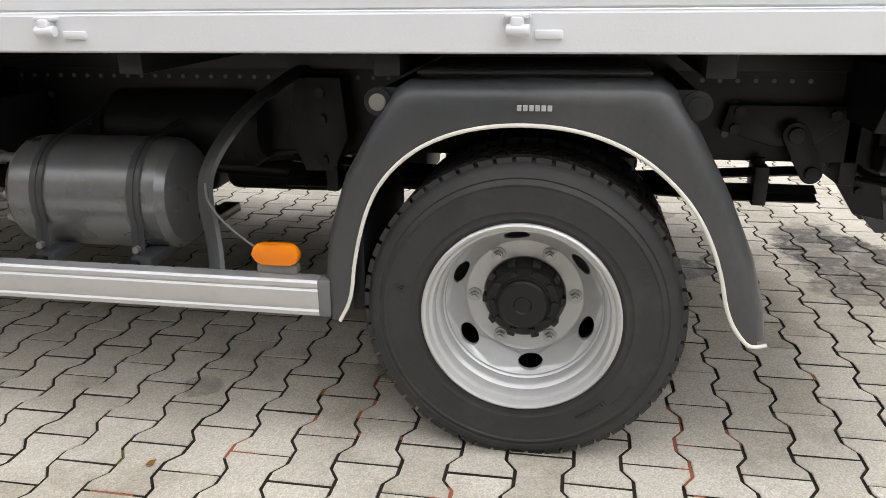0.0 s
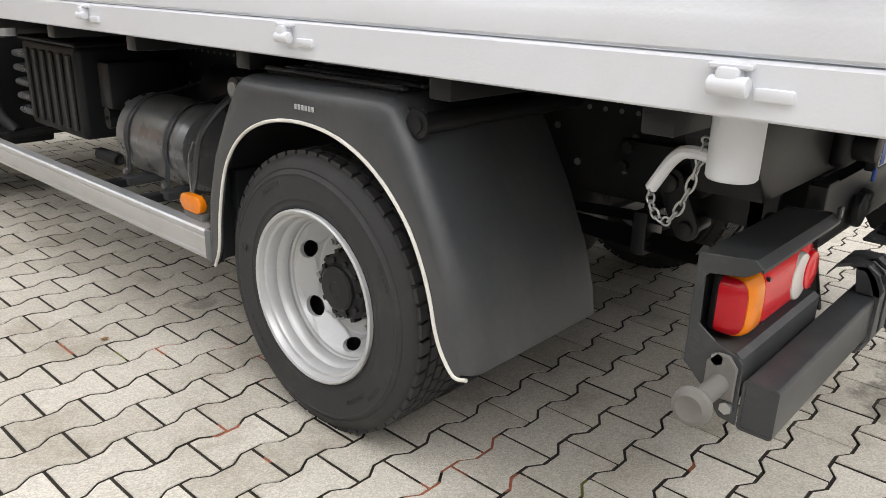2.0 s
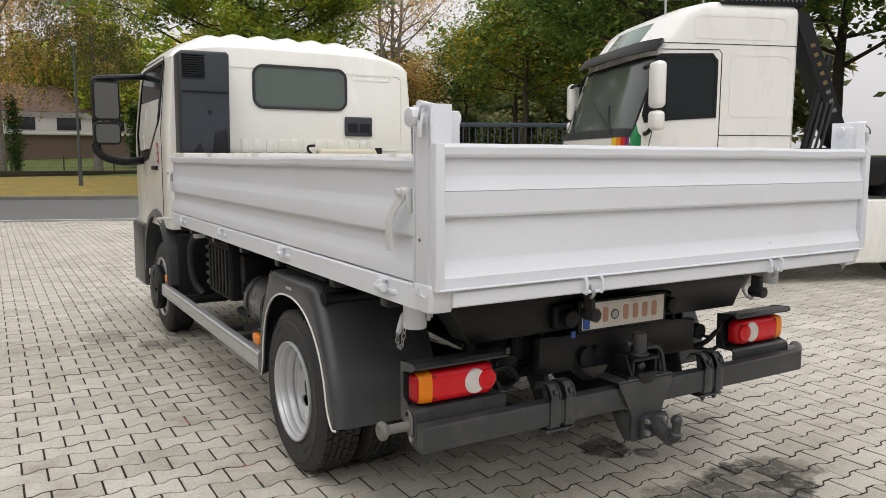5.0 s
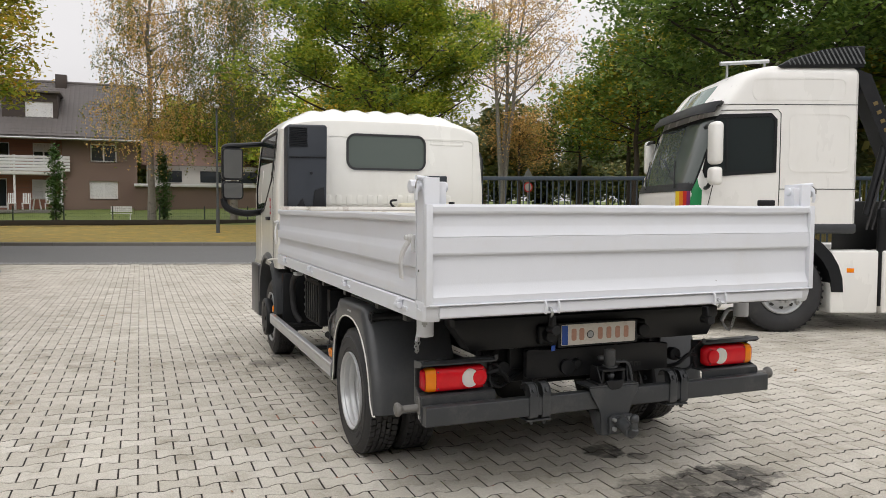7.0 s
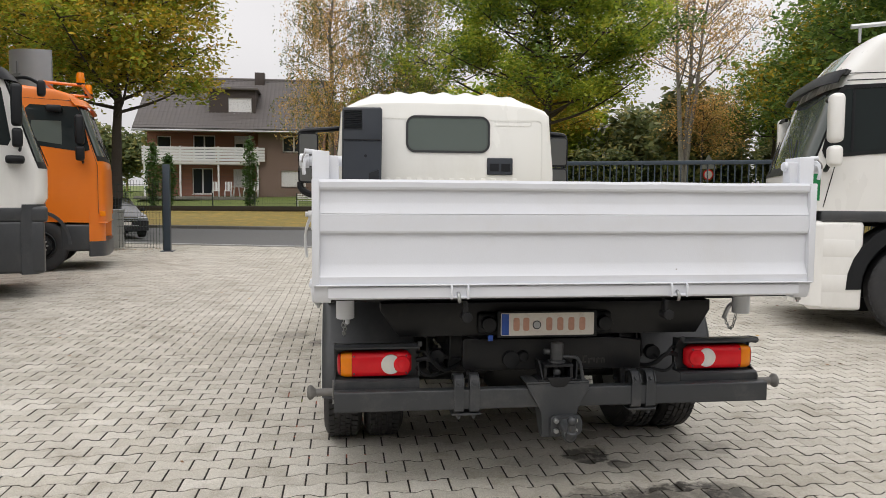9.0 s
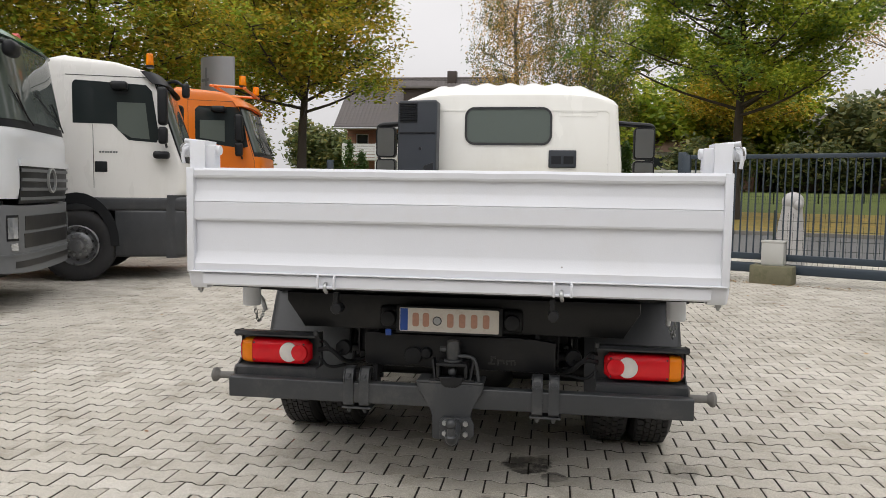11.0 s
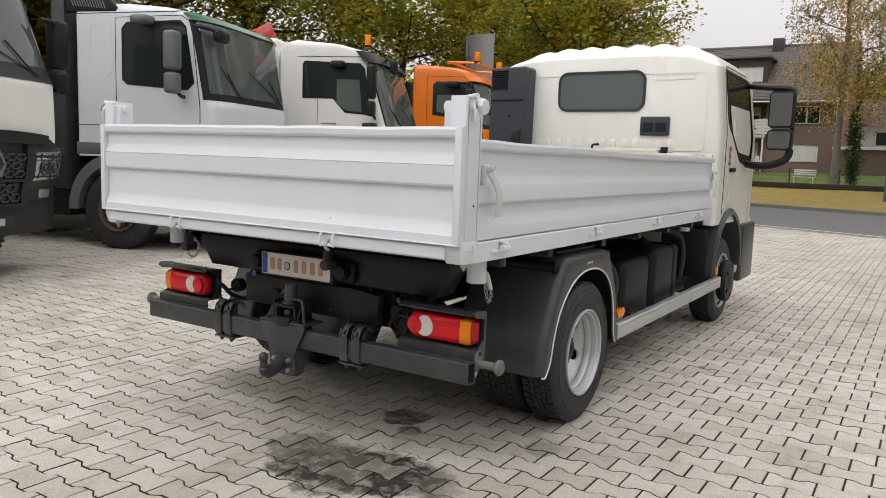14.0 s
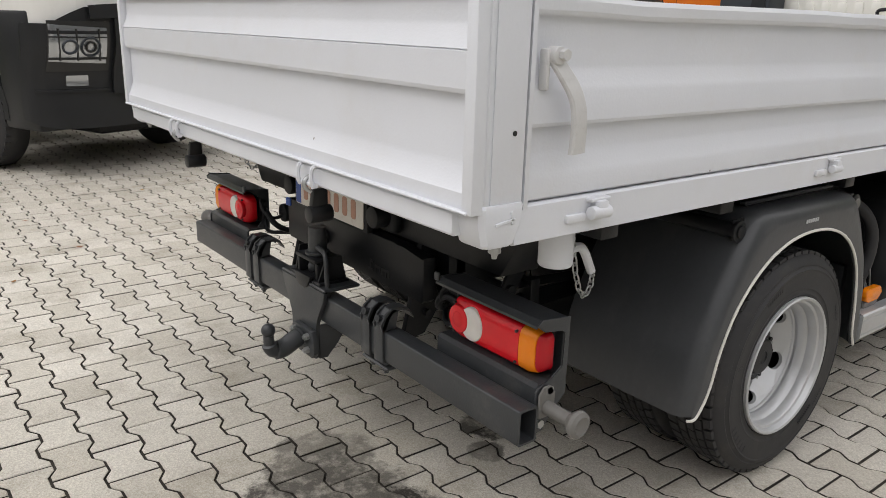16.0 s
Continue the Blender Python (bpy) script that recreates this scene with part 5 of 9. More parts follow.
for y0, y1, y2, y3 in ((-0.556, -0.503, -0.474, -0.421), (0.412, 0.465, 0.494, 0.547)):
    strap_band(y0, y1)
    strap_band(y2, y3)
    bm = B()
    span(bm, -0.385, -0.276, y0 - 0.012, y3 + 0.012, 0.474, 0.486, 0.005, 1)
    for y in ((y0 + y1) / 2, (y2 + y3) / 2):
        cyl(bm, (-0.30, y, 0.476), (-0.30, y, 0.460), 0.013, seg=6)
        cyl(bm, (-0.30, y, 0.462), (-0.30, y, 0.452), 0.008, seg=8)
    part("clamp_plate", bm, BEAM, beam, "dark clamp plate under the beam")
for s in (-1, 1):
    bm = B()
    rx, rz = -0.385, 0.592
    cyl(bm, (rx, s * 1.160, rz), (rx, s * 1.285, rz), 0.021, 0.019, seg=14)
    prism(bm, [(rx - 0.030, rz - 0.030), (rx + 0.030, rz - 0.030), (rx + 0.030, rz + 0.040), (rx + 0.012, rz + 0.062), (rx - 0.012, rz + 0.062), (rx - 0.030, rz + 0.040)], "y", s * 1.180, s * 1.188, 0.002, 1)
    stub = part("buffer_rod", bm, OLDRUBBER, beam, "grey buffer stub on a bolted tab")
    bm = B()
    lathe(bm, [(0.0, -0.012), (0.019, -0.012), (0.024, -0.004), (0.035, 0.006), (0.039, 0.016), (0.037, 0.026), (0.026, 0.033), (0.022, 0.031), (0.0, 0.031)] if s > 0 else [(0.0, 0.012), (0.019, 0.012), (0.024, 0.004), (0.035, -0.006), (0.039, -0.016), (0.037, -0.026), (0.026, -0.033), (0.022, -0.031), (0.0, -0.031)], (rx, s * 1.285, rz), "y", 26)
    part("rubber_buffer", bm, OLDRUBBER, beam, "weathered grey rubber buffer")

# tail lamps in folded housings
for s in (-1, 1):
    y0, y1 = s * 0.730, s * 1.172
    bm = B()
    # back wall, roof with a down-turned lip, shelf with a folded front
    prism(bm, [(-0.446, 0.834), (-0.340, 0.846), (-0.324, 0.832), (-0.325, 0.824), (-0.342, 0.838), (-0.440, 0.827), (-0.440, 0.656), (-0.348, 0.658), (-0.336, 0.648), (-0.336, 0.560), (-0.342, 0.560), (-0.343, 0.644), (-0.350, 0.650), (-0.446, 0.648)], "y", y0, y1)
    # outer cheek, cut away round the lamp and drawn down beside the beam
    prism(bm, [(-0.446, 0.838), (-0.340, 0.849), (-0.322, 0.834), (-0.352, 0.812), (-0.420, 0.804), (-0.430, 0.794), (-0.428, 0.694), (-0.392, 0.668), (-0.340, 0.652), (-0.331, 0.640), (-0.328, 0.512), (-0.362, 0.518), (-0.405, 0.575), (-0.446, 0.610)], "y", y1, y1 + s * 0.007, 0.0015, 1)
    prism(bm, [(-0.446, 0.838), (-0.345, 0.846), (-0.375, 0.822), (-0.415, 0.79), (-0.415, 0.70), (-0.385, 0.664), (-0.446, 0.650)], "y", y0 - s * 0.006, y0, 0.001, 1)
    span(bm, -0.334, -0.324, y0 - s * 0.012, y0 + s * 0.010, 0.834, 0.862, 0.003, 1)
    housing = part("lamp_housing", bm, BEAM, truck, "folded anthracite lamp housing", 25)
    for bx, bz in ((-0.378, 0.640), (-0.348, 0.545)):
        bm = B()
        cyl(bm, (bx, y1 + s * 0.006, bz), (bx, y1 + s * 0.016, bz), 0.013, seg=6)
        part("housing_bolt", bm, GALV, housing)
    LZ0, LZ1, LX = 0.668, 0.802, -0.405
    bm = B()
    span(bm, -0.425, LX + 0.004, s * 0.785, s * 1.150, LZ0 + 0.008, LZ1 - 0.008, 0.010)
    lampb = part("tail_lamp", bm, PLASTIC, housing, "red tail lamp with amber and white fields")

    def lens_run(ya, yb):
        """A stretch of the lens: a long pillow with round ends, from ya to yb."""
        rings = []
        n = 12
        for k in range(n + 1):
            y = ya + (yb - ya) * k / n
            e = min((y - 0.770) / 0.045, (1.162 - y) / 0.050, 1.0)
            q = math.sqrt(max(0.02, 1 - (1 - max(0.0, e)) ** 2))
            h, d = (LZ1 - LZ0) / 2 * (0.55 + 0.45 * q), 0.062 * (0.42 + 0.58 * q)
            zc = (LZ0 + LZ1) / 2
            ring = []
            for j in range(13):
                a = math.pi * j / 12
                c, w = math.cos(a), math.sin(a)
                ring.append((LX + d * abs(w) ** 0.46, s * y, zc - math.copysign(abs(c) ** 0.56, c) * h))
            rings.append(ring)
        return rings

    bm = B()
    skin(bm, lens_run(0.770, 1.085))
    part("brake_lens", bm, RED, lampb, "glossy red lens", 45)
    bm = B()
    skin(bm, lens_run(1.087, 1.144))
    part("indicator_lens", bm, AMBER, lampb, "amber lens", 45)
    bm = B()
    skin(bm, lens_run(1.146, 1.162))
    part("end_lens", bm, DEEPRED, lampb, "deep red end of the lens", 45)
    bm = B()
    cyl(bm, (LX + 0.05, s * 0.882, 0.736), (LX + 0.0645, s * 0.882, 0.736), 0.054, 0.051, seg=36, bev=0.003)
    part("reversing_lens", bm, CLEAR, lampb, "round white lens")
    bm = B()
    cyl(bm, (LX + 0.05, s * 0.824, 0.736), (LX + 0.068, s * 0.824, 0.736), 0.046, 0.043, seg=36, bev=0.004)
    ball(bm, (LX + 0.062, s * 0.824, 0.736), 0.030, 16, (0.35, 1, 1))
    part("fog_lens", bm, RED, lampb, "domed red round lens")
    for yy_, zz_ in ((0.800, 0.690), (0.800, 0.782), (1.075, 0.690), (1.075, 0.782)):
        bm = B()
        cyl(bm, (LX + 0.056, s * yy_, zz_), (LX + 0.0635, s * yy_, zz_), 0.0045, seg=8)
        part("lens_screw", bm, PLATE_DARK, lampb)
    bm = B()
    tube(bm, bend([(-0.42, s * 0.74, 0.74), (-0.40, s * 0.67, 0.76), (-0.42, s * 0.61, 0.69), (-0.50, s * 0.56, 0.66), (-0.56, s * 0.42, 0.72)]), 0.013, 8)
    tube(bm, bend([(-0.43, s * 0.74, 0.70), (-0.41, s * 0.68, 0.645), (-0.46, s * 0.60, 0.66), (-0.56, s * 0.50, 0.66)]), 0.009, 8)
    tube(bm, bend([(-0.43, s * 0.735, 0.78), (-0.39, s * 0.700, 0.80), (-0.39, s * 0.665, 0.75), (-0.43, s * 0.640, 0.71), (-0.50, s * 0.60, 0.76)]), 0.008, 8)
    part("lamp_cable", bm, PLASTIC, housing)
    bm = B()
    cyl(bm, (-0.52, s * 0.62, 0.745), (-0.46, s * 0.62, 0.745), 0.042, seg=18, bev=0.008)
    part("junction_can", bm, PLASTIC, truck)

# tow hitch: a plate over the beam's face, a pin coupling on it and a ball under it
bm = B()
prism(bm, [(-0.172, 0.636), (0.172, 0.636), (0.166, 0.600), (0.128, 0.540), (0.108, 0.505), (0.104, 0.470), (0.104, 0.360), (0.094, 0.350), (-0.078, 0.350), (-0.088, 0.360), (-0.088, 0.470), (-0.092, 0.500), (-0.150, 0.585)], "x", -0.266, -0.250, 0.004)
hitch = part("hitch_plate", bm, BEAM, truck, "dark steel hitch plate with waisted flanks")
bm = B()
span(bm, -0.405, -0.2505, -0.172, 0.172, 0.6365, 0.648, 0.004, 1)
part("top_plate", bm, BEAM, hitch)
for y in (-0.082, 0.098):
    bm = B()
    prism(bm, [(-0.400, 0.486), (-0.2665, 0.486), (-0.2665, 0.350), (-0.300, 0.350), (-0.345, 0.400)], "y", y - 0.006, y + 0.006, 0.002)
    part("gusset", bm, BEAM, hitch)
bm = B()
prism(bm, [(-0.045, 0.365), (0.112, 0.365), (0.128, 0.385), (0.128, 0.440), (0.112, 0.470), (-0.030, 0.470), (-0.045, 0.455)], "x", -0.2495, -0.226, 0.003)
tube(bm, bend([(-0.226, 0.030, 0.432), (-0.195, 0.030, 0.420), (-0.150, 0.030, 0.395), (-0.108, 0.030, 0.395), (-0.092, 0.030, 0.425), (-0.092, 0.030, 0.462)]), [0.044] * 6 + [0.036] * 20 + [0.029] * 10 + [0.020] * 40, 14)
ball(bm, (-0.092, 0.030, 0.482), 0.0265, 20)
neck = part("tow_ball", bm, BEAM, hitch, "dark tow ball on a bolted swan neck")
for y in (-0.018, 0.086):
    for z in (0.392, 0.446):
        bm = B()
        cyl(bm, (-0.226, y, z), (-0.210, y, z), 0.014, seg=6)
        cyl(bm, (-0.212, y, z), (-0.204, y, z), 0.008, seg=8)
        part("neck_bolt", bm, GALV, neck, "grey bolt head")
bm = B()
for y, q in ((-0.082, -0.018), (0.096, 0.014)):
    skin(bm, [[(x, y + q * k + d, z) for x, z in ((-0.385 + 0.03 * k, 0.648 + 0.105 * k), (-0.262 - 0.03 * k, 0.648 + 0.105 * k))] + [(x, y + q * k + d + 0.009, z) for x, z in ((-0.262 - 0.03 * k, 0.648 + 0.105 * k), (-0.385 + 0.03 * k, 0.648 + 0.105 * k))] for k, d in ((0, 0), (1, 0))])
span(bm, -0.385, -0.258, -0.110, 0.125, 0.648, 0.658, 0.003, 1)
# jaw: an upper plate, two walls and a lipped floor
span(bm, -0.375, -0.262, -0.074, 0.086, 0.722, 0.738, 0.005, 2)
span(bm, -0.375, -0.270, -0.074, -0.056, 0.658, 0.722, 0.005, 2)
span(bm, -0.375, -0.270, 0.068, 0.086, 0.658, 0.722, 0.005, 2)
span(bm, -0.375, -0.352, -0.056, 0.068, 0.658, 0.722, 0.004, 1)
prism(bm, [(-0.060, 0.672), (0.072, 0.672), (0.050, 0.630), (0.030, 0.618), (-0.020, 0.618), (-0.040, 0.630)], "x", -0.262, -0.246, 0.005)
coupling = part("trailer_coupling", bm, CHASSIS, hitch, "black jaw of the pin coupling")
bm = B()
cyl(bm, (-0.315, 0.008, 0.738), (-0.315, 0.008, 0.846), 0.036, 0.034, seg=22, bev=0.006)
cyl(bm, (-0.315, 0.008, 0.738), (-0.315, 0.008, 0.752), 0.047, seg=22, bev=0.004)
cyl(bm, (-0.315, 0.008, 0.650), (-0.315, 0.008, 0.725), 0.017, seg=14)
ball(bm, (-0.300, 0.006, 0.690), 0.024, 14)
cyl(bm, (-0.330, -0.028, 0.795), (-0.330, -0.062, 0.795), 0.016, seg=12, bev=0.003)
part("pin_housing", bm, BEAM, coupling, "round dark pin housing")
bm = B()
tube(bm, bend([(-0.300, 0.030, 0.772), (-0.295, 0.070, 0.772), (-0.290, 0.112, 0.770), (-0.285, 0.131, 0.735), (-0.280, 0.142, 0.660), (-0.280, 0.150, 0.606)]), 0.0095, 10)
part("hand_lever", bm, BEAM, coupling, "bent steel hand lever")
# beam and hitch stand a little clear of the lamp housings
for o, dx in ((beam, 0.018), (hitch, 0.012)):
    o.location.x = dx
bm = B()
span(bm, -0.600, -0.545, -0.545, 0.545, 0.640, 0.860, 0.010)
part("end_cross_member", bm, CHASSIS, truck, "black end cross member of the frame")
bm = B()
cyl(bm, (-0.47, -0.22, 0.735), (-0.40, -0.22, 0.735), 0.042, seg=20, bev=0.008)
cyl(bm, (-0.42, -0.22, 0.735), (-0.395, -0.22, 0.735), 0.048, seg=20, bev=0.006)
part("trailer_socket", bm, PLASTIC, truck, "round black trailer socket")

# ---- cab ----
def cab_half(z):
    """Half the cab's width at a height."""
    if z < 1.9:
        return 1.212
    if z < 2.50:
        return 1.212 - 0.055 * (z - 1.9) / 0.6
    return 1.157


def cab_section(x_of, shrink=0.0, rise=0.0, low=1.02):
    ring = []
    zs = [low + (2.52 - low) * k / 12 for k in range(13)]
    left = [(-cab_half(z) + shrink, z) for z in zs]
    arch = []
    for k in range(1, 48):
        u = -1 + 2 * k / 48
        w = abs(u)
        zz = 2.52 + (0.135 + rise) * (1 - w ** 4.5) ** 0.6
        inner = max(0.0, 1 - (w / 0.86) ** 6)
        zz += rise * 0.35 * inner + (0.030 * inner * (0.5 + 0.5 * math.cos(u * math.pi * 9)) if rise > 0.02 else 0)
        arch.append((u * (1.157 - shrink), zz - shrink * 0.8))
    right = [(-y, z) for y, z in left[::-1]]
    return [(x_of(z), y, z) for y, z in left + arch + right]


bm = B()
rings = [cab_section(lambda z: -4.700, 0.055, 0.0), cab_section(lambda z: -4.706, 0.028, 0.0), cab_section(lambda z: -4.722, 0.010, 0.0), cab_section(lambda z: -4.75, 0.0, 0.012),
         cab_section(lambda z: -4.86, 0.0, 0.05), cab_section(lambda z: -5.02, 0.0, 0.085), cab_section(lambda z: -5.25, 0.0, 0.10), cab_section(lambda z: -5.7, 0.0, 0.095),
         cab_section(lambda z: -6.05, 0.0, 0.07), cab_section(lambda z: -6.40 + max(0, z - 1.7) * 0.18, 0.01, 0.04), cab_section(lambda z: -6.55 + max(0, z - 1.7) * 0.30, 0.06, 0.0)]
skin(bm, rings)
cab = part("cab", bm, CAB_WHITE, truck, "cream-white day cab with a ribbed roof", 28)
# pressed field and rain gutter on the rear wall
bm = B()
frame_ring(bm, rrect(-1.075, 1.075, 1.72, 2.47, 0.06), rrect(-1.062, 1.062, 1.733, 2.457, 0.05), "x", -4.701, -4.694)
frame_ring(bm, rrect(0.53, 0.95, 2.40, 2.458, 0.02), rrect(0.54, 0.94, 2.41, 2.448, 0.015), "x", -4.701, -4.695)
part("wall_pressing", bm, CAB_WHITE, cab)
bm = B()
tube(bm, [(-4.712, -1.05, 2.530), (-4.706, 0, 2.545), (-4.712, 1.05, 2.530)], 0.006, 8)
part("roof_seam", bm, CAB_WHITE, cab)
for k in range(13):
    bm = B()
    y = -0.66 + 0.118 * k
    prism(bm, [(y - 0.034, 1.70), (y + 0.034, 1.70), (y + 0.034, 1.80), (y + 0.024, 1.822), (y - 0.024, 1.822), (y - 0.034, 1.80)], "x", -4.701, -4.688, 0.005)
    part("stamped_rib", bm, CAB_WHITE, cab)
WIN = rrect(-0.435, 0.455, 2.118, 2.480, 0.085, 7)
bm = B()
frame_ring(bm, inset(WIN, -0.020), inset(WIN, 0.004), "x", -4.702, -4.684)
part("window_seal", bm, RUBBER, cab, "black rubber window seal")
bm = B()
prism(bm, WIN, "x", -4.700, -4.692)
part("rear_window", bm, GLASS, cab, "green-tinted rear window with rounded corners")
bm = B()
span(bm, -4.70, -4.672, 0.445, 0.735, 1.862, 2.048, 0.014, 3)
vent = part("wall_vent", bm, GREYPL, cab, "dark grey plastic vent with two flaps")
for y in (0.525, 0.655):
    bm = B()
    span(bm, -4.674, -4.667, y - 0.052, y + 0.052, 1.90, 1.985, 0.005, 1)
    part("flap", bm, PLASTIC, vent)
# air intake on the rear wall
bm = B()
prism(bm, [(-1.150, 1.55), (-0.735, 1.55), (-0.722, 2.53), (-0.742, 2.552), (-1.120, 2.545), (-1.142, 2.52)], "x", -4.69, -4.46, 0.020, 3)
duct = part("air_intake", bm, GREYPL, cab, "tall dark grey air intake duct with louvres")
for k in range(11):
    bm = B()
    box(bm, (-4.455, -1.03, 2.515 - 0.019 * k), (0.020, 0.19, 0.009), (0, 35, 0), 0.002, 1)
    part("louvre", bm, PLASTIC, duct)
bm = B()
prism(bm, [(-1.13, 1.60), (-0.99, 1.78), (-0.93, 1.60)], "x", -4.462, -4.450, 0.004)
prism(bm, [(-0.90, 1.60), (-0.86, 1.86), (-0.76, 1.90), (-0.75, 1.60)], "x", -4.462, -4.446, 0.006)
span(bm, -4.462, -4.444, -1.13, -0.74, 2.20, 2.215, 0.004, 1)
cyl(bm, (-4.455, -0.90, 2.04), (-4.444, -0.90, 2.04), 0.016, seg=14)
part("duct_ridge", bm, PLASTIC, duct)
# doors, windows, grab lines
for s in (-1, 1):
    yy = lambda z: s * (cab_half(z) + 0.004)
    outline = [(-5.015, 2.485), (-5.050, 2.30), (-5.085, 2.02), (-5.14, 1.965), (-5.62, 1.665), (-5.95, 1.62), (-6.12, 1.64), (-6.15, 1.90), (-6.05, 2.30), (-5.97, 2.47)]
    bm = B()
    skin(bm, [[(x, yy(z) - s * 0.012, z) for x, z in outline], [(x, yy(z), z) for x, z in outline]])
    part("door_window", bm, DARKGLASS, cab, "dark side window of the cab door")
    bm = B()
    cx, cz = -5.6, 2.05
    grow = lambda p, k: (cx + (p[0] - cx) * k, cz + (p[1] - cz) * k)
    o1 = [grow(p, 1.07) for p in outline]
    rings = [[(x, yy(z) - s * 0.01, z) for x, z in o1], [(x, yy(z) + s * 0.005, z) for x, z in o1], [(x, yy(z) + s * 0.005, z) for x, z in outline]]
    skin(bm, rings, caps=False)
    part("window_frame", bm, PLASTIC, cab)
    bm = B()
    seam = [(-4.985, 1.12), (-4.975, 1.9), (-4.955, 2.48), (-5.0, 2.545), (-5.9, 2.535)]
    tube(bm, [(x, s * (cab_half(z) + 0.001), z) for x, z in seam], 0.0045, 6)
    part("door_seam", bm, PLATE_DARK, cab)
    bm = B()
    span(bm, -5.40, -5.18, s * 1.210, s * 1.237, 1.535, 1.575, 0.010, 2)
    part("door_handle", bm, PLASTIC, cab, "black door handle")
    bm = B()
    span(bm, -5.21, -5.125, s * 1.2135, s * 1.2150, 1.60, 1.785, 0.001, 1)
    stick = part("sticker", bm, REDSTICK, cab, "red sticker on the door")
    for k in range(2):
        bm = B()
        span(bm, -5.195, -5.140, s * 1.2150, s * 1.2162, 1.63 + 0.07 * k, 1.675 + 0.07 * k)
        part("sticker_print", bm, STICKER, stick)
    # lower body behind and over the wheel
    bm = B()
    arch = []
    for k in range(19):
        a = radians(-4 + 188 * k / 18)
        arch.append((math.cos(a), math.sin(a)))
    rings = []
    for c, z in arch:
        o, i = 0.60, 0.53
        rings.append([(FX + c * o, s * 0.86, TR + 0.14 + z * o), (FX + c * o, s * 1.225, TR + 0.14 + z * o), (FX + c * (o - 0.03), s * 1.250, TR + 0.14 + z * (o - 0.03)), (FX + c * i, s * 1.243, TR + 0.14 + z * i), (FX + c * i, s * 0.86, TR + 0.14 + z * i)])
    skin(bm, rings)
    part("wheel_arch", bm, FENDER, cab, "black plastic front wheel arch", 40)
    bm = B()
    span(bm, -4.76, -4.70, s * 0.72, s * 1.16, 0.34, 0.98, 0.02)
    part("mud_flap", bm, PLASTIC, truck, "black mud flap behind the front wheel")
    bm = B()
    span(bm, -6.52, -5.93, s * 0.90, s * 1.205, 0.42, 1.05, 0.05, 3)
    part("step_panel", bm, CAB_WHITE, cab)
    bm = B()
    span(bm, -6.58, -5.96, s * 0.92, s * 1.240, 0.34, 0.98, 0.03, 3)
    part("bumper_corner", bm, FENDER, cab, "black plastic step and bumper corner")
    # mirror
    MX = -5.78
    bm = B()
    tube(bm, bend([(-6.02, s * 1.10, 2.46), (-5.92, s * 1.24, 2.44), (MX - 0.02, s * 1.40, 2.415), (MX, s * 1.54, 2.405), (MX, s * 1.635, 2.395), (MX - 0.01, s * 1.655, 2.355)]), 0.040, 10, ry=0.032)
    tube(bm, bend([(MX - 0.02, s * 1.655, 1.78), (MX - 0.01, s * 1.650, 1.71), (MX, s * 1.60, 1.655), (MX - 0.01, s * 1.48, 1.615), (MX - 0.03, s * 1.36, 1.605), (-5.92, s * 1.22, 1.62), (-6.0, s * 1.13, 1.66)]), 0.042, 10, ry=0.038)
    tube(bm, [(MX - 0.05, s * 1.655, 2.36), (MX - 0.05, s * 1.655, 1.76)], 0.022, 8)
    mirror = part("mirror_arm", bm, PLASTIC, cab, "black mirror bracket")
    for z0, z1 in ((2.000, 2.375), (1.770, 1.985)):
        bm = B()
        prism(bm, rrect(s * 1.555 - 0.120, s * 1.555 + 0.120, z0, z1, 0.04), "x", MX - 0.07, MX + 0.05, 0.018, 3)
        hs = part("mirror_housing", bm, PLASTIC, mirror, "black mirror housing")
        bm = B()
        prism(bm, rrect(s * 1.553 - 0.104, s * 1.553 + 0.104, z0 + 0.020, z1 - 0.020, 0.028), "x", MX + 0.0505, MX + 0.0535)
        o = part("mirror_glass", bm, MIRROR, mirror)
# beige reservoir and cables between cab and bed
bm = B()
span(bm, -4.62, -4.48, 0.10, 0.70, 1.56, 1.735, 0.035, 3)
res = part("reservoir", bm, mk("aged_beige_plastic", (0.58, 0.54, 0.40), 0.5, var=0.1, scale=12), truck, "yellowed plastic reservoir behind the cab")
bm = B()
cyl(bm, (-4.55, 0.74, 1.66), (-4.55, 0.74, 1.75), 0.035, seg=16, bev=0.006)
part("cap", bm, PLASTIC, res)
bm = B()
tube(bm, bend([(-4.55, 0.12, 1.66), (-4.55, 0.02, 1.70), (-4.55, 0.0, 1.76), (-4.55, 0.08, 1.765)]), 0.012, 8)
part("breather_hose", bm, PLASTIC, res)
bm = B()
tube(bm, bend([(-4.70, -1.18, 1.12), (-4.80, -1.27, 1.12), (-4.92, -1.29, 1.10), (-4.95, -1.25, 1.07)]), 0.012, 8)
part("grab_hook", bm, TRIM_WHITE, truck, "bent pale steel rod")

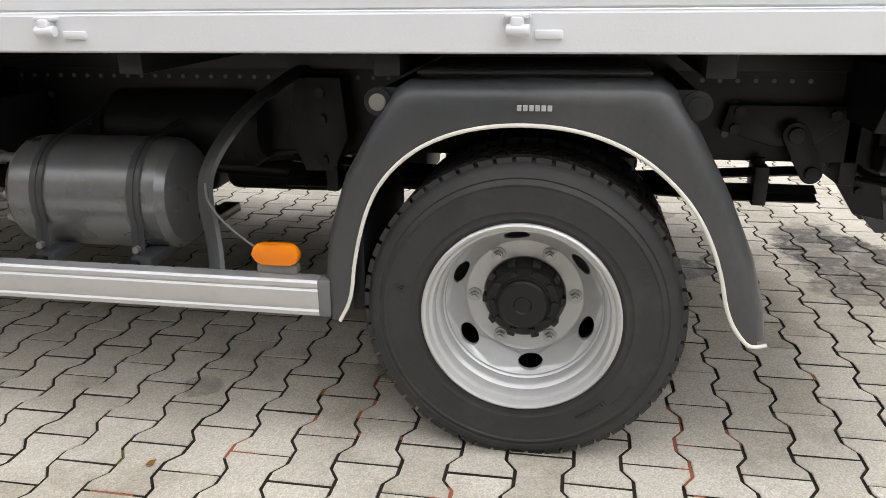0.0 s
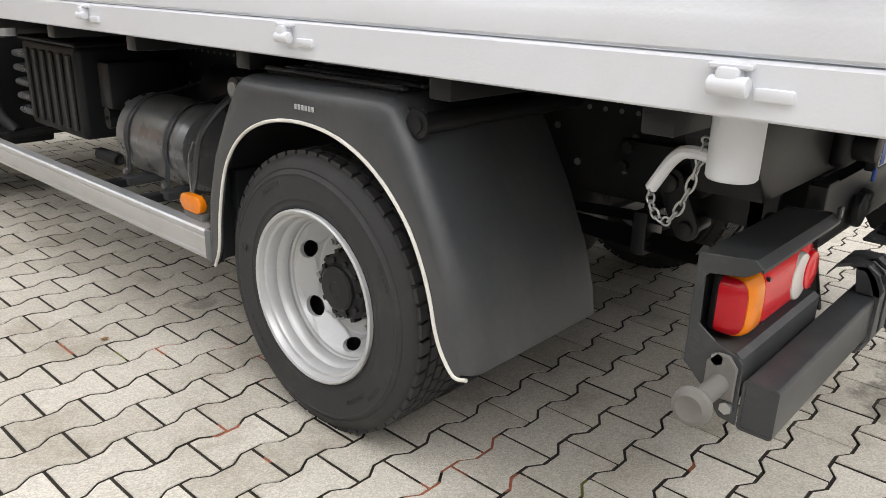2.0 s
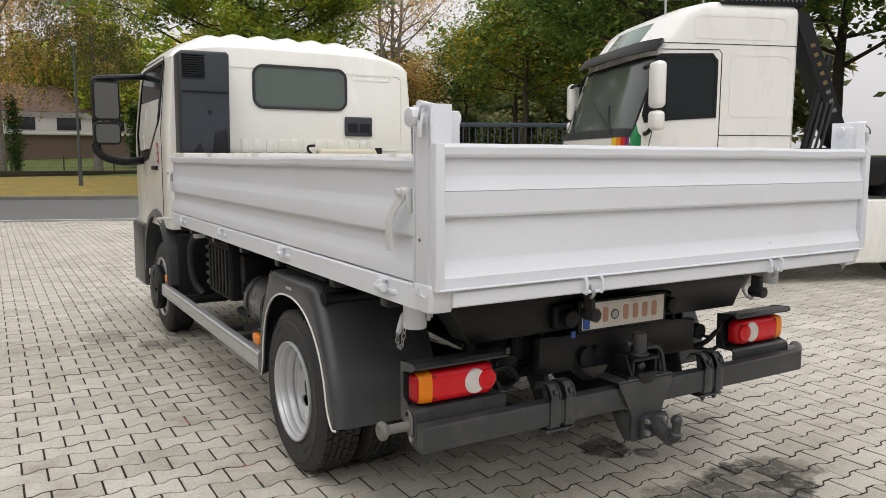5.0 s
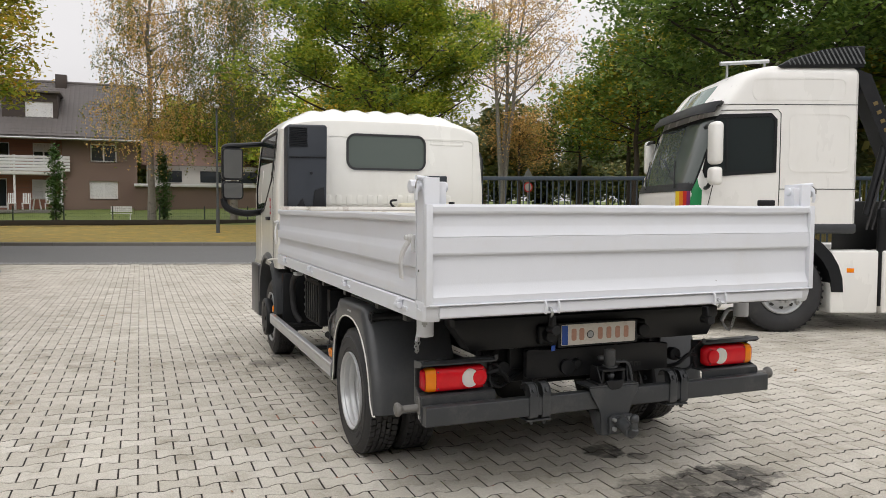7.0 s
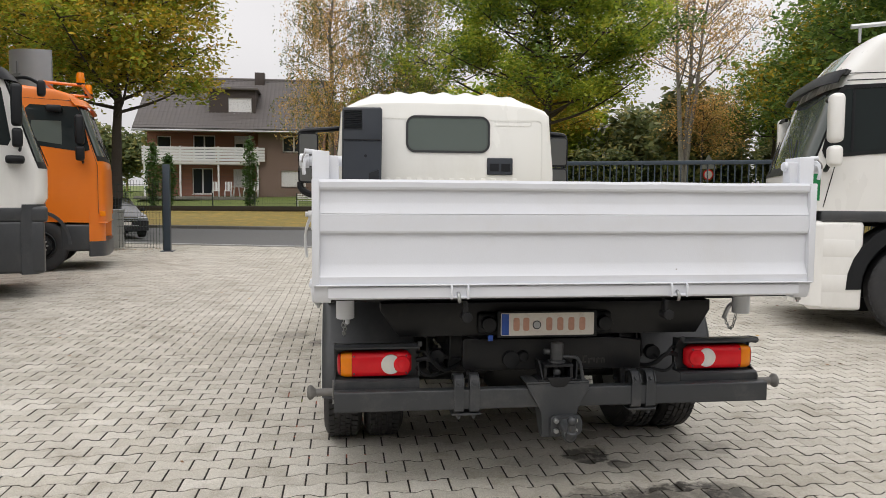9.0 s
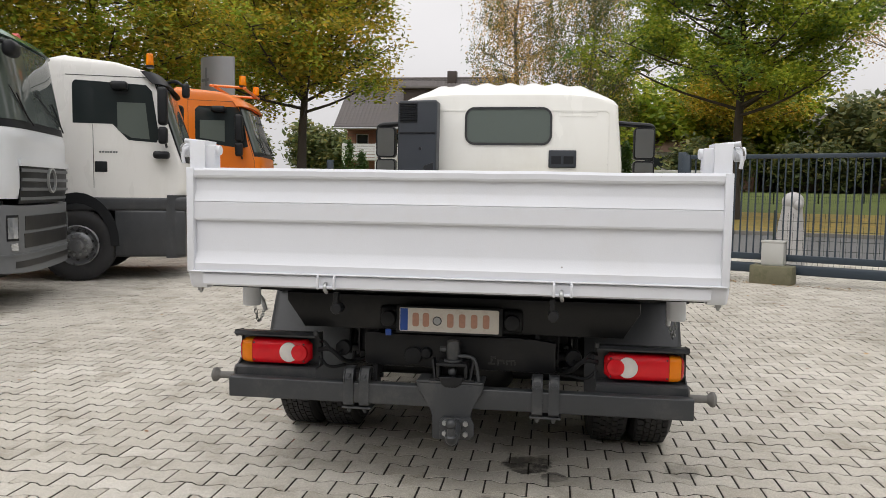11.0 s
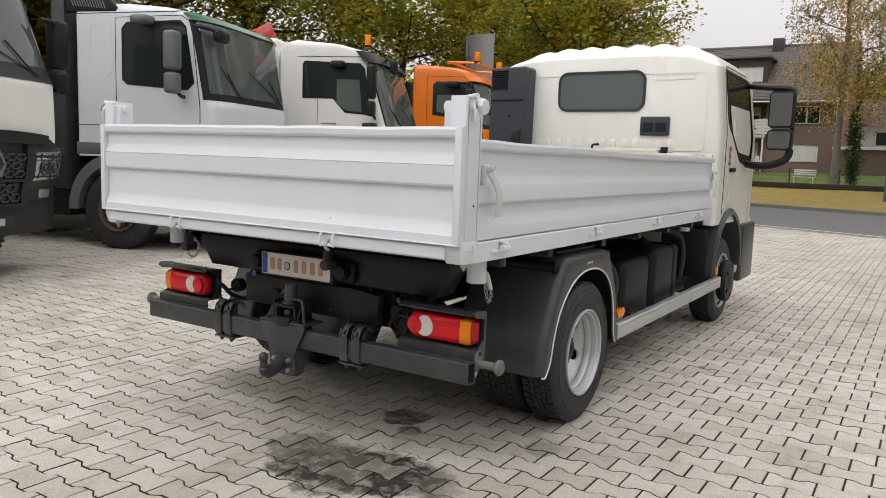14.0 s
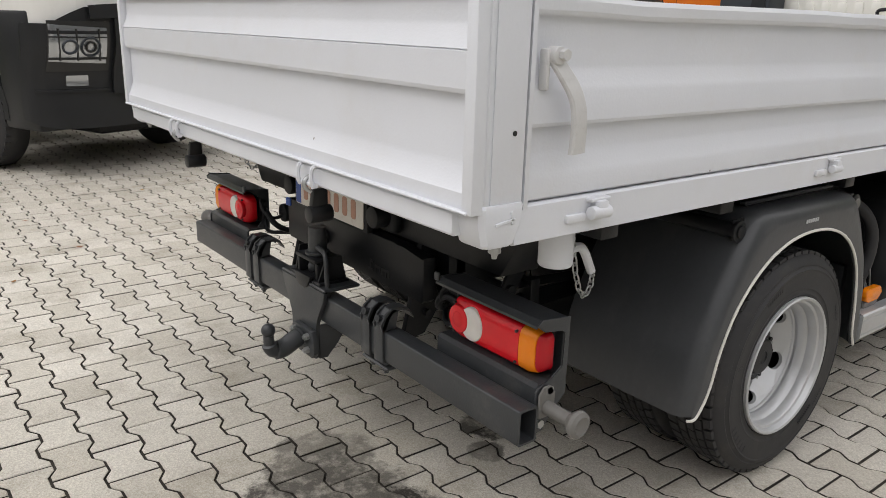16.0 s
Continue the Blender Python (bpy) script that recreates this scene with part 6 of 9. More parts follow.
# ---- parked lorries; each is built facing +y, with the middle of its front at the origin ----
def lorry_wheel(parent, x, y, r, rim_mat, outward, name="wheel"):
    bm = B()
    w = 0.30
    prof = [(r * 0.53, 0.04), (r * 0.60, 0.012), (r * 0.78, 0.0), (r * 0.90, 0.008), (r * 0.97, 0.03), (r, 0.05), (r, w - 0.05), (r * 0.95, w - 0.01), (r * 0.53, w)]
    lathe(bm, prof, (0, 0, 0), "x", 44, -1)
    for k in range(40):
        a = 2 * math.pi * k / 40
        box(bm, (-0.045, r * 0.992 * math.cos(a), r * 0.992 * math.sin(a)), (0.06, 0.03, 0.016), (math.degrees(a) - 90, 0, 0), 0.0)
    me = part("tyre", bm, RUBBER, None, "", 40)
    wheel = hang(new(name, me.data), parent)
    bpy.data.objects.remove(me)
    m = pose(x, y * LEN[0], r) @ (Matrix.Identity(4) if outward > 0 else pose(0, 0, 0, 0, 0, 180))
    wheel.matrix_basis = m
    wheel.matrix_parent_inverse = Matrix.Identity(4)
    bm = B()
    lathe(bm, [(r * 0.56, -0.03), (r * 0.56, 0.0), (r * 0.53, 0.012), (r * 0.50, -0.01), (r * 0.47, -0.05), (r * 0.42, -0.055)], (0, 0, 0), "x", 44)
    lathe(bm, [(r * 0.42, -0.055), (r * 0.36, -0.01), (r * 0.30, 0.012), (r * 0.19, 0.014), (r * 0.18, 0.05), (r * 0.10, 0.062), (0, 0.064)], (0, 0, 0), "x", 44)
    rim = part("rim", bm, rim_mat, None, "", 40)
    rim.parent = wheel
    for k in range(10):
        a = 2 * math.pi * k / 10
        bm = B()
        cyl(bm, (0.008, r * 0.26 * math.cos(a), r * 0.26 * math.sin(a)), (0.05, r * 0.26 * math.cos(a), r * 0.26 * math.sin(a)), 0.022, seg=6)
        n = part("wheel_nut", bm, GALV if rim_mat is not RUSTY else RUSTY)
        n.parent = wheel
        bm = B()
        cyl(bm, (-0.050, r * 0.39 * math.cos(a + 0.3), r * 0.39 * math.sin(a + 0.3)), (-0.020, r * 0.39 * math.cos(a + 0.3), r * 0.39 * math.sin(a + 0.3)), 0.026, seg=12)
        h = part("rim_opening", bm, PLATE_DARK)
        h.parent = wheel
    return wheel


LEN = [1.0]


def lpart(name, bm, material, parent, label="", sharp=32):
    """A part given in its lorry's own frame, whose lengths take the scale in LEN."""
    if LEN[0] != 1.0:
        for v in bm.verts:
            v.co.y *= LEN[0]
    o = part(name, bm, material, None, label, sharp)
    o.parent = parent
    return o


CAB = {}


def nose_at(z):
    """Foremost and rearmost place of the cab's outline at a height."""
    pr, ys_ = CAB["profile"], []
    for (y0, z0), (y1, z1) in zip(pr, pr[1:] + pr[:1]):
        if min(z0, z1) <= z <= max(z0, z1) and z0 != z1:
            ys_.append(y0 + (y1 - y0) * (z - z0) / (z1 - z0))
    return max(ys_), min(ys_)


def front_point(u, z, off=0.0):
    """A place on the bowed front; u runs from -1 to 1 across it, round both corners."""
    yf = nose_at(min(max(z, CAB["low"]), CAB["high"]))[0]
    t = u * math.pi / 2
    e = 0.52
    x = math.copysign(abs(math.sin(t)) ** e, t) * CAB["half"]
    y = yf - CAB["deep"] * (1 - max(0.0, math.cos(t)) ** e)
    n = Vector((math.sin(t), math.cos(t) * 1.1 + 0.15)).normalized()
    return (x + n.x * off, y + n.y * off, z)


def wrap(bm, u0, u1, lo, hi, off, thick=0.03, nu=16, nz=5):
    """A panel laid on the bowed front between two heights, which may change across it."""
    lo_ = lo if callable(lo) else (lambda u: lo)
    hi_ = hi if callable(hi) else (lambda u: hi)
    rings = []
    for i in range(nu + 1):
        u = u0 + (u1 - u0) * i / nu
        zs_ = [lo_(u) + (hi_(u) - lo_(u)) * k / nz for k in range(nz + 1)]
        rings.append([front_point(u, z, off) for z in zs_] + [front_point(u, z, off - thick) for z in zs_[::-1]])
    return skin(bm, rings)


def lorry_cab(parent, profile, half, material, label, deep=0.34):
    """A cab with a bowed front: outlines in plan, one above the other, after a side view."""
    zs_ = sorted({z for _, z in profile})
    z0, z1 = zs_[0], zs_[-1]
    CAB.update(profile=profile, half=half, deep=deep / LEN[0], low=z0 + 0.001, high=z1 - 0.001)
    levels = [z0 + 0.001] + [z for z in np.linspace(z0 + 0.03, z1 - 0.02, 40)] + [z1 - 0.004]
    rings = []
    for z in levels:
        yf, yb = nose_at(z)
        near_top = max(0.0, 1 - (z1 - z) / 0.16)
        tight = 0.055 * near_top ** 2
        ring = []
        for k in range(-12, 13):
            x, y, _ = front_point(k / 12, z)
            ring.append((x * (1 - tight), max(y, yb + 0.05), z))
        ring += [(half * (1 - tight), yb + 0.06, z), (half * (1 - tight) - 0.06, yb, z), (-half * (1 - tight) + 0.06, yb, z), (-half * (1 - tight), yb + 0.06, z)]
        rings.append(ring)
    bm = B()
    skin(bm, rings)
    return lpart("cab", bm, material, parent, label, 40)


def flank_panel(bm, outline, half, side, depth=0.03, proud=0.004):
    x0, x1 = side * (half - depth), side * (half + proud)
    prism(bm, outline, "x", min(x0, x1), max(x0, x1))
    return bm


def mirrors(parent, side, x, y, z, mat, tall=0.62, small=0.24, deep=0.20):
    bm = B()
    box(bm, (side * x, y, z), (0.24, deep, tall), (0, 0, 0), 0.06, 3)
    m = lpart("mirror", bm, mat, parent, "large wing mirror on an arm")
    bm = B()
    box(bm, (side * x, y, z - tall / 2 - small / 2 - 0.03), (0.22, deep * 0.95, small), (0, 0, 0), 0.05, 3)
    lpart("lower_mirror", bm, mat, m)
    bm = B()
    tube(bm, bend([(side * (x - 0.32), y + 0.02, z + tall * 0.42), (side * (x - 0.12), y + 0.05, z + tall * 0.44), (side * x, y + 0.05, z + tall * 0.30)]), 0.028, 8)
    lpart("mirror_arm", bm, PLASTIC, m)
    bm = B()
    tube(bm, bend([(side * (x - 0.32), y + 0.02, z - tall / 2 - small - 0.06), (side * (x - 0.12), y + 0.05, z - tall / 2 - small - 0.06), (side * x, y + 0.04, z - tall / 2 - small + 0.04)]), 0.028, 8)
    lpart("mirror_arm", bm, PLASTIC, m)
    return m


def screen(parent, half, y0, z0, y1, z1, wide=0.74, mat=None):
    """The windscreen: a bowed pane in a dark surround, with wipers."""
    bm = B()
    wrap(bm, -wide - 0.05, wide + 0.05, z0 - 0.10, z1 + 0.05, 0.006)
    s = lpart("screen_surround", bm, PLASTIC, parent, "", 50)
    bm = B()
    wrap(bm, -wide, wide, z0, z1, 0.016)
    lpart("windscreen", bm, mat or WINDSCREEN, parent, "large bowed windscreen", 50)
    for u in (-0.30, 0.12):
        bm = B()
        tube(bm, [front_point(u, z0 - 0.04, 0.04), front_point(u + 0.10, z0 + 0.10, 0.04), front_point(u + 0.20, z0 + 0.34, 0.035)], 0.010, 6)
        tube(bm, [front_point(u + 0.06, z0 + 0.02, 0.04), front_point(u + 0.32, z0 + 0.42, 0.035)], 0.007, 6)
        lpart("wiper", bm, PLASTIC, s)
    return s


def seam(parent, pts, half, side, name="door_seam"):
    bm = B()
    tube(bm, [(side * (half + 0.001), y, z) for y, z in pts], 0.006, 6)
    return lpart(name, bm, PLATE_DARK, parent)


def arch_piece(parent, side, half, y, z, r, mat, w=0.07):
    bm = B()
    rings = []
    for k in range(15):
        a = radians(-2 + 184 * k / 14)
        c, s = math.cos(a), math.sin(a)
        rings.append([(side * (half - 0.40), y + c * (r + w), z + s * (r + w)), (side * (half + 0.015), y + c * (r + w), z + s * (r + w)), (side * (half + 0.02), y + c * r, z + s * r), (side * (half - 0.40), y + c * r, z + s * r)])
    skin(bm, rings)
    return lpart("wheel_arch", bm, mat, parent, "", 40)


def chassis_and_body(parent, half, y0, y1, body_mat, z0, z1, gap=0.25, body=True):
    bm = B()
    for s in (-1, 1):
        span(bm, s * 0.42 - 0.04, s * 0.42 + 0.04, y1, y0 + 1.0, 0.72, 0.98, 0.01)
    span(bm, -1.0, 1.0, y0 - 0.6, y0 - 0.2, 0.45, 0.95, 0.03)
    lpart("chassis_frame", bm, CHASSIS, parent, "dark chassis frame")
    # an underbody mass, added so that the ground below the cab falls into shade
    bm = B()
    span(bm, -0.50, 0.50, y0 + 0.1, -0.45, 0.36, 1.02, 0.08, 2)
    cyl(bm, (-0.86, y0 + 0.95, 0.56), (0.86, y0 + 0.95, 0.56), 0.11, seg=14)
    lpart("engine", bm, CHASSIS, parent, "dark engine block and front axle, added to deepen the shade below")
    if body:
        bm = B()
        span(bm, -half, half, y1, y0 - gap, z0, z1, 0.02)
        b = lpart("load_body", bm, body_mat, parent, "steel load body")
        n = int((y0 - gap - y1) / 0.6)
        for s in (-1, 1):
            for k in range(n):
                bm = B()
                span(bm, s * half - 0.03, s * half + 0.03, y1 + 0.3 + 0.6 * k, y1 + 0.38 + 0.6 * k, z0, z1, 0.01)
                lpart("body_post", bm, body_mat, b)


def beacon(parent, x, y, z, r=0.075, h=0.16):
    bm = B()
    cyl(bm, (x, y, z - 0.04), (x, y, z), r * 1.05, seg=18)
    b = lpart("beacon", bm, PLASTIC, parent, "amber rotating beacon on the roof")
    bm = B()
    cyl(bm, (x, y, z), (x, y, z + h), r, r * 0.85, seg=20, bev=0.012)
    lpart("beacon_dome", bm, AMBER, b)


# silver lorry with a grey lower body
def silver_lorry():
    L = thing("lorry", (-6.09, -6.36, 0), "silver cab-over lorry with a grey lower body and rusty wheels", "lorry", "parked lorries", 19.6)
    LEN[0] = 1.0
    h = 1.25
    lorry_cab(L, [(-2.46, 1.42), (-0.03, 1.42), (0.0, 1.55), (0.0, 2.20), (-0.03, 2.30), (-0.22, 3.42), (-0.34, 3.54), (-0.70, 3.64), (-1.3, 3.70), (-2.40, 3.72), (-2.46, 3.66)], h, LORRY_SILVER, "silver-painted cab", 0.36)
    screen(L, h, 0, 2.40, 0, 3.40, 0.76)
    for s in (-1, 1):
        bm = B()
        wrap(bm, min(s * 0.80, s * 0.93), max(s * 0.80, s * 0.93), 2.30, 3.46, 0.009, 0.02, 5, 8)
        lpart("pillar_trim", bm, PLASTIC, L, "black trim along the windscreen pillar", 50)
    bm = B()
    wrap(bm, -0.86, 0.86, 3.44, 3.56, 0.07, 0.06)
    lpart("sun_visor", bm, glassy("green_visor", (0.02, 0.12, 0.06), 0.1), L, "green tinted sun visor")
    bm = B()
    tube(bm, bend([front_point(0.86, 3.36, 0.05), front_point(0.70, 3.34, 0.16), front_point(0.50, 3.30, 0.20)]), 0.028, 8)
    m = lpart("front_mirror_arm", bm, PLASTIC, L, "black arm of the front mirror")
    bm = B()
    x, y, z = front_point(0.44, 3.24, 0.20)
    box(bm, (x, y, z), (0.30, 0.16, 0.20), (0, 0, 0), 0.07, 3)
    lpart("front_mirror", bm, PLASTIC, m)
    # grille in the silver front
    bm = B()
    wrap(bm, -0.44, 0.44, 1.36, lambda u: 1.90 - 0.02 * abs(u), 0.010)
    g = lpart("grille", bm, PLASTIC, L, "dark grille with silver bars")
    for z in (1.40, 1.52, 1.64, 1.76):
        bm = B()
        wrap(bm, -0.42, 0.42, z, z + 0.040, 0.030, 0.03, 14, 2)
        lpart("grille_bar", bm, LORRY_GREY, g)
    bm = B()
    wrap(bm, -0.46, 0.46, 1.83, 1.91, 0.045, 0.05, 14, 2)
    lpart("grille_hood", bm, LORRY_SILVER, g)
    ring = lambda r: [(r * math.cos(t), 1.66 + r * math.sin(t)) for t in (2 * math.pi * i / 28 for i in range(28))]
    bm = B()
    frame_ring(bm, ring(0.17), ring(0.145), "y", 0.03, 0.06)
    lpart("badge", bm, GALV, g, "round metal badge")
    # grey bumper with its openings and lamps
    bm = B()
    wrap(bm, -1, 1, lambda u: 0.47 + 0.05 * abs(u), lambda u: 1.33 + 0.03 * u * u, 0.03, 0.25, 24, 6)
    bump = lpart("bumper", bm, LORRY_GREY, L, "grey plastic bumper", 50)
    for z0, z1, w in ((1.02, 1.20, 0.34), (0.80, 0.98, 0.36), (0.56, 0.64, 0.55)):
        bm = B()
        wrap(bm, -w, w, z0, z1, 0.036, 0.02, 12, 2)
        lpart("bumper_opening", bm, PLATE_DARK, bump)
    bm = B()
    wrap(bm, -1, 1, 0.71, 0.735, 0.045, 0.02, 24, 1)
    lpart("bumper_ledge", bm, LORRY_GREY, bump)
    for s in (-1, 1):
        lo, hi = (0.50, 0.70) if s > 0 else (-0.70, -0.50)
        bm = B()
        wrap(bm, lo - 0.02, hi + 0.02, 0.90, 1.22, 0.036, 0.02, 6, 3)
        hl = lpart("headlamp_surround", bm, PLASTIC, bump)
        bm = B()
        wrap(bm, lo, hi, 0.93, 1.19, 0.044, 0.02, 6, 3)
        lpart("headlamp", bm, HEADLAMP, hl, "clear headlamp")
        bm = B()
        wrap(bm, lo, hi - 0.06, 0.78, 0.87, 0.040, 0.02, 6, 2)
        lpart("fog_lamp", bm, HEADLAMP, bump)
        bm = B()
        wrap(bm, *((0.86, 0.96) if s > 0 else (-0.96, -0.86)), 1.09, 1.19, 0.040, 0.02, 4, 2)
        lpart("side_lamp", bm, mk("side_lamp_red", (0.35, 0.06, 0.02), 0.3), bump, "red-orange side lamp")
        bm = B()
        flank_panel(bm, [(-1.60, 2.60), (-1.52, 2.54), (-0.54, 2.47), (-0.46, 2.55), (-0.58, 3.34), (-0.66, 3.42), (-1.52, 3.40), (-1.60, 3.32)], h, s)
        w = lpart("door_window", bm, DARKGLASS, L, "dark door window")
        bm = B()
        span(bm, s * (h - 0.02), s * (h + 0.006), -1.12, -1.08, 2.52, 3.40)
        lpart("window_post", bm, PLASTIC, w)
        bm = B()
        frame_ring(bm, [(-1.63, 2.58), (-1.54, 2.51), (-0.53, 2.44), (-0.42, 2.54), (-0.55, 3.36), (-0.64, 3.45), (-1.54, 3.43), (-1.63, 3.34)], [(-1.60, 2.60), (-1.52, 2.54), (-0.54, 2.47), (-0.46, 2.55), (-0.58, 3.34), (-0.66, 3.42), (-1.52, 3.40), (-1.60, 3.32)], "x", s * (h - 0.01), s * (h + 0.008))
        lpart("window_frame", bm, PLASTIC, w)
        seam(L, [(-1.74, 1.66), (-1.74, 3.50), (-0.62, 3.52), (-0.46, 3.40), (-0.33, 2.2), (-0.33, 1.46)], h, s)
        seam(L, [(-2.44, 1.90), (-0.34, 1.90)], h, s, "belt_seam")
        seam(L, [(-2.44, 3.56), (-0.60, 3.58)], h, s, "roof_seam")
        bm = B()
        frame_ring(bm, rrect(-2.20, -1.80, 2.62, 3.44, 0.12), rrect(-2.17, -1.83, 2.65, 3.41, 0.11), "x", s * h - 0.004, s * h + 0.005)
        lpart("panel_pressing", bm, LORRY_SILVER, L)
        bm = B()
        span(bm, s * (h - 0.02), s * (h + 0.010), -1.68, -1.36, 1.73, 1.86, 0.02)
        lpart("door_handle", bm, PLASTIC, L)
        for k in range(4):
            bm = B()
            span(bm, s * (h + 0.001), s * (h + 0.006), -0.80 + 0.075 * k, -0.745 + 0.075 * k, 1.74, 1.79)
            lpart("type_mark", bm, GALV, L)
        mirrors(L, s, 1.50, -0.62, 2.98, LORRY_GREY, 0.56, 0.30)
        bm = B()
        box(bm, (s * 1.36, -1.20, 3.44), (0.24, 0.30, 0.13), (0, 0, 0), 0.05, 3)
        lpart("kerb_mirror", bm, LORRY_GREY, L)
        # grey lower flank with steps, and the broad wheel arch
        bm = B()
        span(bm, s * (h - 0.30), s * (h + 0.004), -2.46, -1.70, 1.44, 1.64, 0.02)
        lpart("lower_trim", bm, LORRY_GREY, L)
        bm = B()
        span(bm, s * (h - 0.45), s * (h - 0.012), -1.10, -0.30, 0.50, 1.40, 0.03, 3)
        st = lpart("step_panel", bm, LORRY_GREY, L, "grey step panel with two treads")
        for z in (0.56, 0.98):
            bm = B()
            span(bm, s * (h - 0.06), s * (h + 0.002), -0.92, -0.42, z + 0.05, z + 0.32, 0.03)
            lpart("step_recess", bm, PLASTIC, st)
            bm = B()
            span(bm, s * (h - 0.06), s * (h + 0.016), -0.98, -0.36, z, z + 0.045, 0.008)
            lpart("step_tread", bm, LORRY_GREY, st)
        arch_piece(L, s, h, -1.76, 0.62, 0.68, LORRY_GREY, 0.17)
        lorry_wheel(L, s * h, -1.76, 0.60, RUSTY, s)
        lorry_wheel(L, s * h, -5.6, 0.60, RUSTY, s)
        # slatted air deflector behind the roof
        bm = B()
        prism(bm, [(-2.60, 3.58), (-1.72, 3.58), (-1.70, 3.64), (-1.90, 3.84), (-2.60, 3.92)], "x", s * 1.20 - 0.06, s * 1.20 + 0.06, 0.03, 3)
        d = lpart("air_deflector", bm, PLASTIC, L, "dark slatted roof deflector")
        for k in range(13):
            bm = B()
            box(bm, (s * 1.263, -2.48 + 0.046 * k, 3.75 - 0.004 * k), (0.014, 0.020, 0.17), (24, 0, 0), 0.004, 1)
            lpart("slat", bm, LORRY_GREY, d)
    chassis_and_body(L, 1.25, -2.6, -8.6, CHASSIS, 1.15, 2.6, 0.3)
    bm = B()
    span(bm, -1.26, 1.26, -2.86, -2.62, 0.9, 4.0, 0.02)
    lpart("headboard", bm, BEAM, L, "dark grey steel headboard behind the cab")


def white_lorry():
    L = thing("lorry", (-9.92, -6.08, 0), "white cab-over lorry with black mirrors and an amber beacon", "lorry", "parked lorries", 22)
    LEN[0] = 0.76
    h = 1.25
    lorry_cab(L, [(-3.05, 1.40), (-0.10, 1.40), (0.0, 1.55), (0.0, 2.02), (-0.05, 2.10), (-0.55, 3.32), (-0.80, 3.52), (-1.5, 3.66), (-2.6, 3.72), (-2.95, 3.64), (-3.05, 3.45)], h, LORRY_WHITE, "white-painted cab")
    screen(L, h, -0.02, 2.10, -0.52, 3.28)
    for s in (-1, 1):
        bm = B()
        flank_panel(bm, [(-2.42, 2.62), (-1.62, 2.62), (-1.30, 2.36), (-0.72, 2.33), (-0.66, 2.42), (-0.80, 3.18), (-0.92, 3.28), (-2.36, 3.32), (-2.42, 3.26)], h, s)
        lpart("door_window", bm, DARKGLASS, L, "dark door and quarter window")
        # daylight seen through the cab, put in as a paler patch on the pane
        bm = B()
        flank_panel(bm, [(-1.52, 2.52), (-1.24, 2.40), (-0.86, 2.38), (-0.94, 2.98), (-1.52, 2.98)], h, s, 0.004, 0.006)
        lpart("see_through_patch", bm, GLASS, L)
        seam(L, [(-2.02, 1.55), (-2.02, 2.60)], h, s)
        seam(L, [(-2.55, 3.40), (-0.85, 3.40)], h, s, "rain_strip")
        mirrors(L, s, 1.46, -0.55, 2.92, PLASTIC, 0.62, 0.28)
        bm = B()
        box(bm, (s * 1.34, -1.45, 3.24), (0.22, 0.34, 0.14), (0, 0, 0), 0.05, 3)
        lpart("kerb_mirror", bm, PLASTIC, L)
        bm = B()
        box(bm, (s * 1.38, -0.60, 2.12), (0.24, 0.34, 0.12), (0, 0, 0), 0.05, 3)
        lpart("low_mirror", bm, PLASTIC, L)
        bm = B()
        span(bm, s * (h - 0.02), s * (h + 0.012), -2.0, -1.74, 1.82, 2.0, 0.03)
        lpart("door_handle", bm, PLASTIC, L)
        for k in range(7):
            bm = B()
            span(bm, s * (h + 0.001), s * (h + 0.004), -1.9 + 0.055 * k, -1.86 + 0.055 * k, 2.14, 2.17)
            lpart("lettering_bar", bm, LORRY_GREY, L)
        bm = B()
        span(bm, s * (h - 0.4), s * (h + 0.01), -3.05, -0.05, 1.18, 1.42, 0.05, 3)
        lpart("lower_trim", bm, FENDER, L, "black lower trim")
        bm = B()
        span(bm, s * (h - 0.5), s * (h + 0.004), -1.62, -0.12, 0.40, 1.2, 0.05, 3)
        lpart("step_panel", bm, FENDER, L)
        arch_piece(L, s, h, -2.38, 0.62, 0.68, PLASTIC, 0.18)
        lorry_wheel(L, s * h, -2.38, 0.60, TANK, s)
        lorry_wheel(L, s * h, -6.2, 0.60, CHASSIS, s)
    bm = B()
    wrap(bm, -1, 1, 0.38, 1.45, 0.02, 0.3, 20, 4)
    lpart("bumper", bm, FENDER, L, "black bumper")
    bm = B()
    wrap(bm, -0.9, 0.9, 3.30, 3.50, 0.12, 0.05, 16, 2)
    lpart("sun_visor", bm, PLASTIC, L, "dark sun visor")
    bm = B()
    tube(bm, bend([(0.3, -0.62, 3.45), (0.9, -0.35, 3.42), (1.15, -0.15, 3.30)]), 0.03, 8)
    box(bm, (1.16, -0.10, 3.22), (0.20, 0.16, 0.24), (0, 0, 0), 0.05, 3)
    lpart("front_mirror", bm, PLASTIC, L, "black front mirror on an arm")
    beacon(L, 0.85, -0.90, 3.66, 0.085, 0.20)
    bm = B()
    span(bm, -1.25, 1.25, -3.45, -3.12, 1.5, 3.75, 0.10, 3)
    lpart("tank_front", bm, LORRY_WHITE, L, "white body front behind the cab")
    chassis_and_body(L, 1.2, -3.1, -9.2, LORRY_WHITE, 1.2, 3.1, 0.4)
    # red loading crane folded behind the cab
    bm = B()
    span(bm, -0.2, 0.2, -3.9, -3.55, 1.2, 3.6, 0.04)
    tube(bm, [(0.0, -3.75, 3.55), (0.6, -3.72, 4.02), (1.3, -3.7, 3.75)], 0.12, 6)
    lpart("crane", bm, STRIPES[1], L, "red loading crane folded behind the cab")


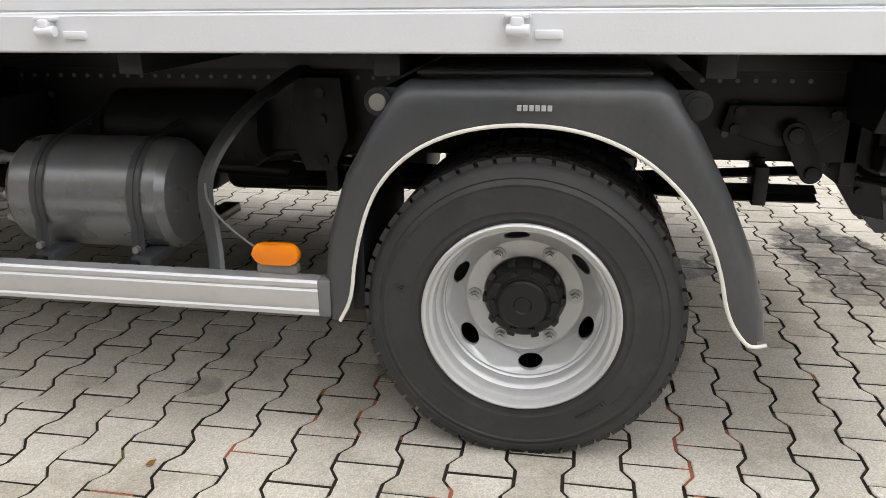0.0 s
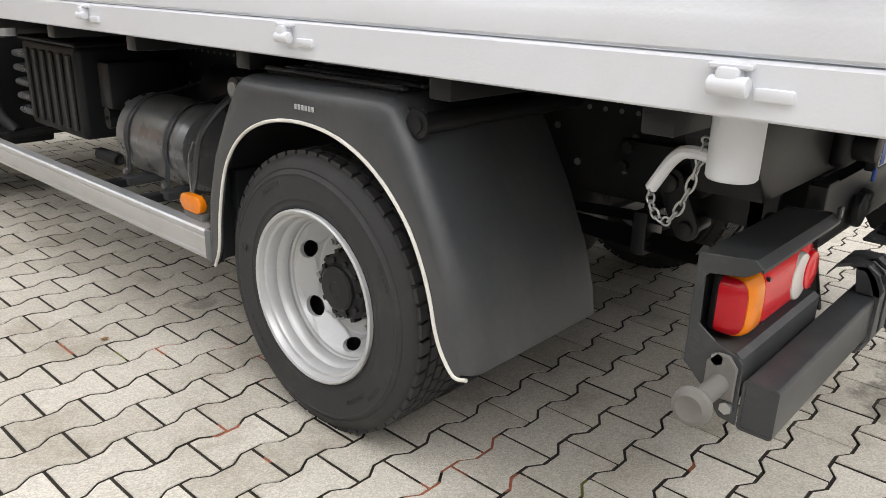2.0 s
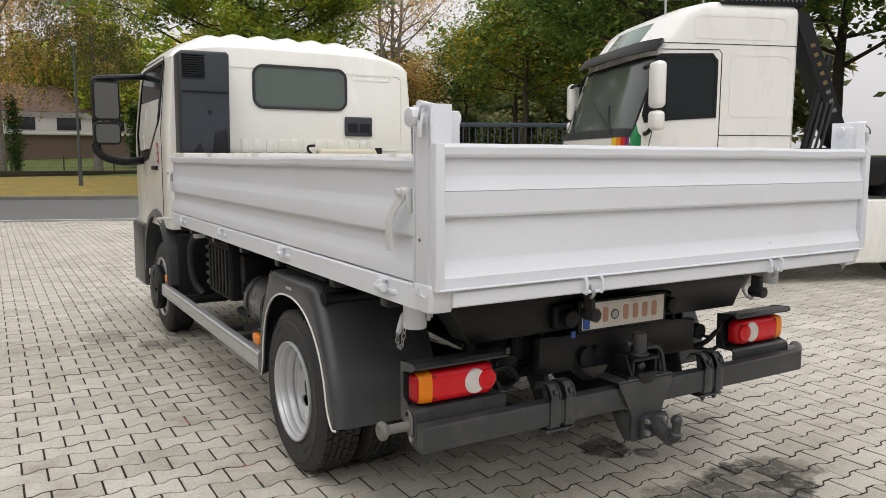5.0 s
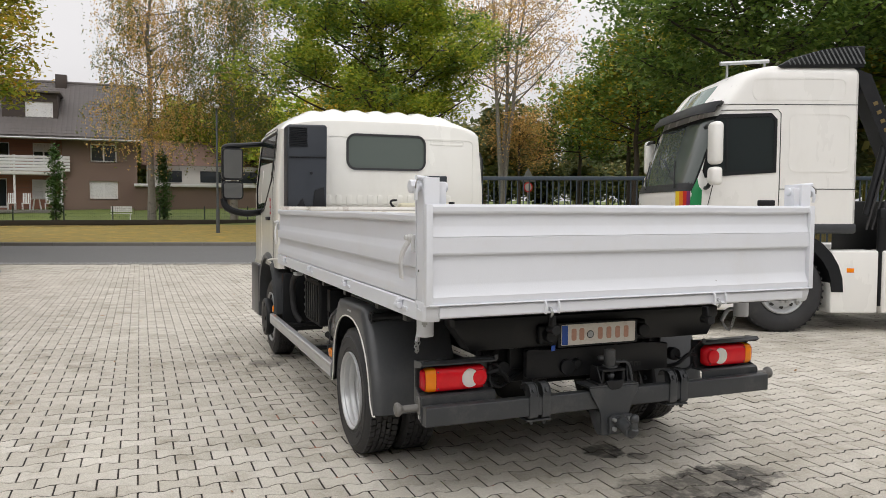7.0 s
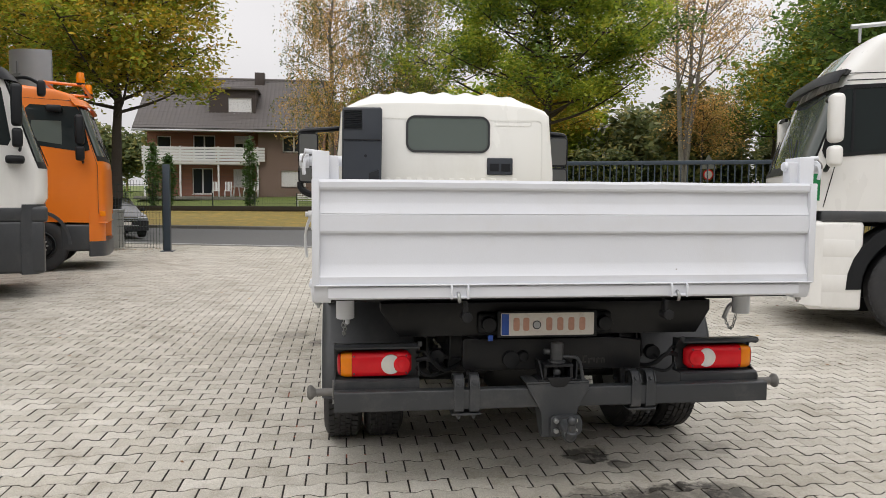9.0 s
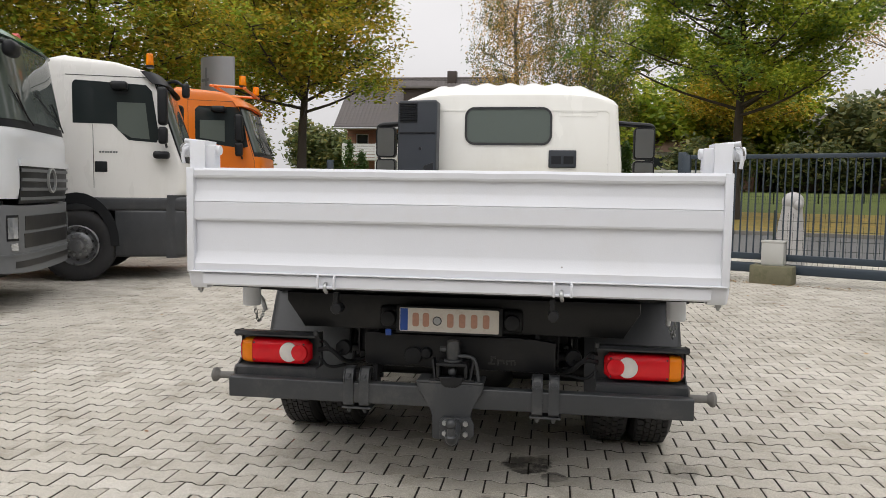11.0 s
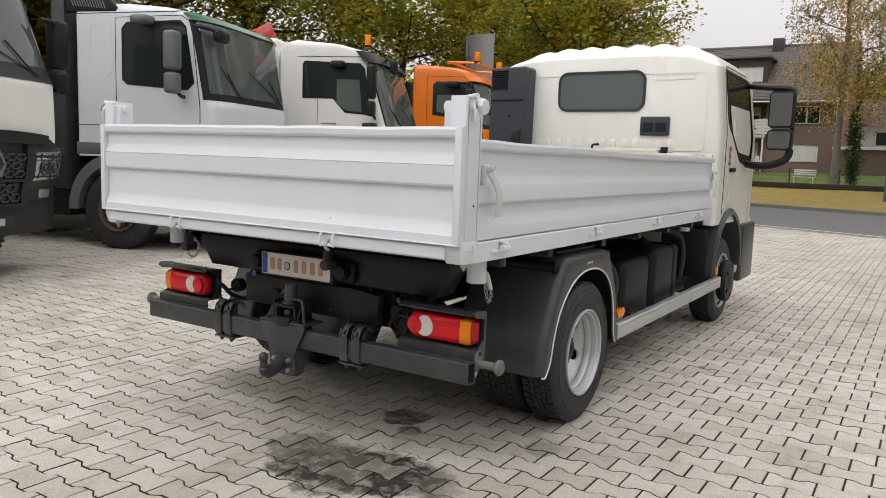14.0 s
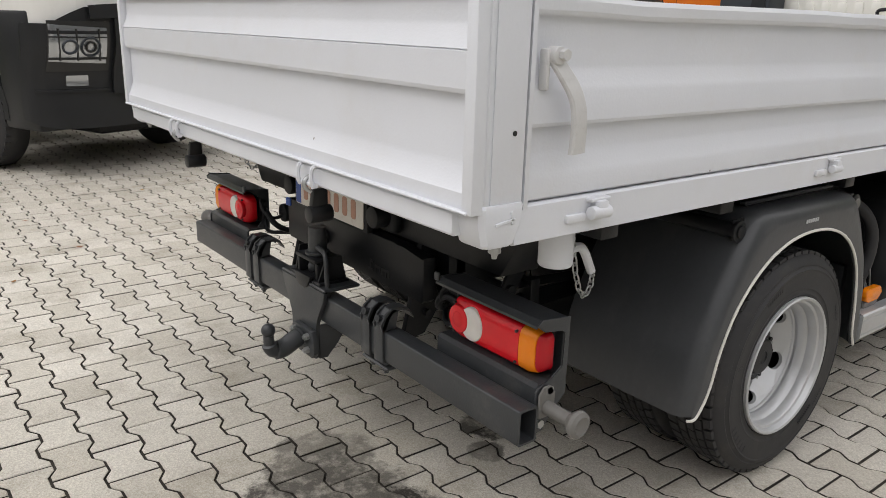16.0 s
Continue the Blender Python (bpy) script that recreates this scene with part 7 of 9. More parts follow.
def orange_lorry():
    L = thing("lorry", (-14.35, -6.35, 0), "orange municipal lorry with beacons on the roof", "lorry", "parked lorries", 13)
    LEN[0] = 0.86
    h = 1.25
    lorry_cab(L, [(-2.35, 1.05), (-0.02, 1.0), (0.02, 1.4), (0.0, 2.2), (-0.05, 2.38), (-0.42, 3.40), (-0.62, 3.66), (-1.1, 3.78), (-2.25, 3.84), (-2.35, 3.74)], h, LORRY_ORANGE, "orange-painted cab")
    screen(L, h, -0.03, 2.40, -0.40, 3.36)
    for s in (-1, 1):
        bm = B()
        flank_panel(bm, [(-1.72, 2.62), (-0.52, 2.48), (-0.36, 2.52), (-0.50, 3.20), (-0.62, 3.40), (-1.62, 3.42), (-1.72, 3.34)], h, s)
        lpart("door_window", bm, DARKGLASS, L, "dark door window")
        # paler patch on the dark pane for the light that comes through the cab
        bm = B()
        flank_panel(bm, [(-1.60, 2.70), (-0.96, 2.62), (-0.96, 3.1), (-1.60, 3.1)], h, s, 0.004, 0.006)
        lpart("see_through_patch", bm, GLASS, L)
        seam(L, [(-1.90, 1.15), (-1.90, 3.55), (-0.62, 3.52), (-0.20, 2.2), (-0.20, 1.2)], h, s)
        mirrors(L, s, 1.46, -0.55, 2.92, PLASTIC, 0.60, 0.30)
        bm = B()
        box(bm, (s * 1.34, -1.10, 3.34), (0.22, 0.36, 0.14), (0, 0, 0), 0.05, 3)
        lpart("kerb_mirror", bm, PLASTIC, L)
        bm = B()
        wrap(bm, *((0.45, 1.0) if s > 0 else (-1.0, -0.45)), 0.60, 1.30, 0.012, 0.2, 10, 3)
        lpart("corner_panel", bm, LORRY_ORANGE, L)
        bm = B()
        span(bm, s * (h - 0.5), s * (h + 0.006), -1.05, -0.35, 0.42, 0.98, 0.05, 3)
        lpart("step_panel", bm, FENDER, L)
        bm = B()
        span(bm, s * (h - 0.02), s * (h + 0.016), -0.16, -0.04, 1.14, 1.26, 0.01)
        lpart("side_lamp", bm, AMBER, L)
        arch_piece(L, s, h, -1.50, 0.58, 0.62, FENDER)
        lorry_wheel(L, s * h, -1.50, 0.54, CHASSIS, s)
        lorry_wheel(L, s * h, -5.2, 0.54, CHASSIS, s)
        beacon(L, s * 0.95, -0.55, 3.92, 0.10, 0.22)
    bm = B()
    wrap(bm, -1, 1, 0.30, 0.62, 0.03, 0.3, 20, 3)
    lpart("bumper", bm, FENDER, L, "black bumper")
    bm = B()
    tube(bm, [(-1.05, -0.5, 3.86), (1.05, -0.5, 3.86)], 0.035, 8)
    tube(bm, [(-1.05, -1.3, 3.90), (1.05, -1.3, 3.90)], 0.035, 8)
    for x in (-1.0, 1.0):
        tube(bm, [(x, -0.45, 3.87), (x, -1.4, 3.91)], 0.03, 8)
    lpart("roof_rack", bm, LORRY_ORANGE, L, "orange roof bar for the beacons")
    bm = B()
    wrap(bm, -0.9, 0.9, 3.42, 3.56, 0.12, 0.05, 16, 2)
    lpart("sun_visor", bm, LORRY_ORANGE, L)
    chassis_and_body(L, 1.25, -2.4, -7.5, LORRY_ORANGE, 1.1, 2.6, 0.3)


def dark_nosed_lorry():
    L = thing("lorry", (-1.64, -5.90, 0), "white lorry with a dark grey front and black grille", "lorry", "parked lorries", 21)
    LEN[0] = 1.0
    h = 1.25
    lorry_cab(L, [(-2.35, 1.0), (-0.12, 1.0), (-0.02, 1.3), (0.0, 1.74), (-0.02, 2.32), (-0.10, 2.42), (-0.50, 3.50), (-0.75, 3.72), (-2.25, 3.80), (-2.35, 3.7)], h, LORRY_WHITE, "white-painted cab")
    screen(L, h, -0.07, 2.42, -0.47, 3.46)
    across = lambda x: math.copysign(math.asin(min(1.0, abs(x) / h) ** (1 / 0.52)) / (math.pi / 2), x)
    bm = B()
    wrap(bm, -1, 1, lambda u: 0.50 + 0.10 * abs(u) ** 3, lambda u: 1.66 if abs(u) < 0.30 else max(1.50, 1.66 - 0.5 * (abs(u) - 0.30)), 0.05, 0.3, 40, 8)
    nose = lpart("front_panel", bm, NOSE_BLACK, L, "dark grey plastic front", 50)
    # brow that folds over the grille, and the frame round both grilles
    bm = B()
    wrap(bm, across(-0.80), across(0.80), lambda u: 1.58 - 0.10 * abs(u), lambda u: 1.72 - 0.16 * abs(u), 0.10, 0.06, 20, 3)
    lpart("grille_brow", bm, NOSE_BLACK, nose)
    for x0, x1 in ((-0.56, -0.46), (0.46, 0.56)):
        bm = B()
        wrap(bm, across(x0), across(x1), 0.84, 1.56, 0.095, 0.05, 4, 6)
        lpart("grille_frame", bm, NOSE_BLACK, nose)
    for z0, z1, rows in ((1.17, 1.46, 3), (0.88, 1.11, 2)):
        bm = B()
        wrap(bm, across(-0.46), across(0.46), z0, z1, 0.062, 0.02, 16, 2)
        g = lpart("grille", bm, PLATE_DARK, nose, "black grille with a honeycomb of bars")
        hgt = (z1 - z0) / rows
        for r in range(rows):
            for k in range(6):
                c = -0.38 + 0.152 * k + (0.076 if r % 2 else 0.0)
                if c > 0.42:
                    continue
                z = z0 + hgt * (r + 0.5)
                pts = [(c - 0.070, z), (c - 0.042, z + hgt * 0.36), (c + 0.042, z + hgt * 0.36), (c + 0.070, z), (c + 0.042, z - hgt * 0.36), (c - 0.042, z - hgt * 0.36), (c - 0.070, z)]
                bm = B()
                tube(bm, [front_point(across(max(-0.455, min(0.455, x))), zz, 0.078) for x, zz in pts], 0.013, 5, caps=False)
                lpart("grille_bar", bm, FENDER, g)
        bm = B()
        wrap(bm, across(-0.48), across(0.48), z0 - 0.045, z0 - 0.008, 0.098, 0.05, 16, 1)
        lpart("grille_sill", bm, NOSE_BLACK, g)
    bm = B()
    frame_ring(bm, [(0.0, 1.49), (-0.085, 1.335), (0.0, 1.18), (0.085, 1.335)], [(0.0, 1.42), (-0.050, 1.335), (0.0, 1.25), (0.050, 1.335)], "y", 0.09, 0.135)
    lpart("badge", bm, LORRY_GREY, nose, "plain diamond badge")
    for s in (-1, 1):
        lo, hi = sorted((across(s * 0.64), across(s * 1.14)))
        bm = B()
        wrap(bm, lo - 0.02, hi + 0.02, 1.06, 1.53, 0.060, 0.02, 10, 3)
        hs = lpart("headlamp_surround", bm, PLATE_DARK, nose)
        bm = B()
        wrap(bm, lo, hi, lambda u: 1.12 + 0.06 * abs(u), lambda u: 1.46 + 0.06 * abs(u), 0.070, 0.02, 10, 3)
        lpart("headlamp", bm, HEADLAMP, hs, "clear headlamp")
        for x, r, mat in ((0.80, 0.085, GREYPL), (0.80, 0.045, PLATE_DARK), (0.98, 0.060, GREYPL)):
            bm = B()
            ring_ = [(r * math.cos(t), r * math.sin(t)) for t in (2 * math.pi * i / 20 for i in range(21))]
            tube(bm, [front_point(across(s * (x + a)), 1.29 + b, 0.080) for a, b in ring_], 0.011, 6, caps=False)
            lpart("reflector_ring", bm, mat, hs)
        for z, thick in ((1.17, 0.022), (1.375, 0.012), (1.41, 0.030)):
            bm = B()
            wrap(bm, lo, hi, z, z + thick, 0.076, 0.01, 10, 1)
            lpart("lamp_rib", bm, NOSE_BLACK, hs)
        for x in (0.70, 0.905, 1.05):
            bm = B()
            tube(bm, [front_point(across(s * x), 1.16, 0.078), front_point(across(s * (x + 0.02)), 1.46, 0.078)], 0.010, 5)
            lpart("lamp_post", bm, PLATE_DARK, hs)
        bm = B()
        span(bm, s * (h - 0.35), s * (h + 0.012), -0.86, -0.26, 0.48, 1.62, 0.04, 2)
        lpart("step_panel", bm, NOSE_BLACK, L, "black step panel beside the wheel")
        bm = B()
        span(bm, s * (h - 0.30), s * (h + 0.010), -2.30, -0.84, 1.22, 1.60, 0.03, 2)
        lpart("lower_trim", bm, NOSE_BLACK, L, "black lower flank of the cab")
        lo, hi = sorted((across(s * 0.80), across(s * 1.00)))
        bm = B()
        wrap(bm, lo, hi, 0.92, 1.02, 0.062, 0.02, 6, 2)
        lpart("daytime_lamp", bm, HEADLAMP, nose)
        lo, hi = sorted((across(s * 0.60), across(s * 1.22)))
        bm = B()
        wrap(bm, lo, hi, 0.86, 0.885, 0.070, 0.03, 10, 1)
        lpart("bumper_fold", bm, NOSE_BLACK, nose)
        bm = B()
        flank_panel(bm, [(-1.75, 2.40), (-0.45, 2.25), (-0.55, 3.30), (-1.65, 3.40)], h, s)
        lpart("door_window", bm, DARKGLASS, L, "dark door window")
        mirrors(L, s, 1.48, -0.30, 2.85, PLASTIC, 0.62, 0.28)
        arch_piece(L, s, h, -1.45, 0.58, 0.62, NOSE_BLACK)
        lorry_wheel(L, s * h, -1.45, 0.54, CHASSIS, s)
        lorry_wheel(L, s * h, -5.0, 0.54, CHASSIS, s)
    bm = B()
    prism(bm, rrect(-0.24, 0.24, 0.62, 0.74, 0.01), "y", 0.070, 0.080)
    plate = lpart("plate_holder", bm, PLATE_DARK, nose)
    bm = B()
    span(bm, -0.09, 0.09, 0.080, 0.084, 0.64, 0.72)
    lpart("small_label", bm, STICKER, plate)
    chassis_and_body(L, 1.25, -2.4, -7.5, LORRY_WHITE, 1.1, 3.3, 0.3)


silver_lorry()
white_lorry()
orange_lorry()
dark_nosed_lorry()


def sleeper_lorry():
    """Faces -y."""
    L = thing("lorry", (-5.98, 4.66, 0), "white high-roof sleeper lorry with a rainbow stripe and black crane", "lorry", "parked lorries", 159)
    LEN[0] = 1.0
    h = 1.25
    lorry_cab(L, [(-2.38, 1.48), (-0.06, 1.48), (0.0, 1.60), (0.0, 1.92), (-0.05, 2.0), (-0.33, 2.80), (-0.40, 3.02), (-0.47, 3.14), (-0.72, 3.46), (-0.84, 3.55), (-1.05, 3.60), (-2.30, 3.62), (-2.38, 3.54)], h, LORRY_WHITE, "white-painted high-roof cab", 0.26)
    screen(L, h, -0.03, 2.02, -0.22, 2.88, 0.78)
    bm = B()
    skin(bm, [[(x, -0.455 - 0.17 * abs(x) ** 3, 3.16), (x * 0.96, -0.66 - 0.17 * abs(x) ** 3, 3.43), (x * 0.96, -0.69 - 0.17 * abs(x) ** 3, 3.42), (x, -0.485 - 0.17 * abs(x) ** 3, 3.14)] for x in (-1.10, -0.9, -0.6, -0.3, 0, 0.3, 0.6, 0.9, 1.10)])
    lpart("roof_window", bm, glassy("green_roof_glass", (0.10, 0.17, 0.14), 0.04), L, "tinted window in the high roof")
    bm = B()
    wrap(bm, -0.72, 0.72, 2.97, 3.07, 0.17, 0.03, 22, 3)
    wrap(bm, -0.74, 0.74, 3.065, 3.12, 0.155, 0.155, 22, 2)
    lpart("sun_visor", bm, PLASTIC, L, "deep black sun visor", 50)
    for s in (-1, 1):
        glass = [(-1.22, 2.21), (-0.70, 2.18), (-0.34, 2.14), (-0.31, 2.20), (-0.44, 2.84), (-0.50, 2.90), (-1.16, 2.92), (-1.22, 2.86)]
        rim_ = [(-1.26, 2.17), (-0.70, 2.135), (-0.30, 2.095), (-0.265, 2.19), (-0.40, 2.86), (-0.48, 2.945), (-1.18, 2.965), (-1.26, 2.88)]
        bm = B()
        flank_panel(bm, glass, h, s)
        w = lpart("door_window", bm, DARKGLASS, L, "dark door window")
        bm = B()
        frame_ring(bm, rim_, glass, "x", s * (h - 0.002), s * (h + 0.012))
        lpart("window_frame", bm, PLASTIC, w)
        bm = B()
        span(bm, s * (h - 0.02), s * (h + 0.010), -0.60, -0.57, 2.19, 2.89)
        lpart("window_post", bm, PLASTIC, w)
        seam(L, [(-1.30, 1.52), (-1.31, 2.0), (-1.31, 2.96), (-1.27, 3.01), (-0.50, 3.00)], h, s)
        seam(L, [(-2.36, 3.08), (-0.50, 3.08)], h, s, "roof_seam")
        seam(L, [(-2.36, 1.95), (-1.31, 1.95)], h, s, "panel_seam")
        seam(L, [(-0.42, 2.05), (-0.30, 1.52)], h, s, "wing_seam")
        bm = B()
        frame_ring(bm, rrect(-2.27, -1.43, 2.18, 2.97, 0.10), rrect(-2.245, -1.455, 2.205, 2.945, 0.09), "x", s * h - 0.004, s * h + 0.006)
        frame_ring(bm, rrect(-2.20, -0.92, 3.14, 3.44, 0.09), rrect(-2.175, -0.945, 3.165, 3.415, 0.08), "x", s * h - 0.004, s * h + 0.006)
        lpart("panel_pressing", bm, LORRY_WHITE, L)
        m = mirrors(L, s, 1.50, -0.34, 2.54, LORRY_WHITE, 0.56, 0.24, 0.155)
        bm = B()
        span(bm, s * (h - 0.02), s * (h + 0.014), -1.26, -1.02, 1.72, 1.80, 0.02)
        lpart("door_handle", bm, PLASTIC, L)
        bm = B()
        span(bm, s * (h - 0.5), s * (h + 0.006), -2.38, -0.28, 1.35, 1.49, 0.03)
        lpart("lower_trim", bm, FENDER, L, "black lower trim")
        bm = B()
        span(bm, s * (h - 0.5), s * (h + 0.004), -0.76, -0.16, 0.30, 1.36, 0.05, 3)
        st = lpart("step_panel", bm, LORRY_WHITE, L, "white step panel")
        for z in (0.50, 0.92):
            bm = B()
            span(bm, s * (h - 0.05), s * (h + 0.008), -0.68, -0.26, z, z + 0.24, 0.03)
            lpart("step_recess", bm, LORRY_WHITE, st)
        arch_piece(L, s, h, -1.40, 0.58, 0.66, PLASTIC, 0.16)
        lorry_wheel(L, s * h, -1.40, 0.565, SILVER, s)
        lorry_wheel(L, s * h, -4.4, 0.565, SILVER, s)
        for y0, y1 in ((-2.70, -2.05), (-4.0, -2.76)):
            bm = B()
            span(bm, s * (h - 0.35), s * (h + 0.01), y0, y1, 0.26, 1.12, 0.03, 3)
            lpart("side_fairing", bm, LORRY_WHITE, L, "white side fairing")
        bm = B()
        span(bm, s * (h - 0.01), s * (h + 0.018), -2.36, -2.26, 0.82, 0.88, 0.006)
        lpart("side_marker", bm, AMBER, L)
        bm = B()
        cyl(bm, (s * (h - 0.08), -2.78, 0.36), (s * (h - 0.08), -2.78, 1.62), 0.060, seg=16)
        box(bm, (s * (h - 0.08), -2.78, 1.62), (0.12, 0.12, 0.14), (0, 0, 0), 0.02)
        lpart("stabiliser_leg", bm, CHASSIS, L, "black stabiliser leg of the crane")
        # slatted roof deflector, swept up towards the rear
        bm = B()
        prism(bm, [(-2.42, 3.58), (-1.30, 3.57), (-1.27, 3.60), (-1.45, 3.70), (-1.85, 3.81), (-2.20, 3.86), (-2.42, 3.86)], "x", s * 1.20 - 0.06, s * 1.20 + 0.06, 0.02)
        d = lpart("air_deflector", bm, PLASTIC, L, "dark slatted roof deflector")
        for k in range(17):
            bm = B()
            y = -2.36 + 0.060 * k
            top = 3.86 - max(0.0, y + 2.20) ** 1.6 * 0.28
            box(bm, (s * 1.263, y, (top + 3.60) / 2), (0.014, 0.020, max(0.05, (top - 3.60) * 0.95)), (-30, 0, 0), 0.004, 1)
            lpart("slat", bm, LORRY_GREY, d)
    for k, m in enumerate(STRIPES):
        bm = B()
        if k < 4:
            wrap(bm, -0.80 + 0.11 * k, -0.69 + 0.11 * k, 1.60, 1.92, 0.004, 0.02, 3, 3)
        else:
            wrap(bm, -1.0, -0.80, lambda u: 1.60, lambda u: 2.02 + (u + 0.9) * 0.9, 0.004, 0.02, 4, 3)
        lpart("paint_stripe", bm, m, L, "stripe of rainbow paint")
    bm = B()
    wrap(bm, -1, 1, 0.35, 1.30, 0.03, 0.3, 20, 4)
    lpart("bumper", bm, LORRY_WHITE, L, "white bumper")
    bm = B()
    wrap(bm, -0.7, 0.7, 1.32, 1.60, 0.02, 0.06, 14, 2)
    lpart("grille", bm, PLASTIC, L, "black grille")
    for x in (-0.85,):
        bm = B()
        for y in (-0.72, -1.24):
            tube(bm, [(x, y, 3.50), (x, y, 3.70)], 0.018, 8)
        tube(bm, [(x, -0.62, 3.69), (x, -1.30, 3.73)], 0.028, 8)
        lpart("roof_rail", bm, GALV, L, "bright roof rail")
    bm = B()
    skin(bm, [[(x, y + a, z + b) for x, a, b in ((-1.12, 0.13, 0.05), (-0.82, 0.13, 0.05), (-0.82, -0.13, -0.05), (-1.12, -0.13, -0.05))] for y, z in ((-2.46, 3.56), (-2.80, 2.80), (-3.22, 1.80))])
    crane = lpart("loading_crane", bm, CHASSIS, L, "black folding loading crane")
    bm = B()
    box(bm, (-0.9, -3.40, 1.5), (0.6, 0.9, 0.4), (0, 0, 0), 0.04)
    box(bm, (-0.4, -3.10, 1.4), (1.5, 0.45, 0.8), (0, 0, 0), 0.05)
    lpart("crane_base", bm, CHASSIS, crane)
    bm = B()
    cyl(bm, (-1.06, -2.62, 1.6), (-1.06, -2.95, 3.0), 0.055, seg=12)
    lpart("lifting_cylinder", bm, CHASSIS, crane)
    for k in range(3):
        bm = B()
        tube(bm, bend([(-1.10, -2.60 - 0.08 * k, 1.4), (-1.16, -2.70 - 0.08 * k, 1.9), (-1.12, -2.84 - 0.08 * k, 2.4)]), 0.018, 8)
        lpart("hydraulic_hose", bm, RUBBER, crane)
    for k in range(8):
        bm = B()
        box(bm, (-1.123, -2.66 - 0.052 * k, 3.12 - 0.118 * k), (0.006, 0.062, 0.050), (-24, 0, 0))
        lpart("lettering_bar", bm, LORRY_GREY if k > 4 else FADED_GOLD, crane)
    chassis_and_body(L, 1.25, -2.4, -7.3, CHASSIS, 1.15, 1.35, 1.4)


sleeper_lorry()
LEN[0] = 1.0

# ---- sliding gate, posts and fences ----
GATE = mk("gate_blue_grey_steel", (0.030, 0.045, 0.062), 0.42, var=0.12, scale=4, bump=0.0003, bscale=120)
CONCRETE = mk("mossy_concrete", (0.17, 0.16, 0.10), 0.9, var=0.25, scale=6, bump=0.003, bscale=60, dirt=(0.06, 0.07, 0.025), dirt_amount=0.7, dscale=4)
BOXGREY = mk("pale_grey_enamel", (0.50, 0.50, 0.48), 0.4, var=0.05, scale=4)
WIRE = mk("dark_green_wire", (0.018, 0.030, 0.022), 0.5, var=0.1)

gate = thing("sliding_gate", (-11.95, 3.02, 0), "blue-grey steel sliding gate standing open with upright bars", "gate", rz=-27)
GL = 9.5
bm = B()
span(bm, -0.05, 0.05, 0.0, 0.16, 0.18, 2.36, 0.01)
lpart("gate_post", bm, GATE, gate, "thick end post of the gate")
bm = B()
span(bm, -0.04, 0.04, 0.16, GL, 2.27, 2.35, 0.01)
lpart("top_rail", bm, GATE, gate, "square top rail")
bm = B()
span(bm, -0.05, 0.05, 0.10, GL, 0.40, 0.52, 0.012)
span(bm, -0.06, 0.06, 0.0, GL, 0.16, 0.34, 0.03, 3)
lpart("bottom_rail", bm, GATE, gate, "deep bottom rail")
bm = B()
span(bm, -0.03, 0.03, GL - 0.1, GL, 0.4, 2.3, 0.01)
lpart("gate_post", bm, GATE, gate)
nbar = int((GL - 0.3) / 0.125)
bm = B()
span(bm, -0.012, 0.012, -0.0125, 0.0125, 0.52, 2.27)
bar0 = lpart("gate_bar", bm, GATE, gate)
for k in range(nbar):
    if k == 0:
        bar0.matrix_basis = pose(0, 0.26, 0)
        continue
    o = new("gate_bar", bar0.data)
    o.parent, o.matrix_basis = gate, pose(0, 0.26 + 0.125 * k, 0)
bm = B()
tube(bm, [(0.10, -0.14, 0.02), (0.07, 0.02, 0.55)], 0.022, 8)
span(bm, 0.04, 0.10, -0.02, 0.06, 0.52, 0.58, 0.01)
span(bm, 0.04, 0.16, -0.2, -0.06, 0.0, 0.02, 0.004)
lpart("gate_stay", bm, GALV, gate, "slanting galvanised stay")

portal = thing("gate_portal", (-12.15, 3.06, 0), "tall blue-grey guide post beside the gate", "post", rz=-27)
bm = B()
span(bm, -0.07, 0.07, -0.08, 0.08, 0.0, 2.42, 0.012)
lpart("post", bm, GATE, portal)
bm = B()
span(bm, -0.12, 0.12, -0.14, 0.14, 0.0, 0.02, 0.004)
lpart("foot_plate", bm, GATE, portal)

drive = thing("gate_drive", (-10.95, 4.52, 0), "pale grey gate motor box on a mossy concrete block", "gate motor", rz=-27)
bm = B()
span(bm, -0.22, 0.22, -0.36, 0.36, -0.02, 0.33, 0.02)
lpart("plinth", bm, CONCRETE, drive, "mossy concrete block")
bm = B()
span(bm, -0.13, 0.13, -0.19, 0.19, 0.33, 0.76, 0.02)
lpart("motor_box", bm, BOXGREY, drive, "pale enamelled box")
bm = B()
span(bm, -0.14, 0.14, -0.20, 0.20, 0.74, 0.78, 0.012)
lpart("cover", bm, BOXGREY, drive)

lpost = thing("gate_post", (-18.6, -6.08, 0), "square blue-grey gate post on a foot plate", "post")
bm = B()
span(bm, -0.09, 0.09, -0.09, 0.09, 0.0, 2.45, 0.012)
lpart("post", bm, GATE, lpost)
bm = B()
span(bm, -0.16, 0.16, -0.18, 0.18, 0.0, 0.02, 0.004)
lpart("foot_plate", bm, GATE, lpost)


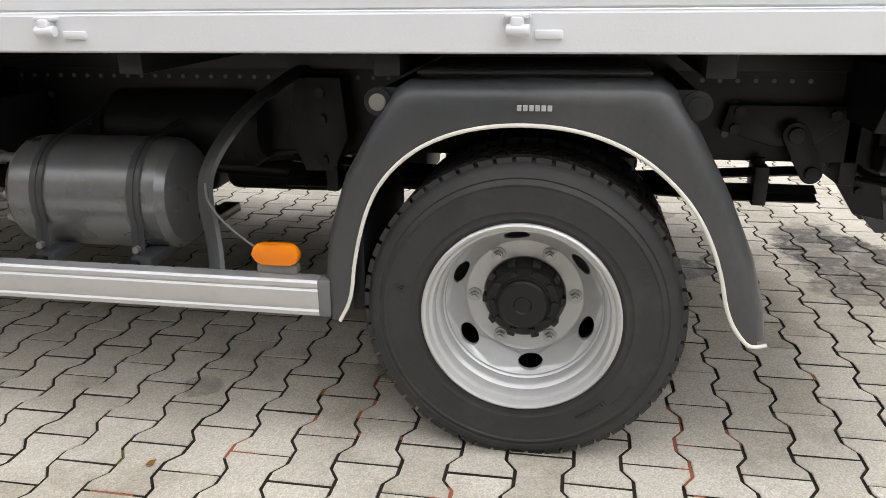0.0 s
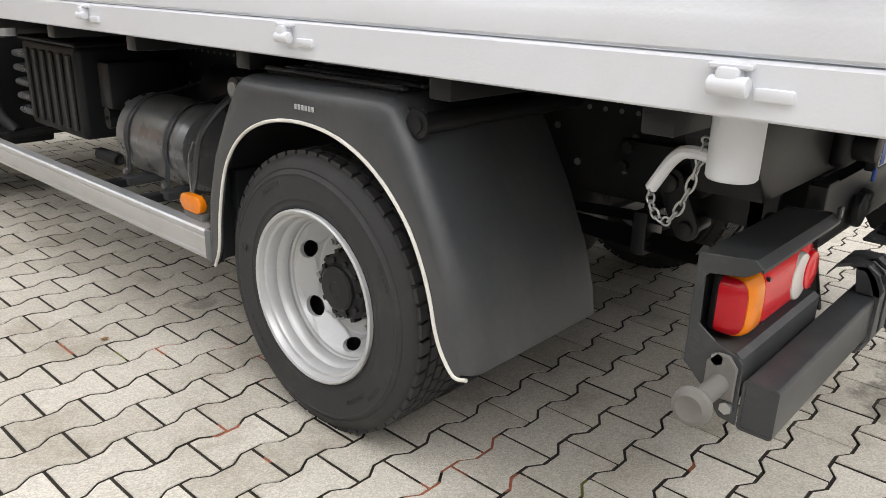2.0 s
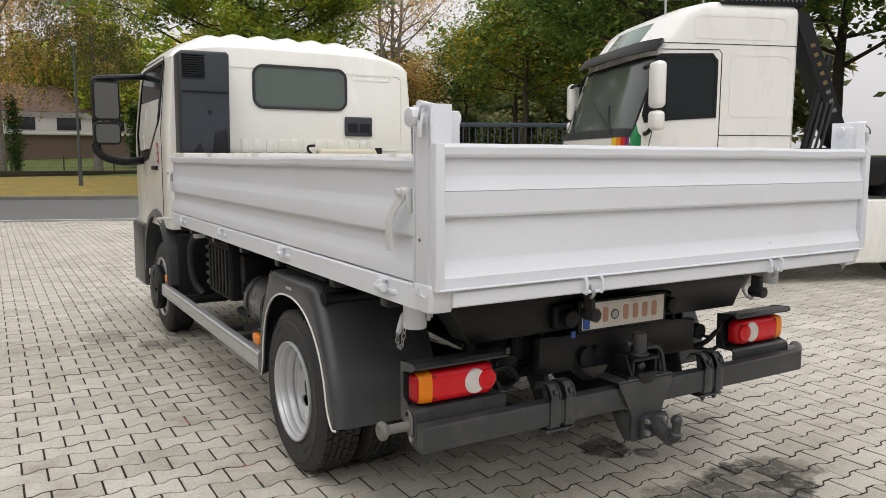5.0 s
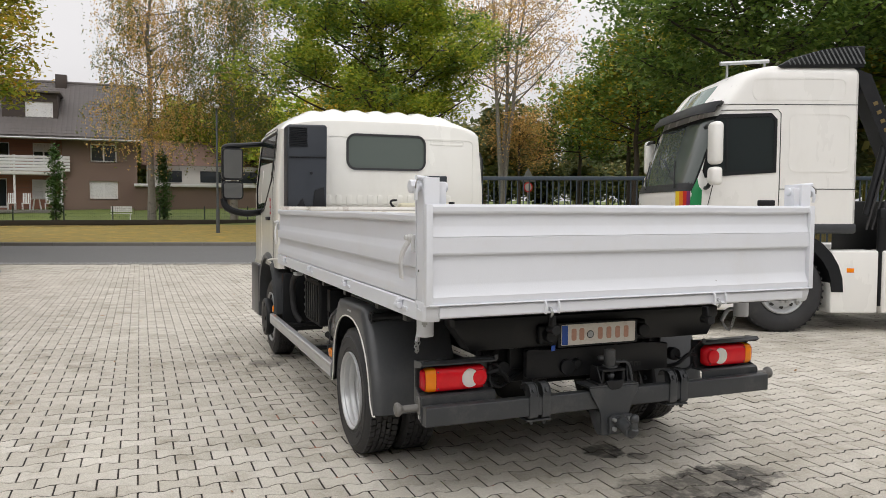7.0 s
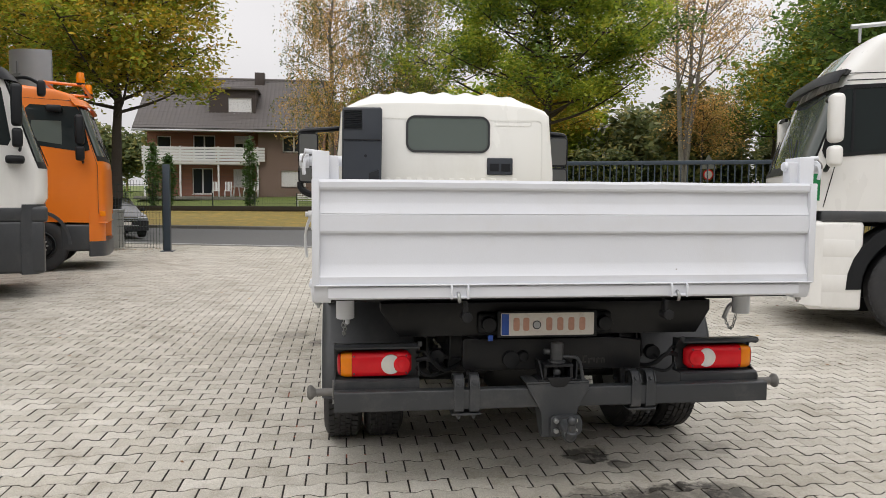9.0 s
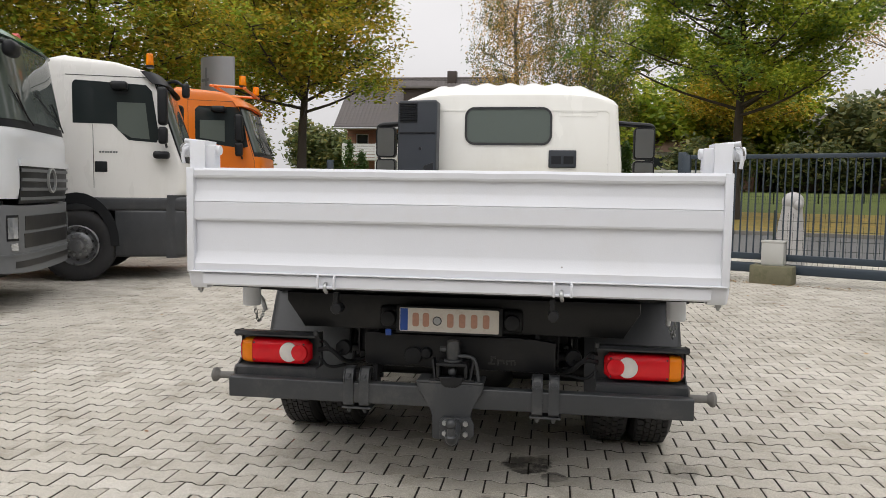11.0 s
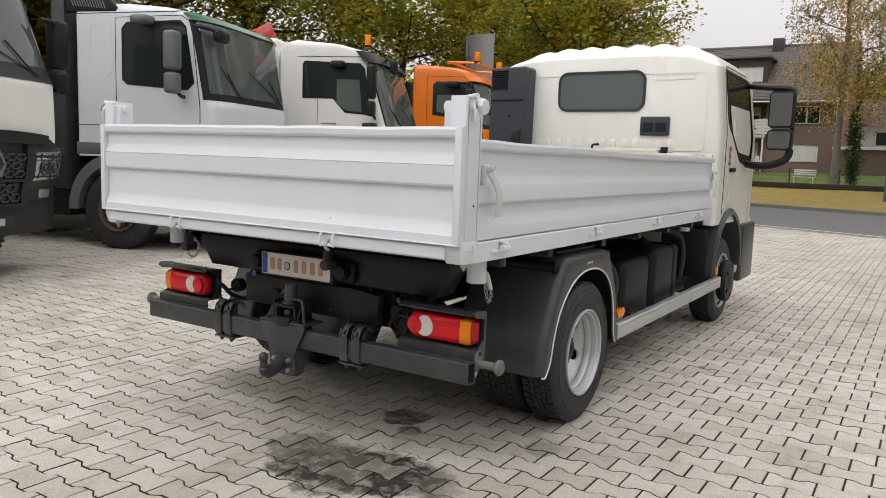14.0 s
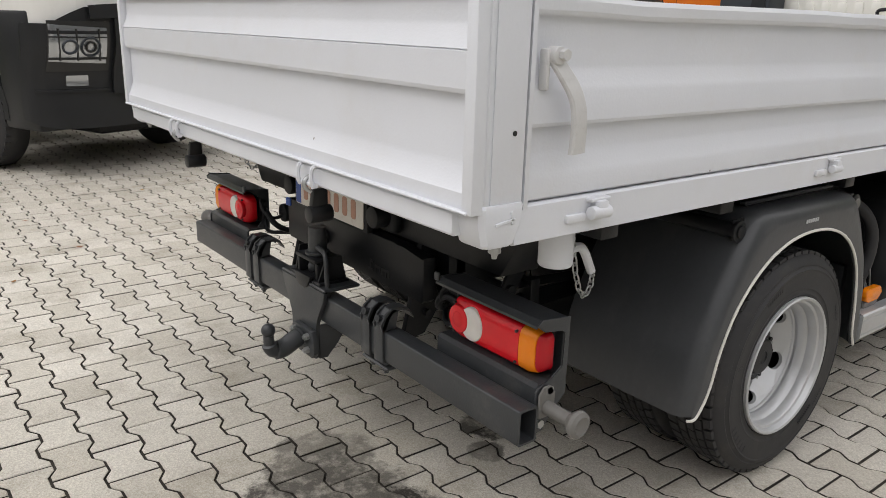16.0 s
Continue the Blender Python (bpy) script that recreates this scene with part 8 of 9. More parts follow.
def mesh_fence(at, rz, length, height, label):
    """Welded-wire panels between slim posts."""
    f = thing("mesh_fence", at, label, "fence", rz=rz)
    bm = B()
    span(bm, -0.03, 0.03, -0.03, 0.03, 0, height + 0.05, 0.004, 1)
    first = lpart("post", bm, WIRE, f)
    n = int(length / 2.5)
    for k in range(1, n + 1):
        o = new("post", first.data)
        o.parent, o.matrix_basis = f, pose(0, 2.5 * k, 0)
    bm = B()
    for k in range(int(length / 0.10)):
        y = 0.05 + 0.10 * k
        bmesh.ops.create_cube(bm, size=1, matrix=pose(0, y, height / 2 + 0.03) @ Matrix.Diagonal((0.006, 0.006, height - 0.06, 1)))
    for k in range(int(height / 0.2)):
        bmesh.ops.create_cube(bm, size=1, matrix=pose(0.005, length / 2, 0.08 + 0.2 * k) @ Matrix.Diagonal((0.007, length, 0.008, 1)))
    tagged(lpart("wire_panel", bm, WIRE, f), "dark green welded wire", kind="stuff")
    return f


mesh_fence((-18.75, -6.2, 0), 160, 9, 2.0, "dark green welded wire fence beside the gate post")
mesh_fence((-13.4, 5.2, -0.02), -20, 22, 1.25, "dark wire fence of upright rods behind the gate")
mesh_fence((-43.6, -34, bank(-43.6, -5)), 0, 60, 1.05, "low wire fence between verge and gardens")

# statue behind the gate: one plain shape
bm = B()
for a, b, r, q in (((0, 0, 0), (0, 0, 0.35), 0.36, 0.34), ((0, 0, 0.3), (0.02, 0, 1.0), 0.34, 0.27), ((0.02, 0, 0.95), (0.05, 0, 1.45), 0.27, 0.20)):
    cyl(bm, a, b, r, q, seg=18)
ball(bm, (0.05, 0.0, 1.45), 0.24, 18, (1, 1, 0.95))
ball(bm, (0.22, 0.0, 1.38), 0.13, 14)
for s in (-1, 1):
    cyl(bm, (0.20, s * 0.15, 0.0), (0.16, s * 0.13, 0.9), 0.10, 0.085, seg=12)
    ball(bm, (-0.08, s * 0.26, 0.28), 0.22, 14, (1.2, 0.7, 1))
statue = part("statue", bm, mk("pale_veined_marble", (0.44, 0.43, 0.42), 0.5, var=0.2, scale=5, dirt=(0.22, 0.21, 0.21), dirt_amount=0.8, dscale=5), None, "", 60)
statue.matrix_basis = pose(-15.2, 6.05, 0.0, 0, 0, 20)
tagged(statue, "pale veined stone statue standing behind the gate", "statue")

# pylon sign, car and crate by the fence
sign = thing("pylon_sign", (-18.35, -9.6, 0), "curved grey metal pylon sign with a plain mark", "sign", rz=-35)
bm = B()
skin(bm, [[(0.35 - 0.5 * u ** 2, 0.80 * u, z) for z in (0.0, 5.42)] + [(0.30 - 0.5 * u ** 2, 0.80 * u, z) for z in (5.42, 0.0)] for u in (-1, -0.75, -0.5, -0.25, 0, 0.25, 0.5, 0.75, 1)])
lpart("sign_panel", bm, mk("brushed_grey_panel", (0.30, 0.31, 0.32), 0.4, metal=0.5, var=0.08, scale=3), sign)
bm = B()
span(bm, 0.352, 0.362, -0.12, 0.28, 4.70, 4.78)
span(bm, 0.352, 0.362, 0.10, 0.16, 4.55, 5.10)
lpart("sign_mark", bm, LORRY_GREY, sign)


def parked_car():
    C = thing("car", (-24.6, -8.9, 0), "black estate car parked beyond the fence", "car", rz=-62)
    bm = B()
    half = lambda z: 0.90 if z < 0.8 else 0.90 - 0.28 * (z - 0.8) / 0.65
    prof = [(-4.3, 0.35), (-4.4, 0.75), (-4.3, 0.95), (-3.7, 1.42), (-2.0, 1.47), (-1.25, 0.98), (-0.25, 0.82), (0.0, 0.62), (-0.02, 0.28), (-0.4, 0.22), (-4.1, 0.22)]
    rings = []
    for u in (-1, -0.96, -0.7, 0, 0.7, 0.96, 1):
        rings.append([(u * half(z), y - 0.22 * abs(u) ** 3 * (1 if y > -1 else -0.3), z) for y, z in prof])
    skin(bm, rings)
    lpart("body", bm, mk("black_car_paint", (0.012, 0.013, 0.015), 0.18, var=0.1, coat=0.8), C, "glossy black body", 30)
    bm = B()
    skin(bm, [[(x, -1.30 - 0.05 * x * x, 1.0), (x * 0.78, -1.98 - 0.05 * x * x, 1.45), (x * 0.78, -2.02, 1.46), (x, -1.33, 1.0)] for x in (-0.78, 0, 0.78)])
    lpart("windscreen", bm, DARKGLASS, C)
    for s in (-1, 1):
        for y in (-0.85, -3.5):
            bm = B()
            lathe(bm, [(0.0, 0.0), (0.20, 0.0), (0.22, 0.02), (0.32, 0.0), (0.33, 0.2), (0.0, 0.2)], (0, 0, 0), "x", 28, -s)
            w = lpart("wheel", bm, RUBBER, C)
            w.matrix_basis = pose(s * 0.90, y, 0.33)
        bm = B()
        box(bm, (s * 0.66, -0.12, 0.70), (0.36, 0.18, 0.12), (0, 0, s * -20), 0.03)
        lpart("headlamp", bm, HEADLAMP, C)
        bm = B()
        box(bm, (s * 1.0, -1.5, 1.02), (0.20, 0.10, 0.14), (0, 0, 0), 0.03)
        lpart("mirror", bm, PLASTIC, C)
    bm = B()
    for z in (0.66, 0.72, 0.46):
        span(bm, -0.5, 0.5, -0.03, 0.012, z, z + 0.02)
    lpart("grille", bm, GALV, C, "bright grille bars")
    bm = B()
    span(bm, -0.26, 0.26, 0.0, 0.02, 0.50, 0.61)
    lpart("number_plate", bm, PLATE_WHITE, C)


parked_car()
crate = thing("storage_box", (-19.4, -8.05, 0), "silver chequer-plate storage box by the fence", "box", rz=-20)
bm = B()
span(bm, -0.35, 0.35, -0.45, 0.45, 0.05, 1.10, 0.02)
lpart("body", bm, GALV, crate)
bm = B()
span(bm, -0.37, 0.37, -0.47, 0.47, 1.10, 1.16, 0.015)
lpart("lid", bm, GALV, crate)

lamp = thing("street_lamp", (-36.4, 1.1, bank(-36.4, 1.1) - 0.02), "grey street lamp post with a pale lantern", "street lamp")
bm = B()
cyl(bm, (0, 0, 0), (0, 0, 1.2), 0.09, seg=14)
cyl(bm, (0, 0, 1.2), (0, 0, 6.3), 0.06, 0.045, seg=14)
lpart("pole", bm, mk("lamp_post_grey", (0.10, 0.11, 0.12), 0.5, metal=0.3), lamp)
bm = B()
box(bm, (0.12, 0, 6.36), (0.55, 0.22, 0.14), (0, 0, 0), 0.06, 3)
lpart("lantern", bm, BOXGREY, lamp, "pale lantern")

# triangular road sign far along the road
rs = thing("road_sign", (-40.5, 21.0, bank(-40.5, 21.0) - 0.02), "grey-backed triangular road sign on a pole", "road sign")
bm = B()
cyl(bm, (0, 0, 0), (0, 0, 3.0), 0.035, seg=10)
lpart("pole", bm, GALV, rs)
bm = B()
prism(bm, [(-0.55, 2.4), (0.55, 2.4), (0.0, 3.3)], "x", 0.03, 0.05)
lpart("triangle", bm, GALV, rs)
bm = B()
cyl(bm, (0.03, 0, 2.05), (0.05, 0, 2.05), 0.33, seg=24)
lpart("disc", bm, STRIPES[1], rs)
bm = B()
cyl(bm, (0.05, 0, 2.05), (0.056, 0, 2.05), 0.25, seg=24)
lpart("disc_face", bm, BOXGREY, rs)

# ---- houses across the road ----
def brick_material(name, a, b):
    m = bpy.data.materials.new(name)
    n, l, p = nodes_of(m)
    co = n.new("ShaderNodeTexCoord")
    mp = n.new("ShaderNodeMapping")
    mp.inputs["Rotation"].default_value = (radians(90), 0, radians(90))
    br = n.new("ShaderNodeTexBrick")
    br.inputs["Color1"].default_value, br.inputs["Color2"].default_value = (*a, 1), (*b, 1)
    br.inputs["Mortar"].default_value = (0.20, 0.14, 0.115, 1)
    br.inputs["Scale"].default_value = 1.0
    br.inputs["Brick Width"].default_value, br.inputs["Row Height"].default_value, br.inputs["Mortar Size"].default_value = 0.25, 0.075, 0.010
    l.new(co.outputs["Object"], mp.inputs["Vector"])
    l.new(mp.outputs["Vector"], br.inputs["Vector"])
    l.new(br.outputs["Color"], p.inputs["Base Color"])
    p.inputs["Roughness"].default_value = 0.9
    return m


BRICK = brick_material("brown_brick", (0.33, 0.155, 0.105), (0.26, 0.122, 0.085))
TILE = mk("grey_brown_roof_tile", (0.115, 0.103, 0.098), 0.7, var=0.25, scale=2.5, bump=0.004, bscale=20, dirt=(0.13, 0.11, 0.09), dirt_amount=0.5, dscale=1.5)
SHUTTER = mk("white_shutter", (0.72, 0.72, 0.72), 0.5, var=0.04, scale=3)
DARKWOOD = mk("dark_stained_wood", (0.045, 0.032, 0.026), 0.6, var=0.2, scale=5)
PANE = glassy("house_window_glass", (0.03, 0.036, 0.04), 0.04)
WHITEWALL = mk("pale_render_wall", (0.62, 0.61, 0.57), 0.85, var=0.06, scale=2)

HX, HZ = -54.0, bank(-54.0, -9.0) - 0.1
house = thing("house", (HX, -9.0, HZ), "brown brick two-storey house with a grey tiled roof", "house")


def hpart(name, bm, mat, label="", parent=None):
    return lpart(name, bm, mat, parent or house, label)


def yz(y0, y1, z0, z1):
    """Span on the front, from places across and heights above the sea of the yard."""
    return y0 + 9.0, y1 + 9.0, z0 - HZ, z1 - HZ


def front_box(bm, y0, y1, z0, z1, x0, x1, bev=0.0):
    a, b, c, d = yz(y0, y1, z0, z1)
    return span(bm, x0, x1, a, b, c, d, bev)


def wall_with_holes(bm, y0, y1, z0, z1, holes, x0, x1):
    """A wall of blocks round its openings."""
    ys_ = sorted({y0, y1, *[v for h in holes for v in h[:2]]})
    zs_ = sorted({z0, z1, *[v for h in holes for v in h[2:]]})
    for a, b in zip(ys_, ys_[1:]):
        for c, d in zip(zs_, zs_[1:]):
            if not any(h[0] <= a and b <= h[1] and h[2] <= c and d <= h[3] for h in holes):
                front_box(bm, a, b, c, d, x0, x1)
    bmesh.ops.remove_doubles(bm, verts=bm.verts, dist=1e-4)
    return bm


def house_window(y0, y1, z0, z1, x, parts=2, shut=0.0, white=True):
    bm = B()
    a, b, c, d = yz(y0, y1, z0, z1)
    frame_ring(bm, [(a, c), (b, c), (b, d), (a, d)], [(a + 0.07, c + 0.07), (b - 0.07, c + 0.07), (b - 0.07, d - 0.07), (a + 0.07, d - 0.07)], "x", x - 0.06, x)
    for k in range(1, parts):
        u = a + (b - a) * k / parts
        span(bm, x - 0.06, x, u - 0.05, u + 0.05, c + 0.05, d - 0.05)
    w = hpart("window", bm, SHUTTER if white else DARKWOOD, "window with pale frame")
    bm = B()
    span(bm, x - 0.05, x - 0.03, a + 0.06, b - 0.06, c + 0.06, d - 0.06)
    hpart("pane", bm, PANE, "", w)
    if shut:
        n = int(shut * (d - c) / 0.055)
        bm = B()
        for k in range(n):
            span(bm, x - 0.025, x - 0.008, a + 0.05, b - 0.05, d - 0.05 - 0.055 * (k + 1) + 0.004, d - 0.05 - 0.055 * k)
        tagged(hpart("roller_shutter", bm, SHUTTER, "", w), "closed white roller shutter", kind="stuff")
    bm = B()
    span(bm, x - 0.02, x + 0.10, a - 0.05, b + 0.05, c - 0.06, c - 0.01)
    hpart("sill", bm, SHUTTER, "", w)


openings = [(-5.75, -3.95, 2.20, 3.40), (-5.65, -4.0, 4.75, 5.95)]
bm = B()
wall_with_holes(bm, -7.4, -2.7, HZ - 0.6, 6.45, openings, -9.0, 0.0)
hpart("wall", bm, BRICK, "brown brick wall")
recess = [(-14.9, -13.9, 4.6, 5.9), (-12.3, -10.7, 4.1, 6.0), (-9.3, -8.0, 4.3, 6.0), (-12.4, -10.9, 1.62, 3.55), (-9.4, -8.0, 2.2, 3.5)]
bm = B()
wall_with_holes(bm, -15.6, -7.4, HZ - 0.6, 6.45, recess, -9.0, -1.3)
hpart("wall", bm, BRICK, "brown brick wall set back behind the balcony")
house_window(-5.75, -3.95, 2.20, 3.40, -0.10, 2, 1.0)
house_window(-5.65, -4.0, 4.75, 5.95, -0.10, 2)
house_window(-14.9, -13.9, 4.6, 5.9, -1.38, 1)
house_window(-12.3, -10.7, 4.1, 6.0, -1.38, 2)
house_window(-9.3, -8.0, 4.3, 6.0, -1.38, 2, 0.35)
house_window(-12.4, -10.9, 1.62, 3.55, -1.38, 2)
house_window(-9.4, -8.0, 2.2, 3.5, -1.38, 2, 1.0)
# balcony
bm = B()
front_box(bm, -15.6, -7.3, 3.78, 3.98, -1.3, 0.35, 0.01)
balc = hpart("balcony_floor", bm, WHITEWALL)
for k in range(5):
    bm = B()
    front_box(bm, -15.6, -6.9, 4.02 + 0.21 * k, 4.20 + 0.21 * k, 0.30, 0.34, 0.004)
    hpart("balcony_board", bm, SHUTTER, "white balcony boards", balc)
for y in (-15.5, -13.0, -10.3, -7.5):
    bm = B()
    front_box(bm, y, y + 0.12, HZ, 5.1, 0.18, 0.30)
    hpart("balcony_post", bm, SHUTTER, "", balc)
bm = B()
front_box(bm, -15.9, -7.4, HZ - 0.1, HZ + 0.12, -1.3, 1.6, 0.02)
hpart("terrace", bm, KERB)
# roof: two slopes with rows of tiles
def slope_row(bm, y0, y1, k, n, x0, z0, x1, z1):
    a, b = k / n, (k + 1.25) / n
    lift = 0.06
    for (u, v) in ((a, b),):
        xa, za, xb, zb = x0 + (x1 - x0) * u, z0 + (z1 - z0) * u + lift, x0 + (x1 - x0) * min(1, v), z0 + (z1 - z0) * min(1, v) + 0.015
        m = int((y1 - y0) / 0.30)
        for i in range(m):
            ya, yb = y0 + (y1 - y0) * i / m, y0 + (y1 - y0) * (i + 1) / m
            ym = (ya + yb) / 2
            vs = [bm.verts.new(p) for p in ((xa, ya, za), (xa, ym, za + 0.035), (xa, yb, za), (xb, yb, zb), (xb, ym, zb + 0.035), (xb, ya, zb))]
            bm.faces.new((vs[0], vs[1], vs[4], vs[5]))
            bm.faces.new((vs[1], vs[2], vs[3], vs[4]))


ya, yb, za, zb = yz(-16.1, -2.3, 6.28, 10.60)
bm = B()
for sx in (1, -1):
    prism(bm, [(-4.5, zb), (-4.5 + sx * 5.4, za), (-4.5 + sx * 5.4, za - 0.18), (-4.5, zb - 0.2)], "y", ya, yb)
roof = hpart("roof", bm, TILE, "grey-brown tiled roof")
bm = B()
for k in range(20):
    slope_row(bm, ya, yb, k, 20, 0.9, za, -4.5, zb)
tagged(hpart("roof_tiles", bm, TILE, "rows of grey-brown roof tiles", roof), kind="stuff")
bm = B()
cyl(bm, (-4.5, ya, zb + 0.03), (-4.5, yb, zb + 0.03), 0.13, seg=10)
hpart("ridge", bm, TILE, "", roof)
bm = B()
cyl(bm, (0.98, ya, za - 0.12), (0.98, yb, za - 0.12), 0.07, seg=10)
hpart("gutter", bm, GALV, "", roof)
bm = B()
front_box(bm, -15.6, -2.7, 6.2, 6.5, -8.9, -0.1)
for y in (-15.55, -2.75):
    a = y + 9.0
    prism(bm, [(-9.0, 6.3 - HZ), (0.0, 6.3 - HZ), (-4.5, 10.25 - HZ)], "y", a - 0.1, a + 0.1)
hpart("gable", bm, BRICK)
bm = B()
front_box(bm, -8.05, -7.30, 9.9, 11.15, -4.6, -3.9, 0.02)
hpart("chimney", bm, DARKWOOD, "dark clad chimney", roof)
# dormer
bm = B()
wall_with_holes(bm, -11.0, -7.65, 7.50, 9.35, [(-9.62, -7.95, 7.62, 8.75)], -3.6, -0.75)
hpart("dormer", bm, DARKWOOD, "dark clad dormer", roof)
house_window(-9.62, -7.95, 7.62, 8.75, -0.82, 2, 1.0)
bm = B()
front_box(bm, -11.2, -7.45, 9.33, 9.48, -4.2, -0.45, 0.01)
hpart("dormer_roof", bm, TILE, "", roof)

annex = thing("annex", (HX + 1.5, 2.0, HZ - 0.6), "long low brown brick annex with a pale fascia", "building")
bm = B()
span(bm, -7, 0, -4.9, 9.5, 0, 2.35)
lpart("wall", bm, BRICK, annex, "brown brick wall")
bm = B()
span(bm, -7.2, 0.2, -4.9, 9.7, 2.33, 2.52, 0.01)
lpart("fascia", bm, SHUTTER, annex, "pale fascia")
bm = B()
span(bm, -14, -8, -4.0, 12.0, 0, 4.3)
lpart("upper_wall", bm, WHITEWALL, annex, "pale rendered wall behind")
for k in range(5):
    bm = B()
    span(bm, -8.0, -7.95, -3.0 + 3.0 * k, -1.4 + 3.0 * k, 2.9, 3.8)
    lpart("window", bm, PANE, annex)
bm = B()
prism(bm, [(-15, 4.2), (-7.4, 4.2), (-11, 6.4)], "y", -4.4, 12.4)
lpart("roof", bm, mk("faded_red_roof_tile", (0.14, 0.085, 0.065), 0.8, var=0.2, scale=3), annex, "red tiled roof")

house_b = thing("house", (-66, 24, HZ), "far brick house with a red roof behind trees", "house")
bm = B()
span(bm, -8, 0, -6, 6, -1, 4.2)
lpart("wall", bm, BRICK, house_b)
bm = B()
prism(bm, [(-8.6, 4.1), (0.6, 4.1), (-4, 7.6)], "y", -6.5, 6.5)
lpart("roof", bm, TILE, house_b)

# garden furniture on the terrace
GARDEN_WHITE = mk("white_garden_plastic", (0.74, 0.74, 0.72), 0.45, var=0.04)
chair = thing("garden_chair", (HX + 0.5, -10.4, HZ + 0.12), "white plastic garden chair on the terrace", "chair", "terrace chairs")
bm = B()
span(bm, -0.25, 0.25, -0.25, 0.25, 0.40, 0.45, 0.01)
lpart("seat", bm, GARDEN_WHITE, chair)
bm = B()
for k in range(5):
    box(bm, (-0.27, -0.2 + 0.1 * k, 0.75), (0.03, 0.06, 0.7), (0, -8, 0), 0.004, 1)
lpart("backrest", bm, GARDEN_WHITE, chair)
for x in (-0.22, 0.22):
    for y in (-0.22, 0.22):
        bm = B()
        span(bm, x - 0.02, x + 0.02, y - 0.02, y + 0.02, 0.0, 0.41)
        lpart("leg", bm, GARDEN_WHITE, chair)
        bm = B()
for y in (-9.55, -8.2, -7.6):
    copy_thing(chair, pose(HX + 0.5, y, HZ + 0.12))
table = thing("garden_table", (HX + 0.7, -8.9, HZ + 0.12), "white plastic garden table among the chairs", "table")
bm = B()
cyl(bm, (0, 0, 0.70), (0, 0, 0.73), 0.5, seg=24)
lpart("top", bm, GARDEN_WHITE, table)
for k in range(4):
    bm = B()
    a = radians(45 + 90 * k)
    cyl(bm, (0.35 * math.cos(a), 0.35 * math.sin(a), 0), (0.2 * math.cos(a), 0.2 * math.sin(a), 0.70), 0.025, seg=8)
    lpart("leg", bm, GARDEN_WHITE, table)
bench = thing("garden_bench", (-46.2, -3.6, bank(-46.2, -3.6) - 0.02), "white slatted garden bench on the lawn", "bench")
bm = B()
for k in range(4):
    span(bm, -0.22 + 0.12 * k, -0.13 + 0.12 * k, -0.6, 0.6, 0.42, 0.45)
lpart("seat", bm, GARDEN_WHITE, bench)
bm = B()
for k in range(3):
    span(bm, -0.30, -0.27, -0.6, 0.6, 0.55 + 0.12 * k, 0.63 + 0.12 * k)
lpart("backrest", bm, GARDEN_WHITE, bench)
for y in (-0.5, 0.5):
    bm = B()
    span(bm, -0.28, 0.2, y - 0.03, y + 0.03, 0.0, 0.42)
    lpart("leg", bm, GARDEN_WHITE, bench)
bm = B()
span(bm, -0.10, 0.10, -36, 40, 0, 0.30, 0.02)
hedge = part("garden_edging", bm, mk("old_timber_edging", (0.035, 0.028, 0.02), 0.9, var=0.3, scale=3), None)
hedge.matrix_basis = pose(-43.4, 0, bank(-43.4, 0) - 0.05)
tagged(hedge, "low dark timber edging between verge and lawn", "edging", kind="structure")

# ---- trees ----
def leaf_material(name, stops, trans=0.25):
    m = bpy.data.materials.new(name)
    n, l, p = nodes_of(m)
    geo = n.new("ShaderNodeNewGeometry")
    r = ramp(n, stops)
    l.new(geo.outputs["Random Per Island"], r.inputs["Fac"])
    ns = n.new("ShaderNodeTexNoise")
    ns.inputs["Scale"].default_value, ns.inputs["Detail"].default_value = 0.55, 3.0
    l.new(geo.outputs["Position"], ns.inputs["Vector"])
    vr = ramp(n, [(0.3, (0.62, 0.66, 0.60)), (0.7, (1.25, 1.22, 1.1))])
    l.new(ns.outputs["Fac"], vr.inputs["Fac"])
    mu = n.new("ShaderNodeMix")
    mu.data_type, mu.blend_type = "RGBA", "MULTIPLY"
    mu.inputs["Factor"].default_value = 1.0
    l.new(r.outputs["Color"], mu.inputs[6])
    l.new(vr.outputs["Color"], mu.inputs[7])
    l.new(mu.outputs[2], p.inputs["Base Color"])
    p.inputs["Roughness"].default_value = 0.55
    tr = n.new("ShaderNodeBsdfTranslucent")
    l.new(mu.outputs[2], tr.inputs["Color"])
    mix = n.new("ShaderNodeMixShader")
    mix.inputs["Fac"].default_value = trans
    l.new(p.outputs["BSDF"], mix.inputs[1])
    l.new(tr.outputs["BSDF"], mix.inputs[2])
    l.new(mix.outputs["Shader"], n["Material Output"].inputs["Surface"])
    return m


BARK = mk("grey_brown_bark", (0.060, 0.048, 0.038), 0.9, var=0.35, scale=3, bump=0.02, bscale=18, streak=4)
BIRCH_BARK = mk("birch_bark", (0.20, 0.185, 0.16), 0.8, var=0.2, scale=3, bump=0.005, bscale=20, dirt=(0.03, 0.026, 0.022), dirt_amount=1.0, dscale=5)
GREEN = leaf_material("maple_leaves", [(0.0, (0.17, 0.25, 0.034)), (0.5, (0.35, 0.45, 0.058)), (0.85, (0.50, 0.53, 0.070)), (1.0, (0.66, 0.55, 0.08))], 0.56)
DEEP = leaf_material("oak_leaves", [(0.0, (0.080, 0.155, 0.032)), (0.6, (0.185, 0.290, 0.062)), (1.0, (0.32, 0.41, 0.085))], 0.42)
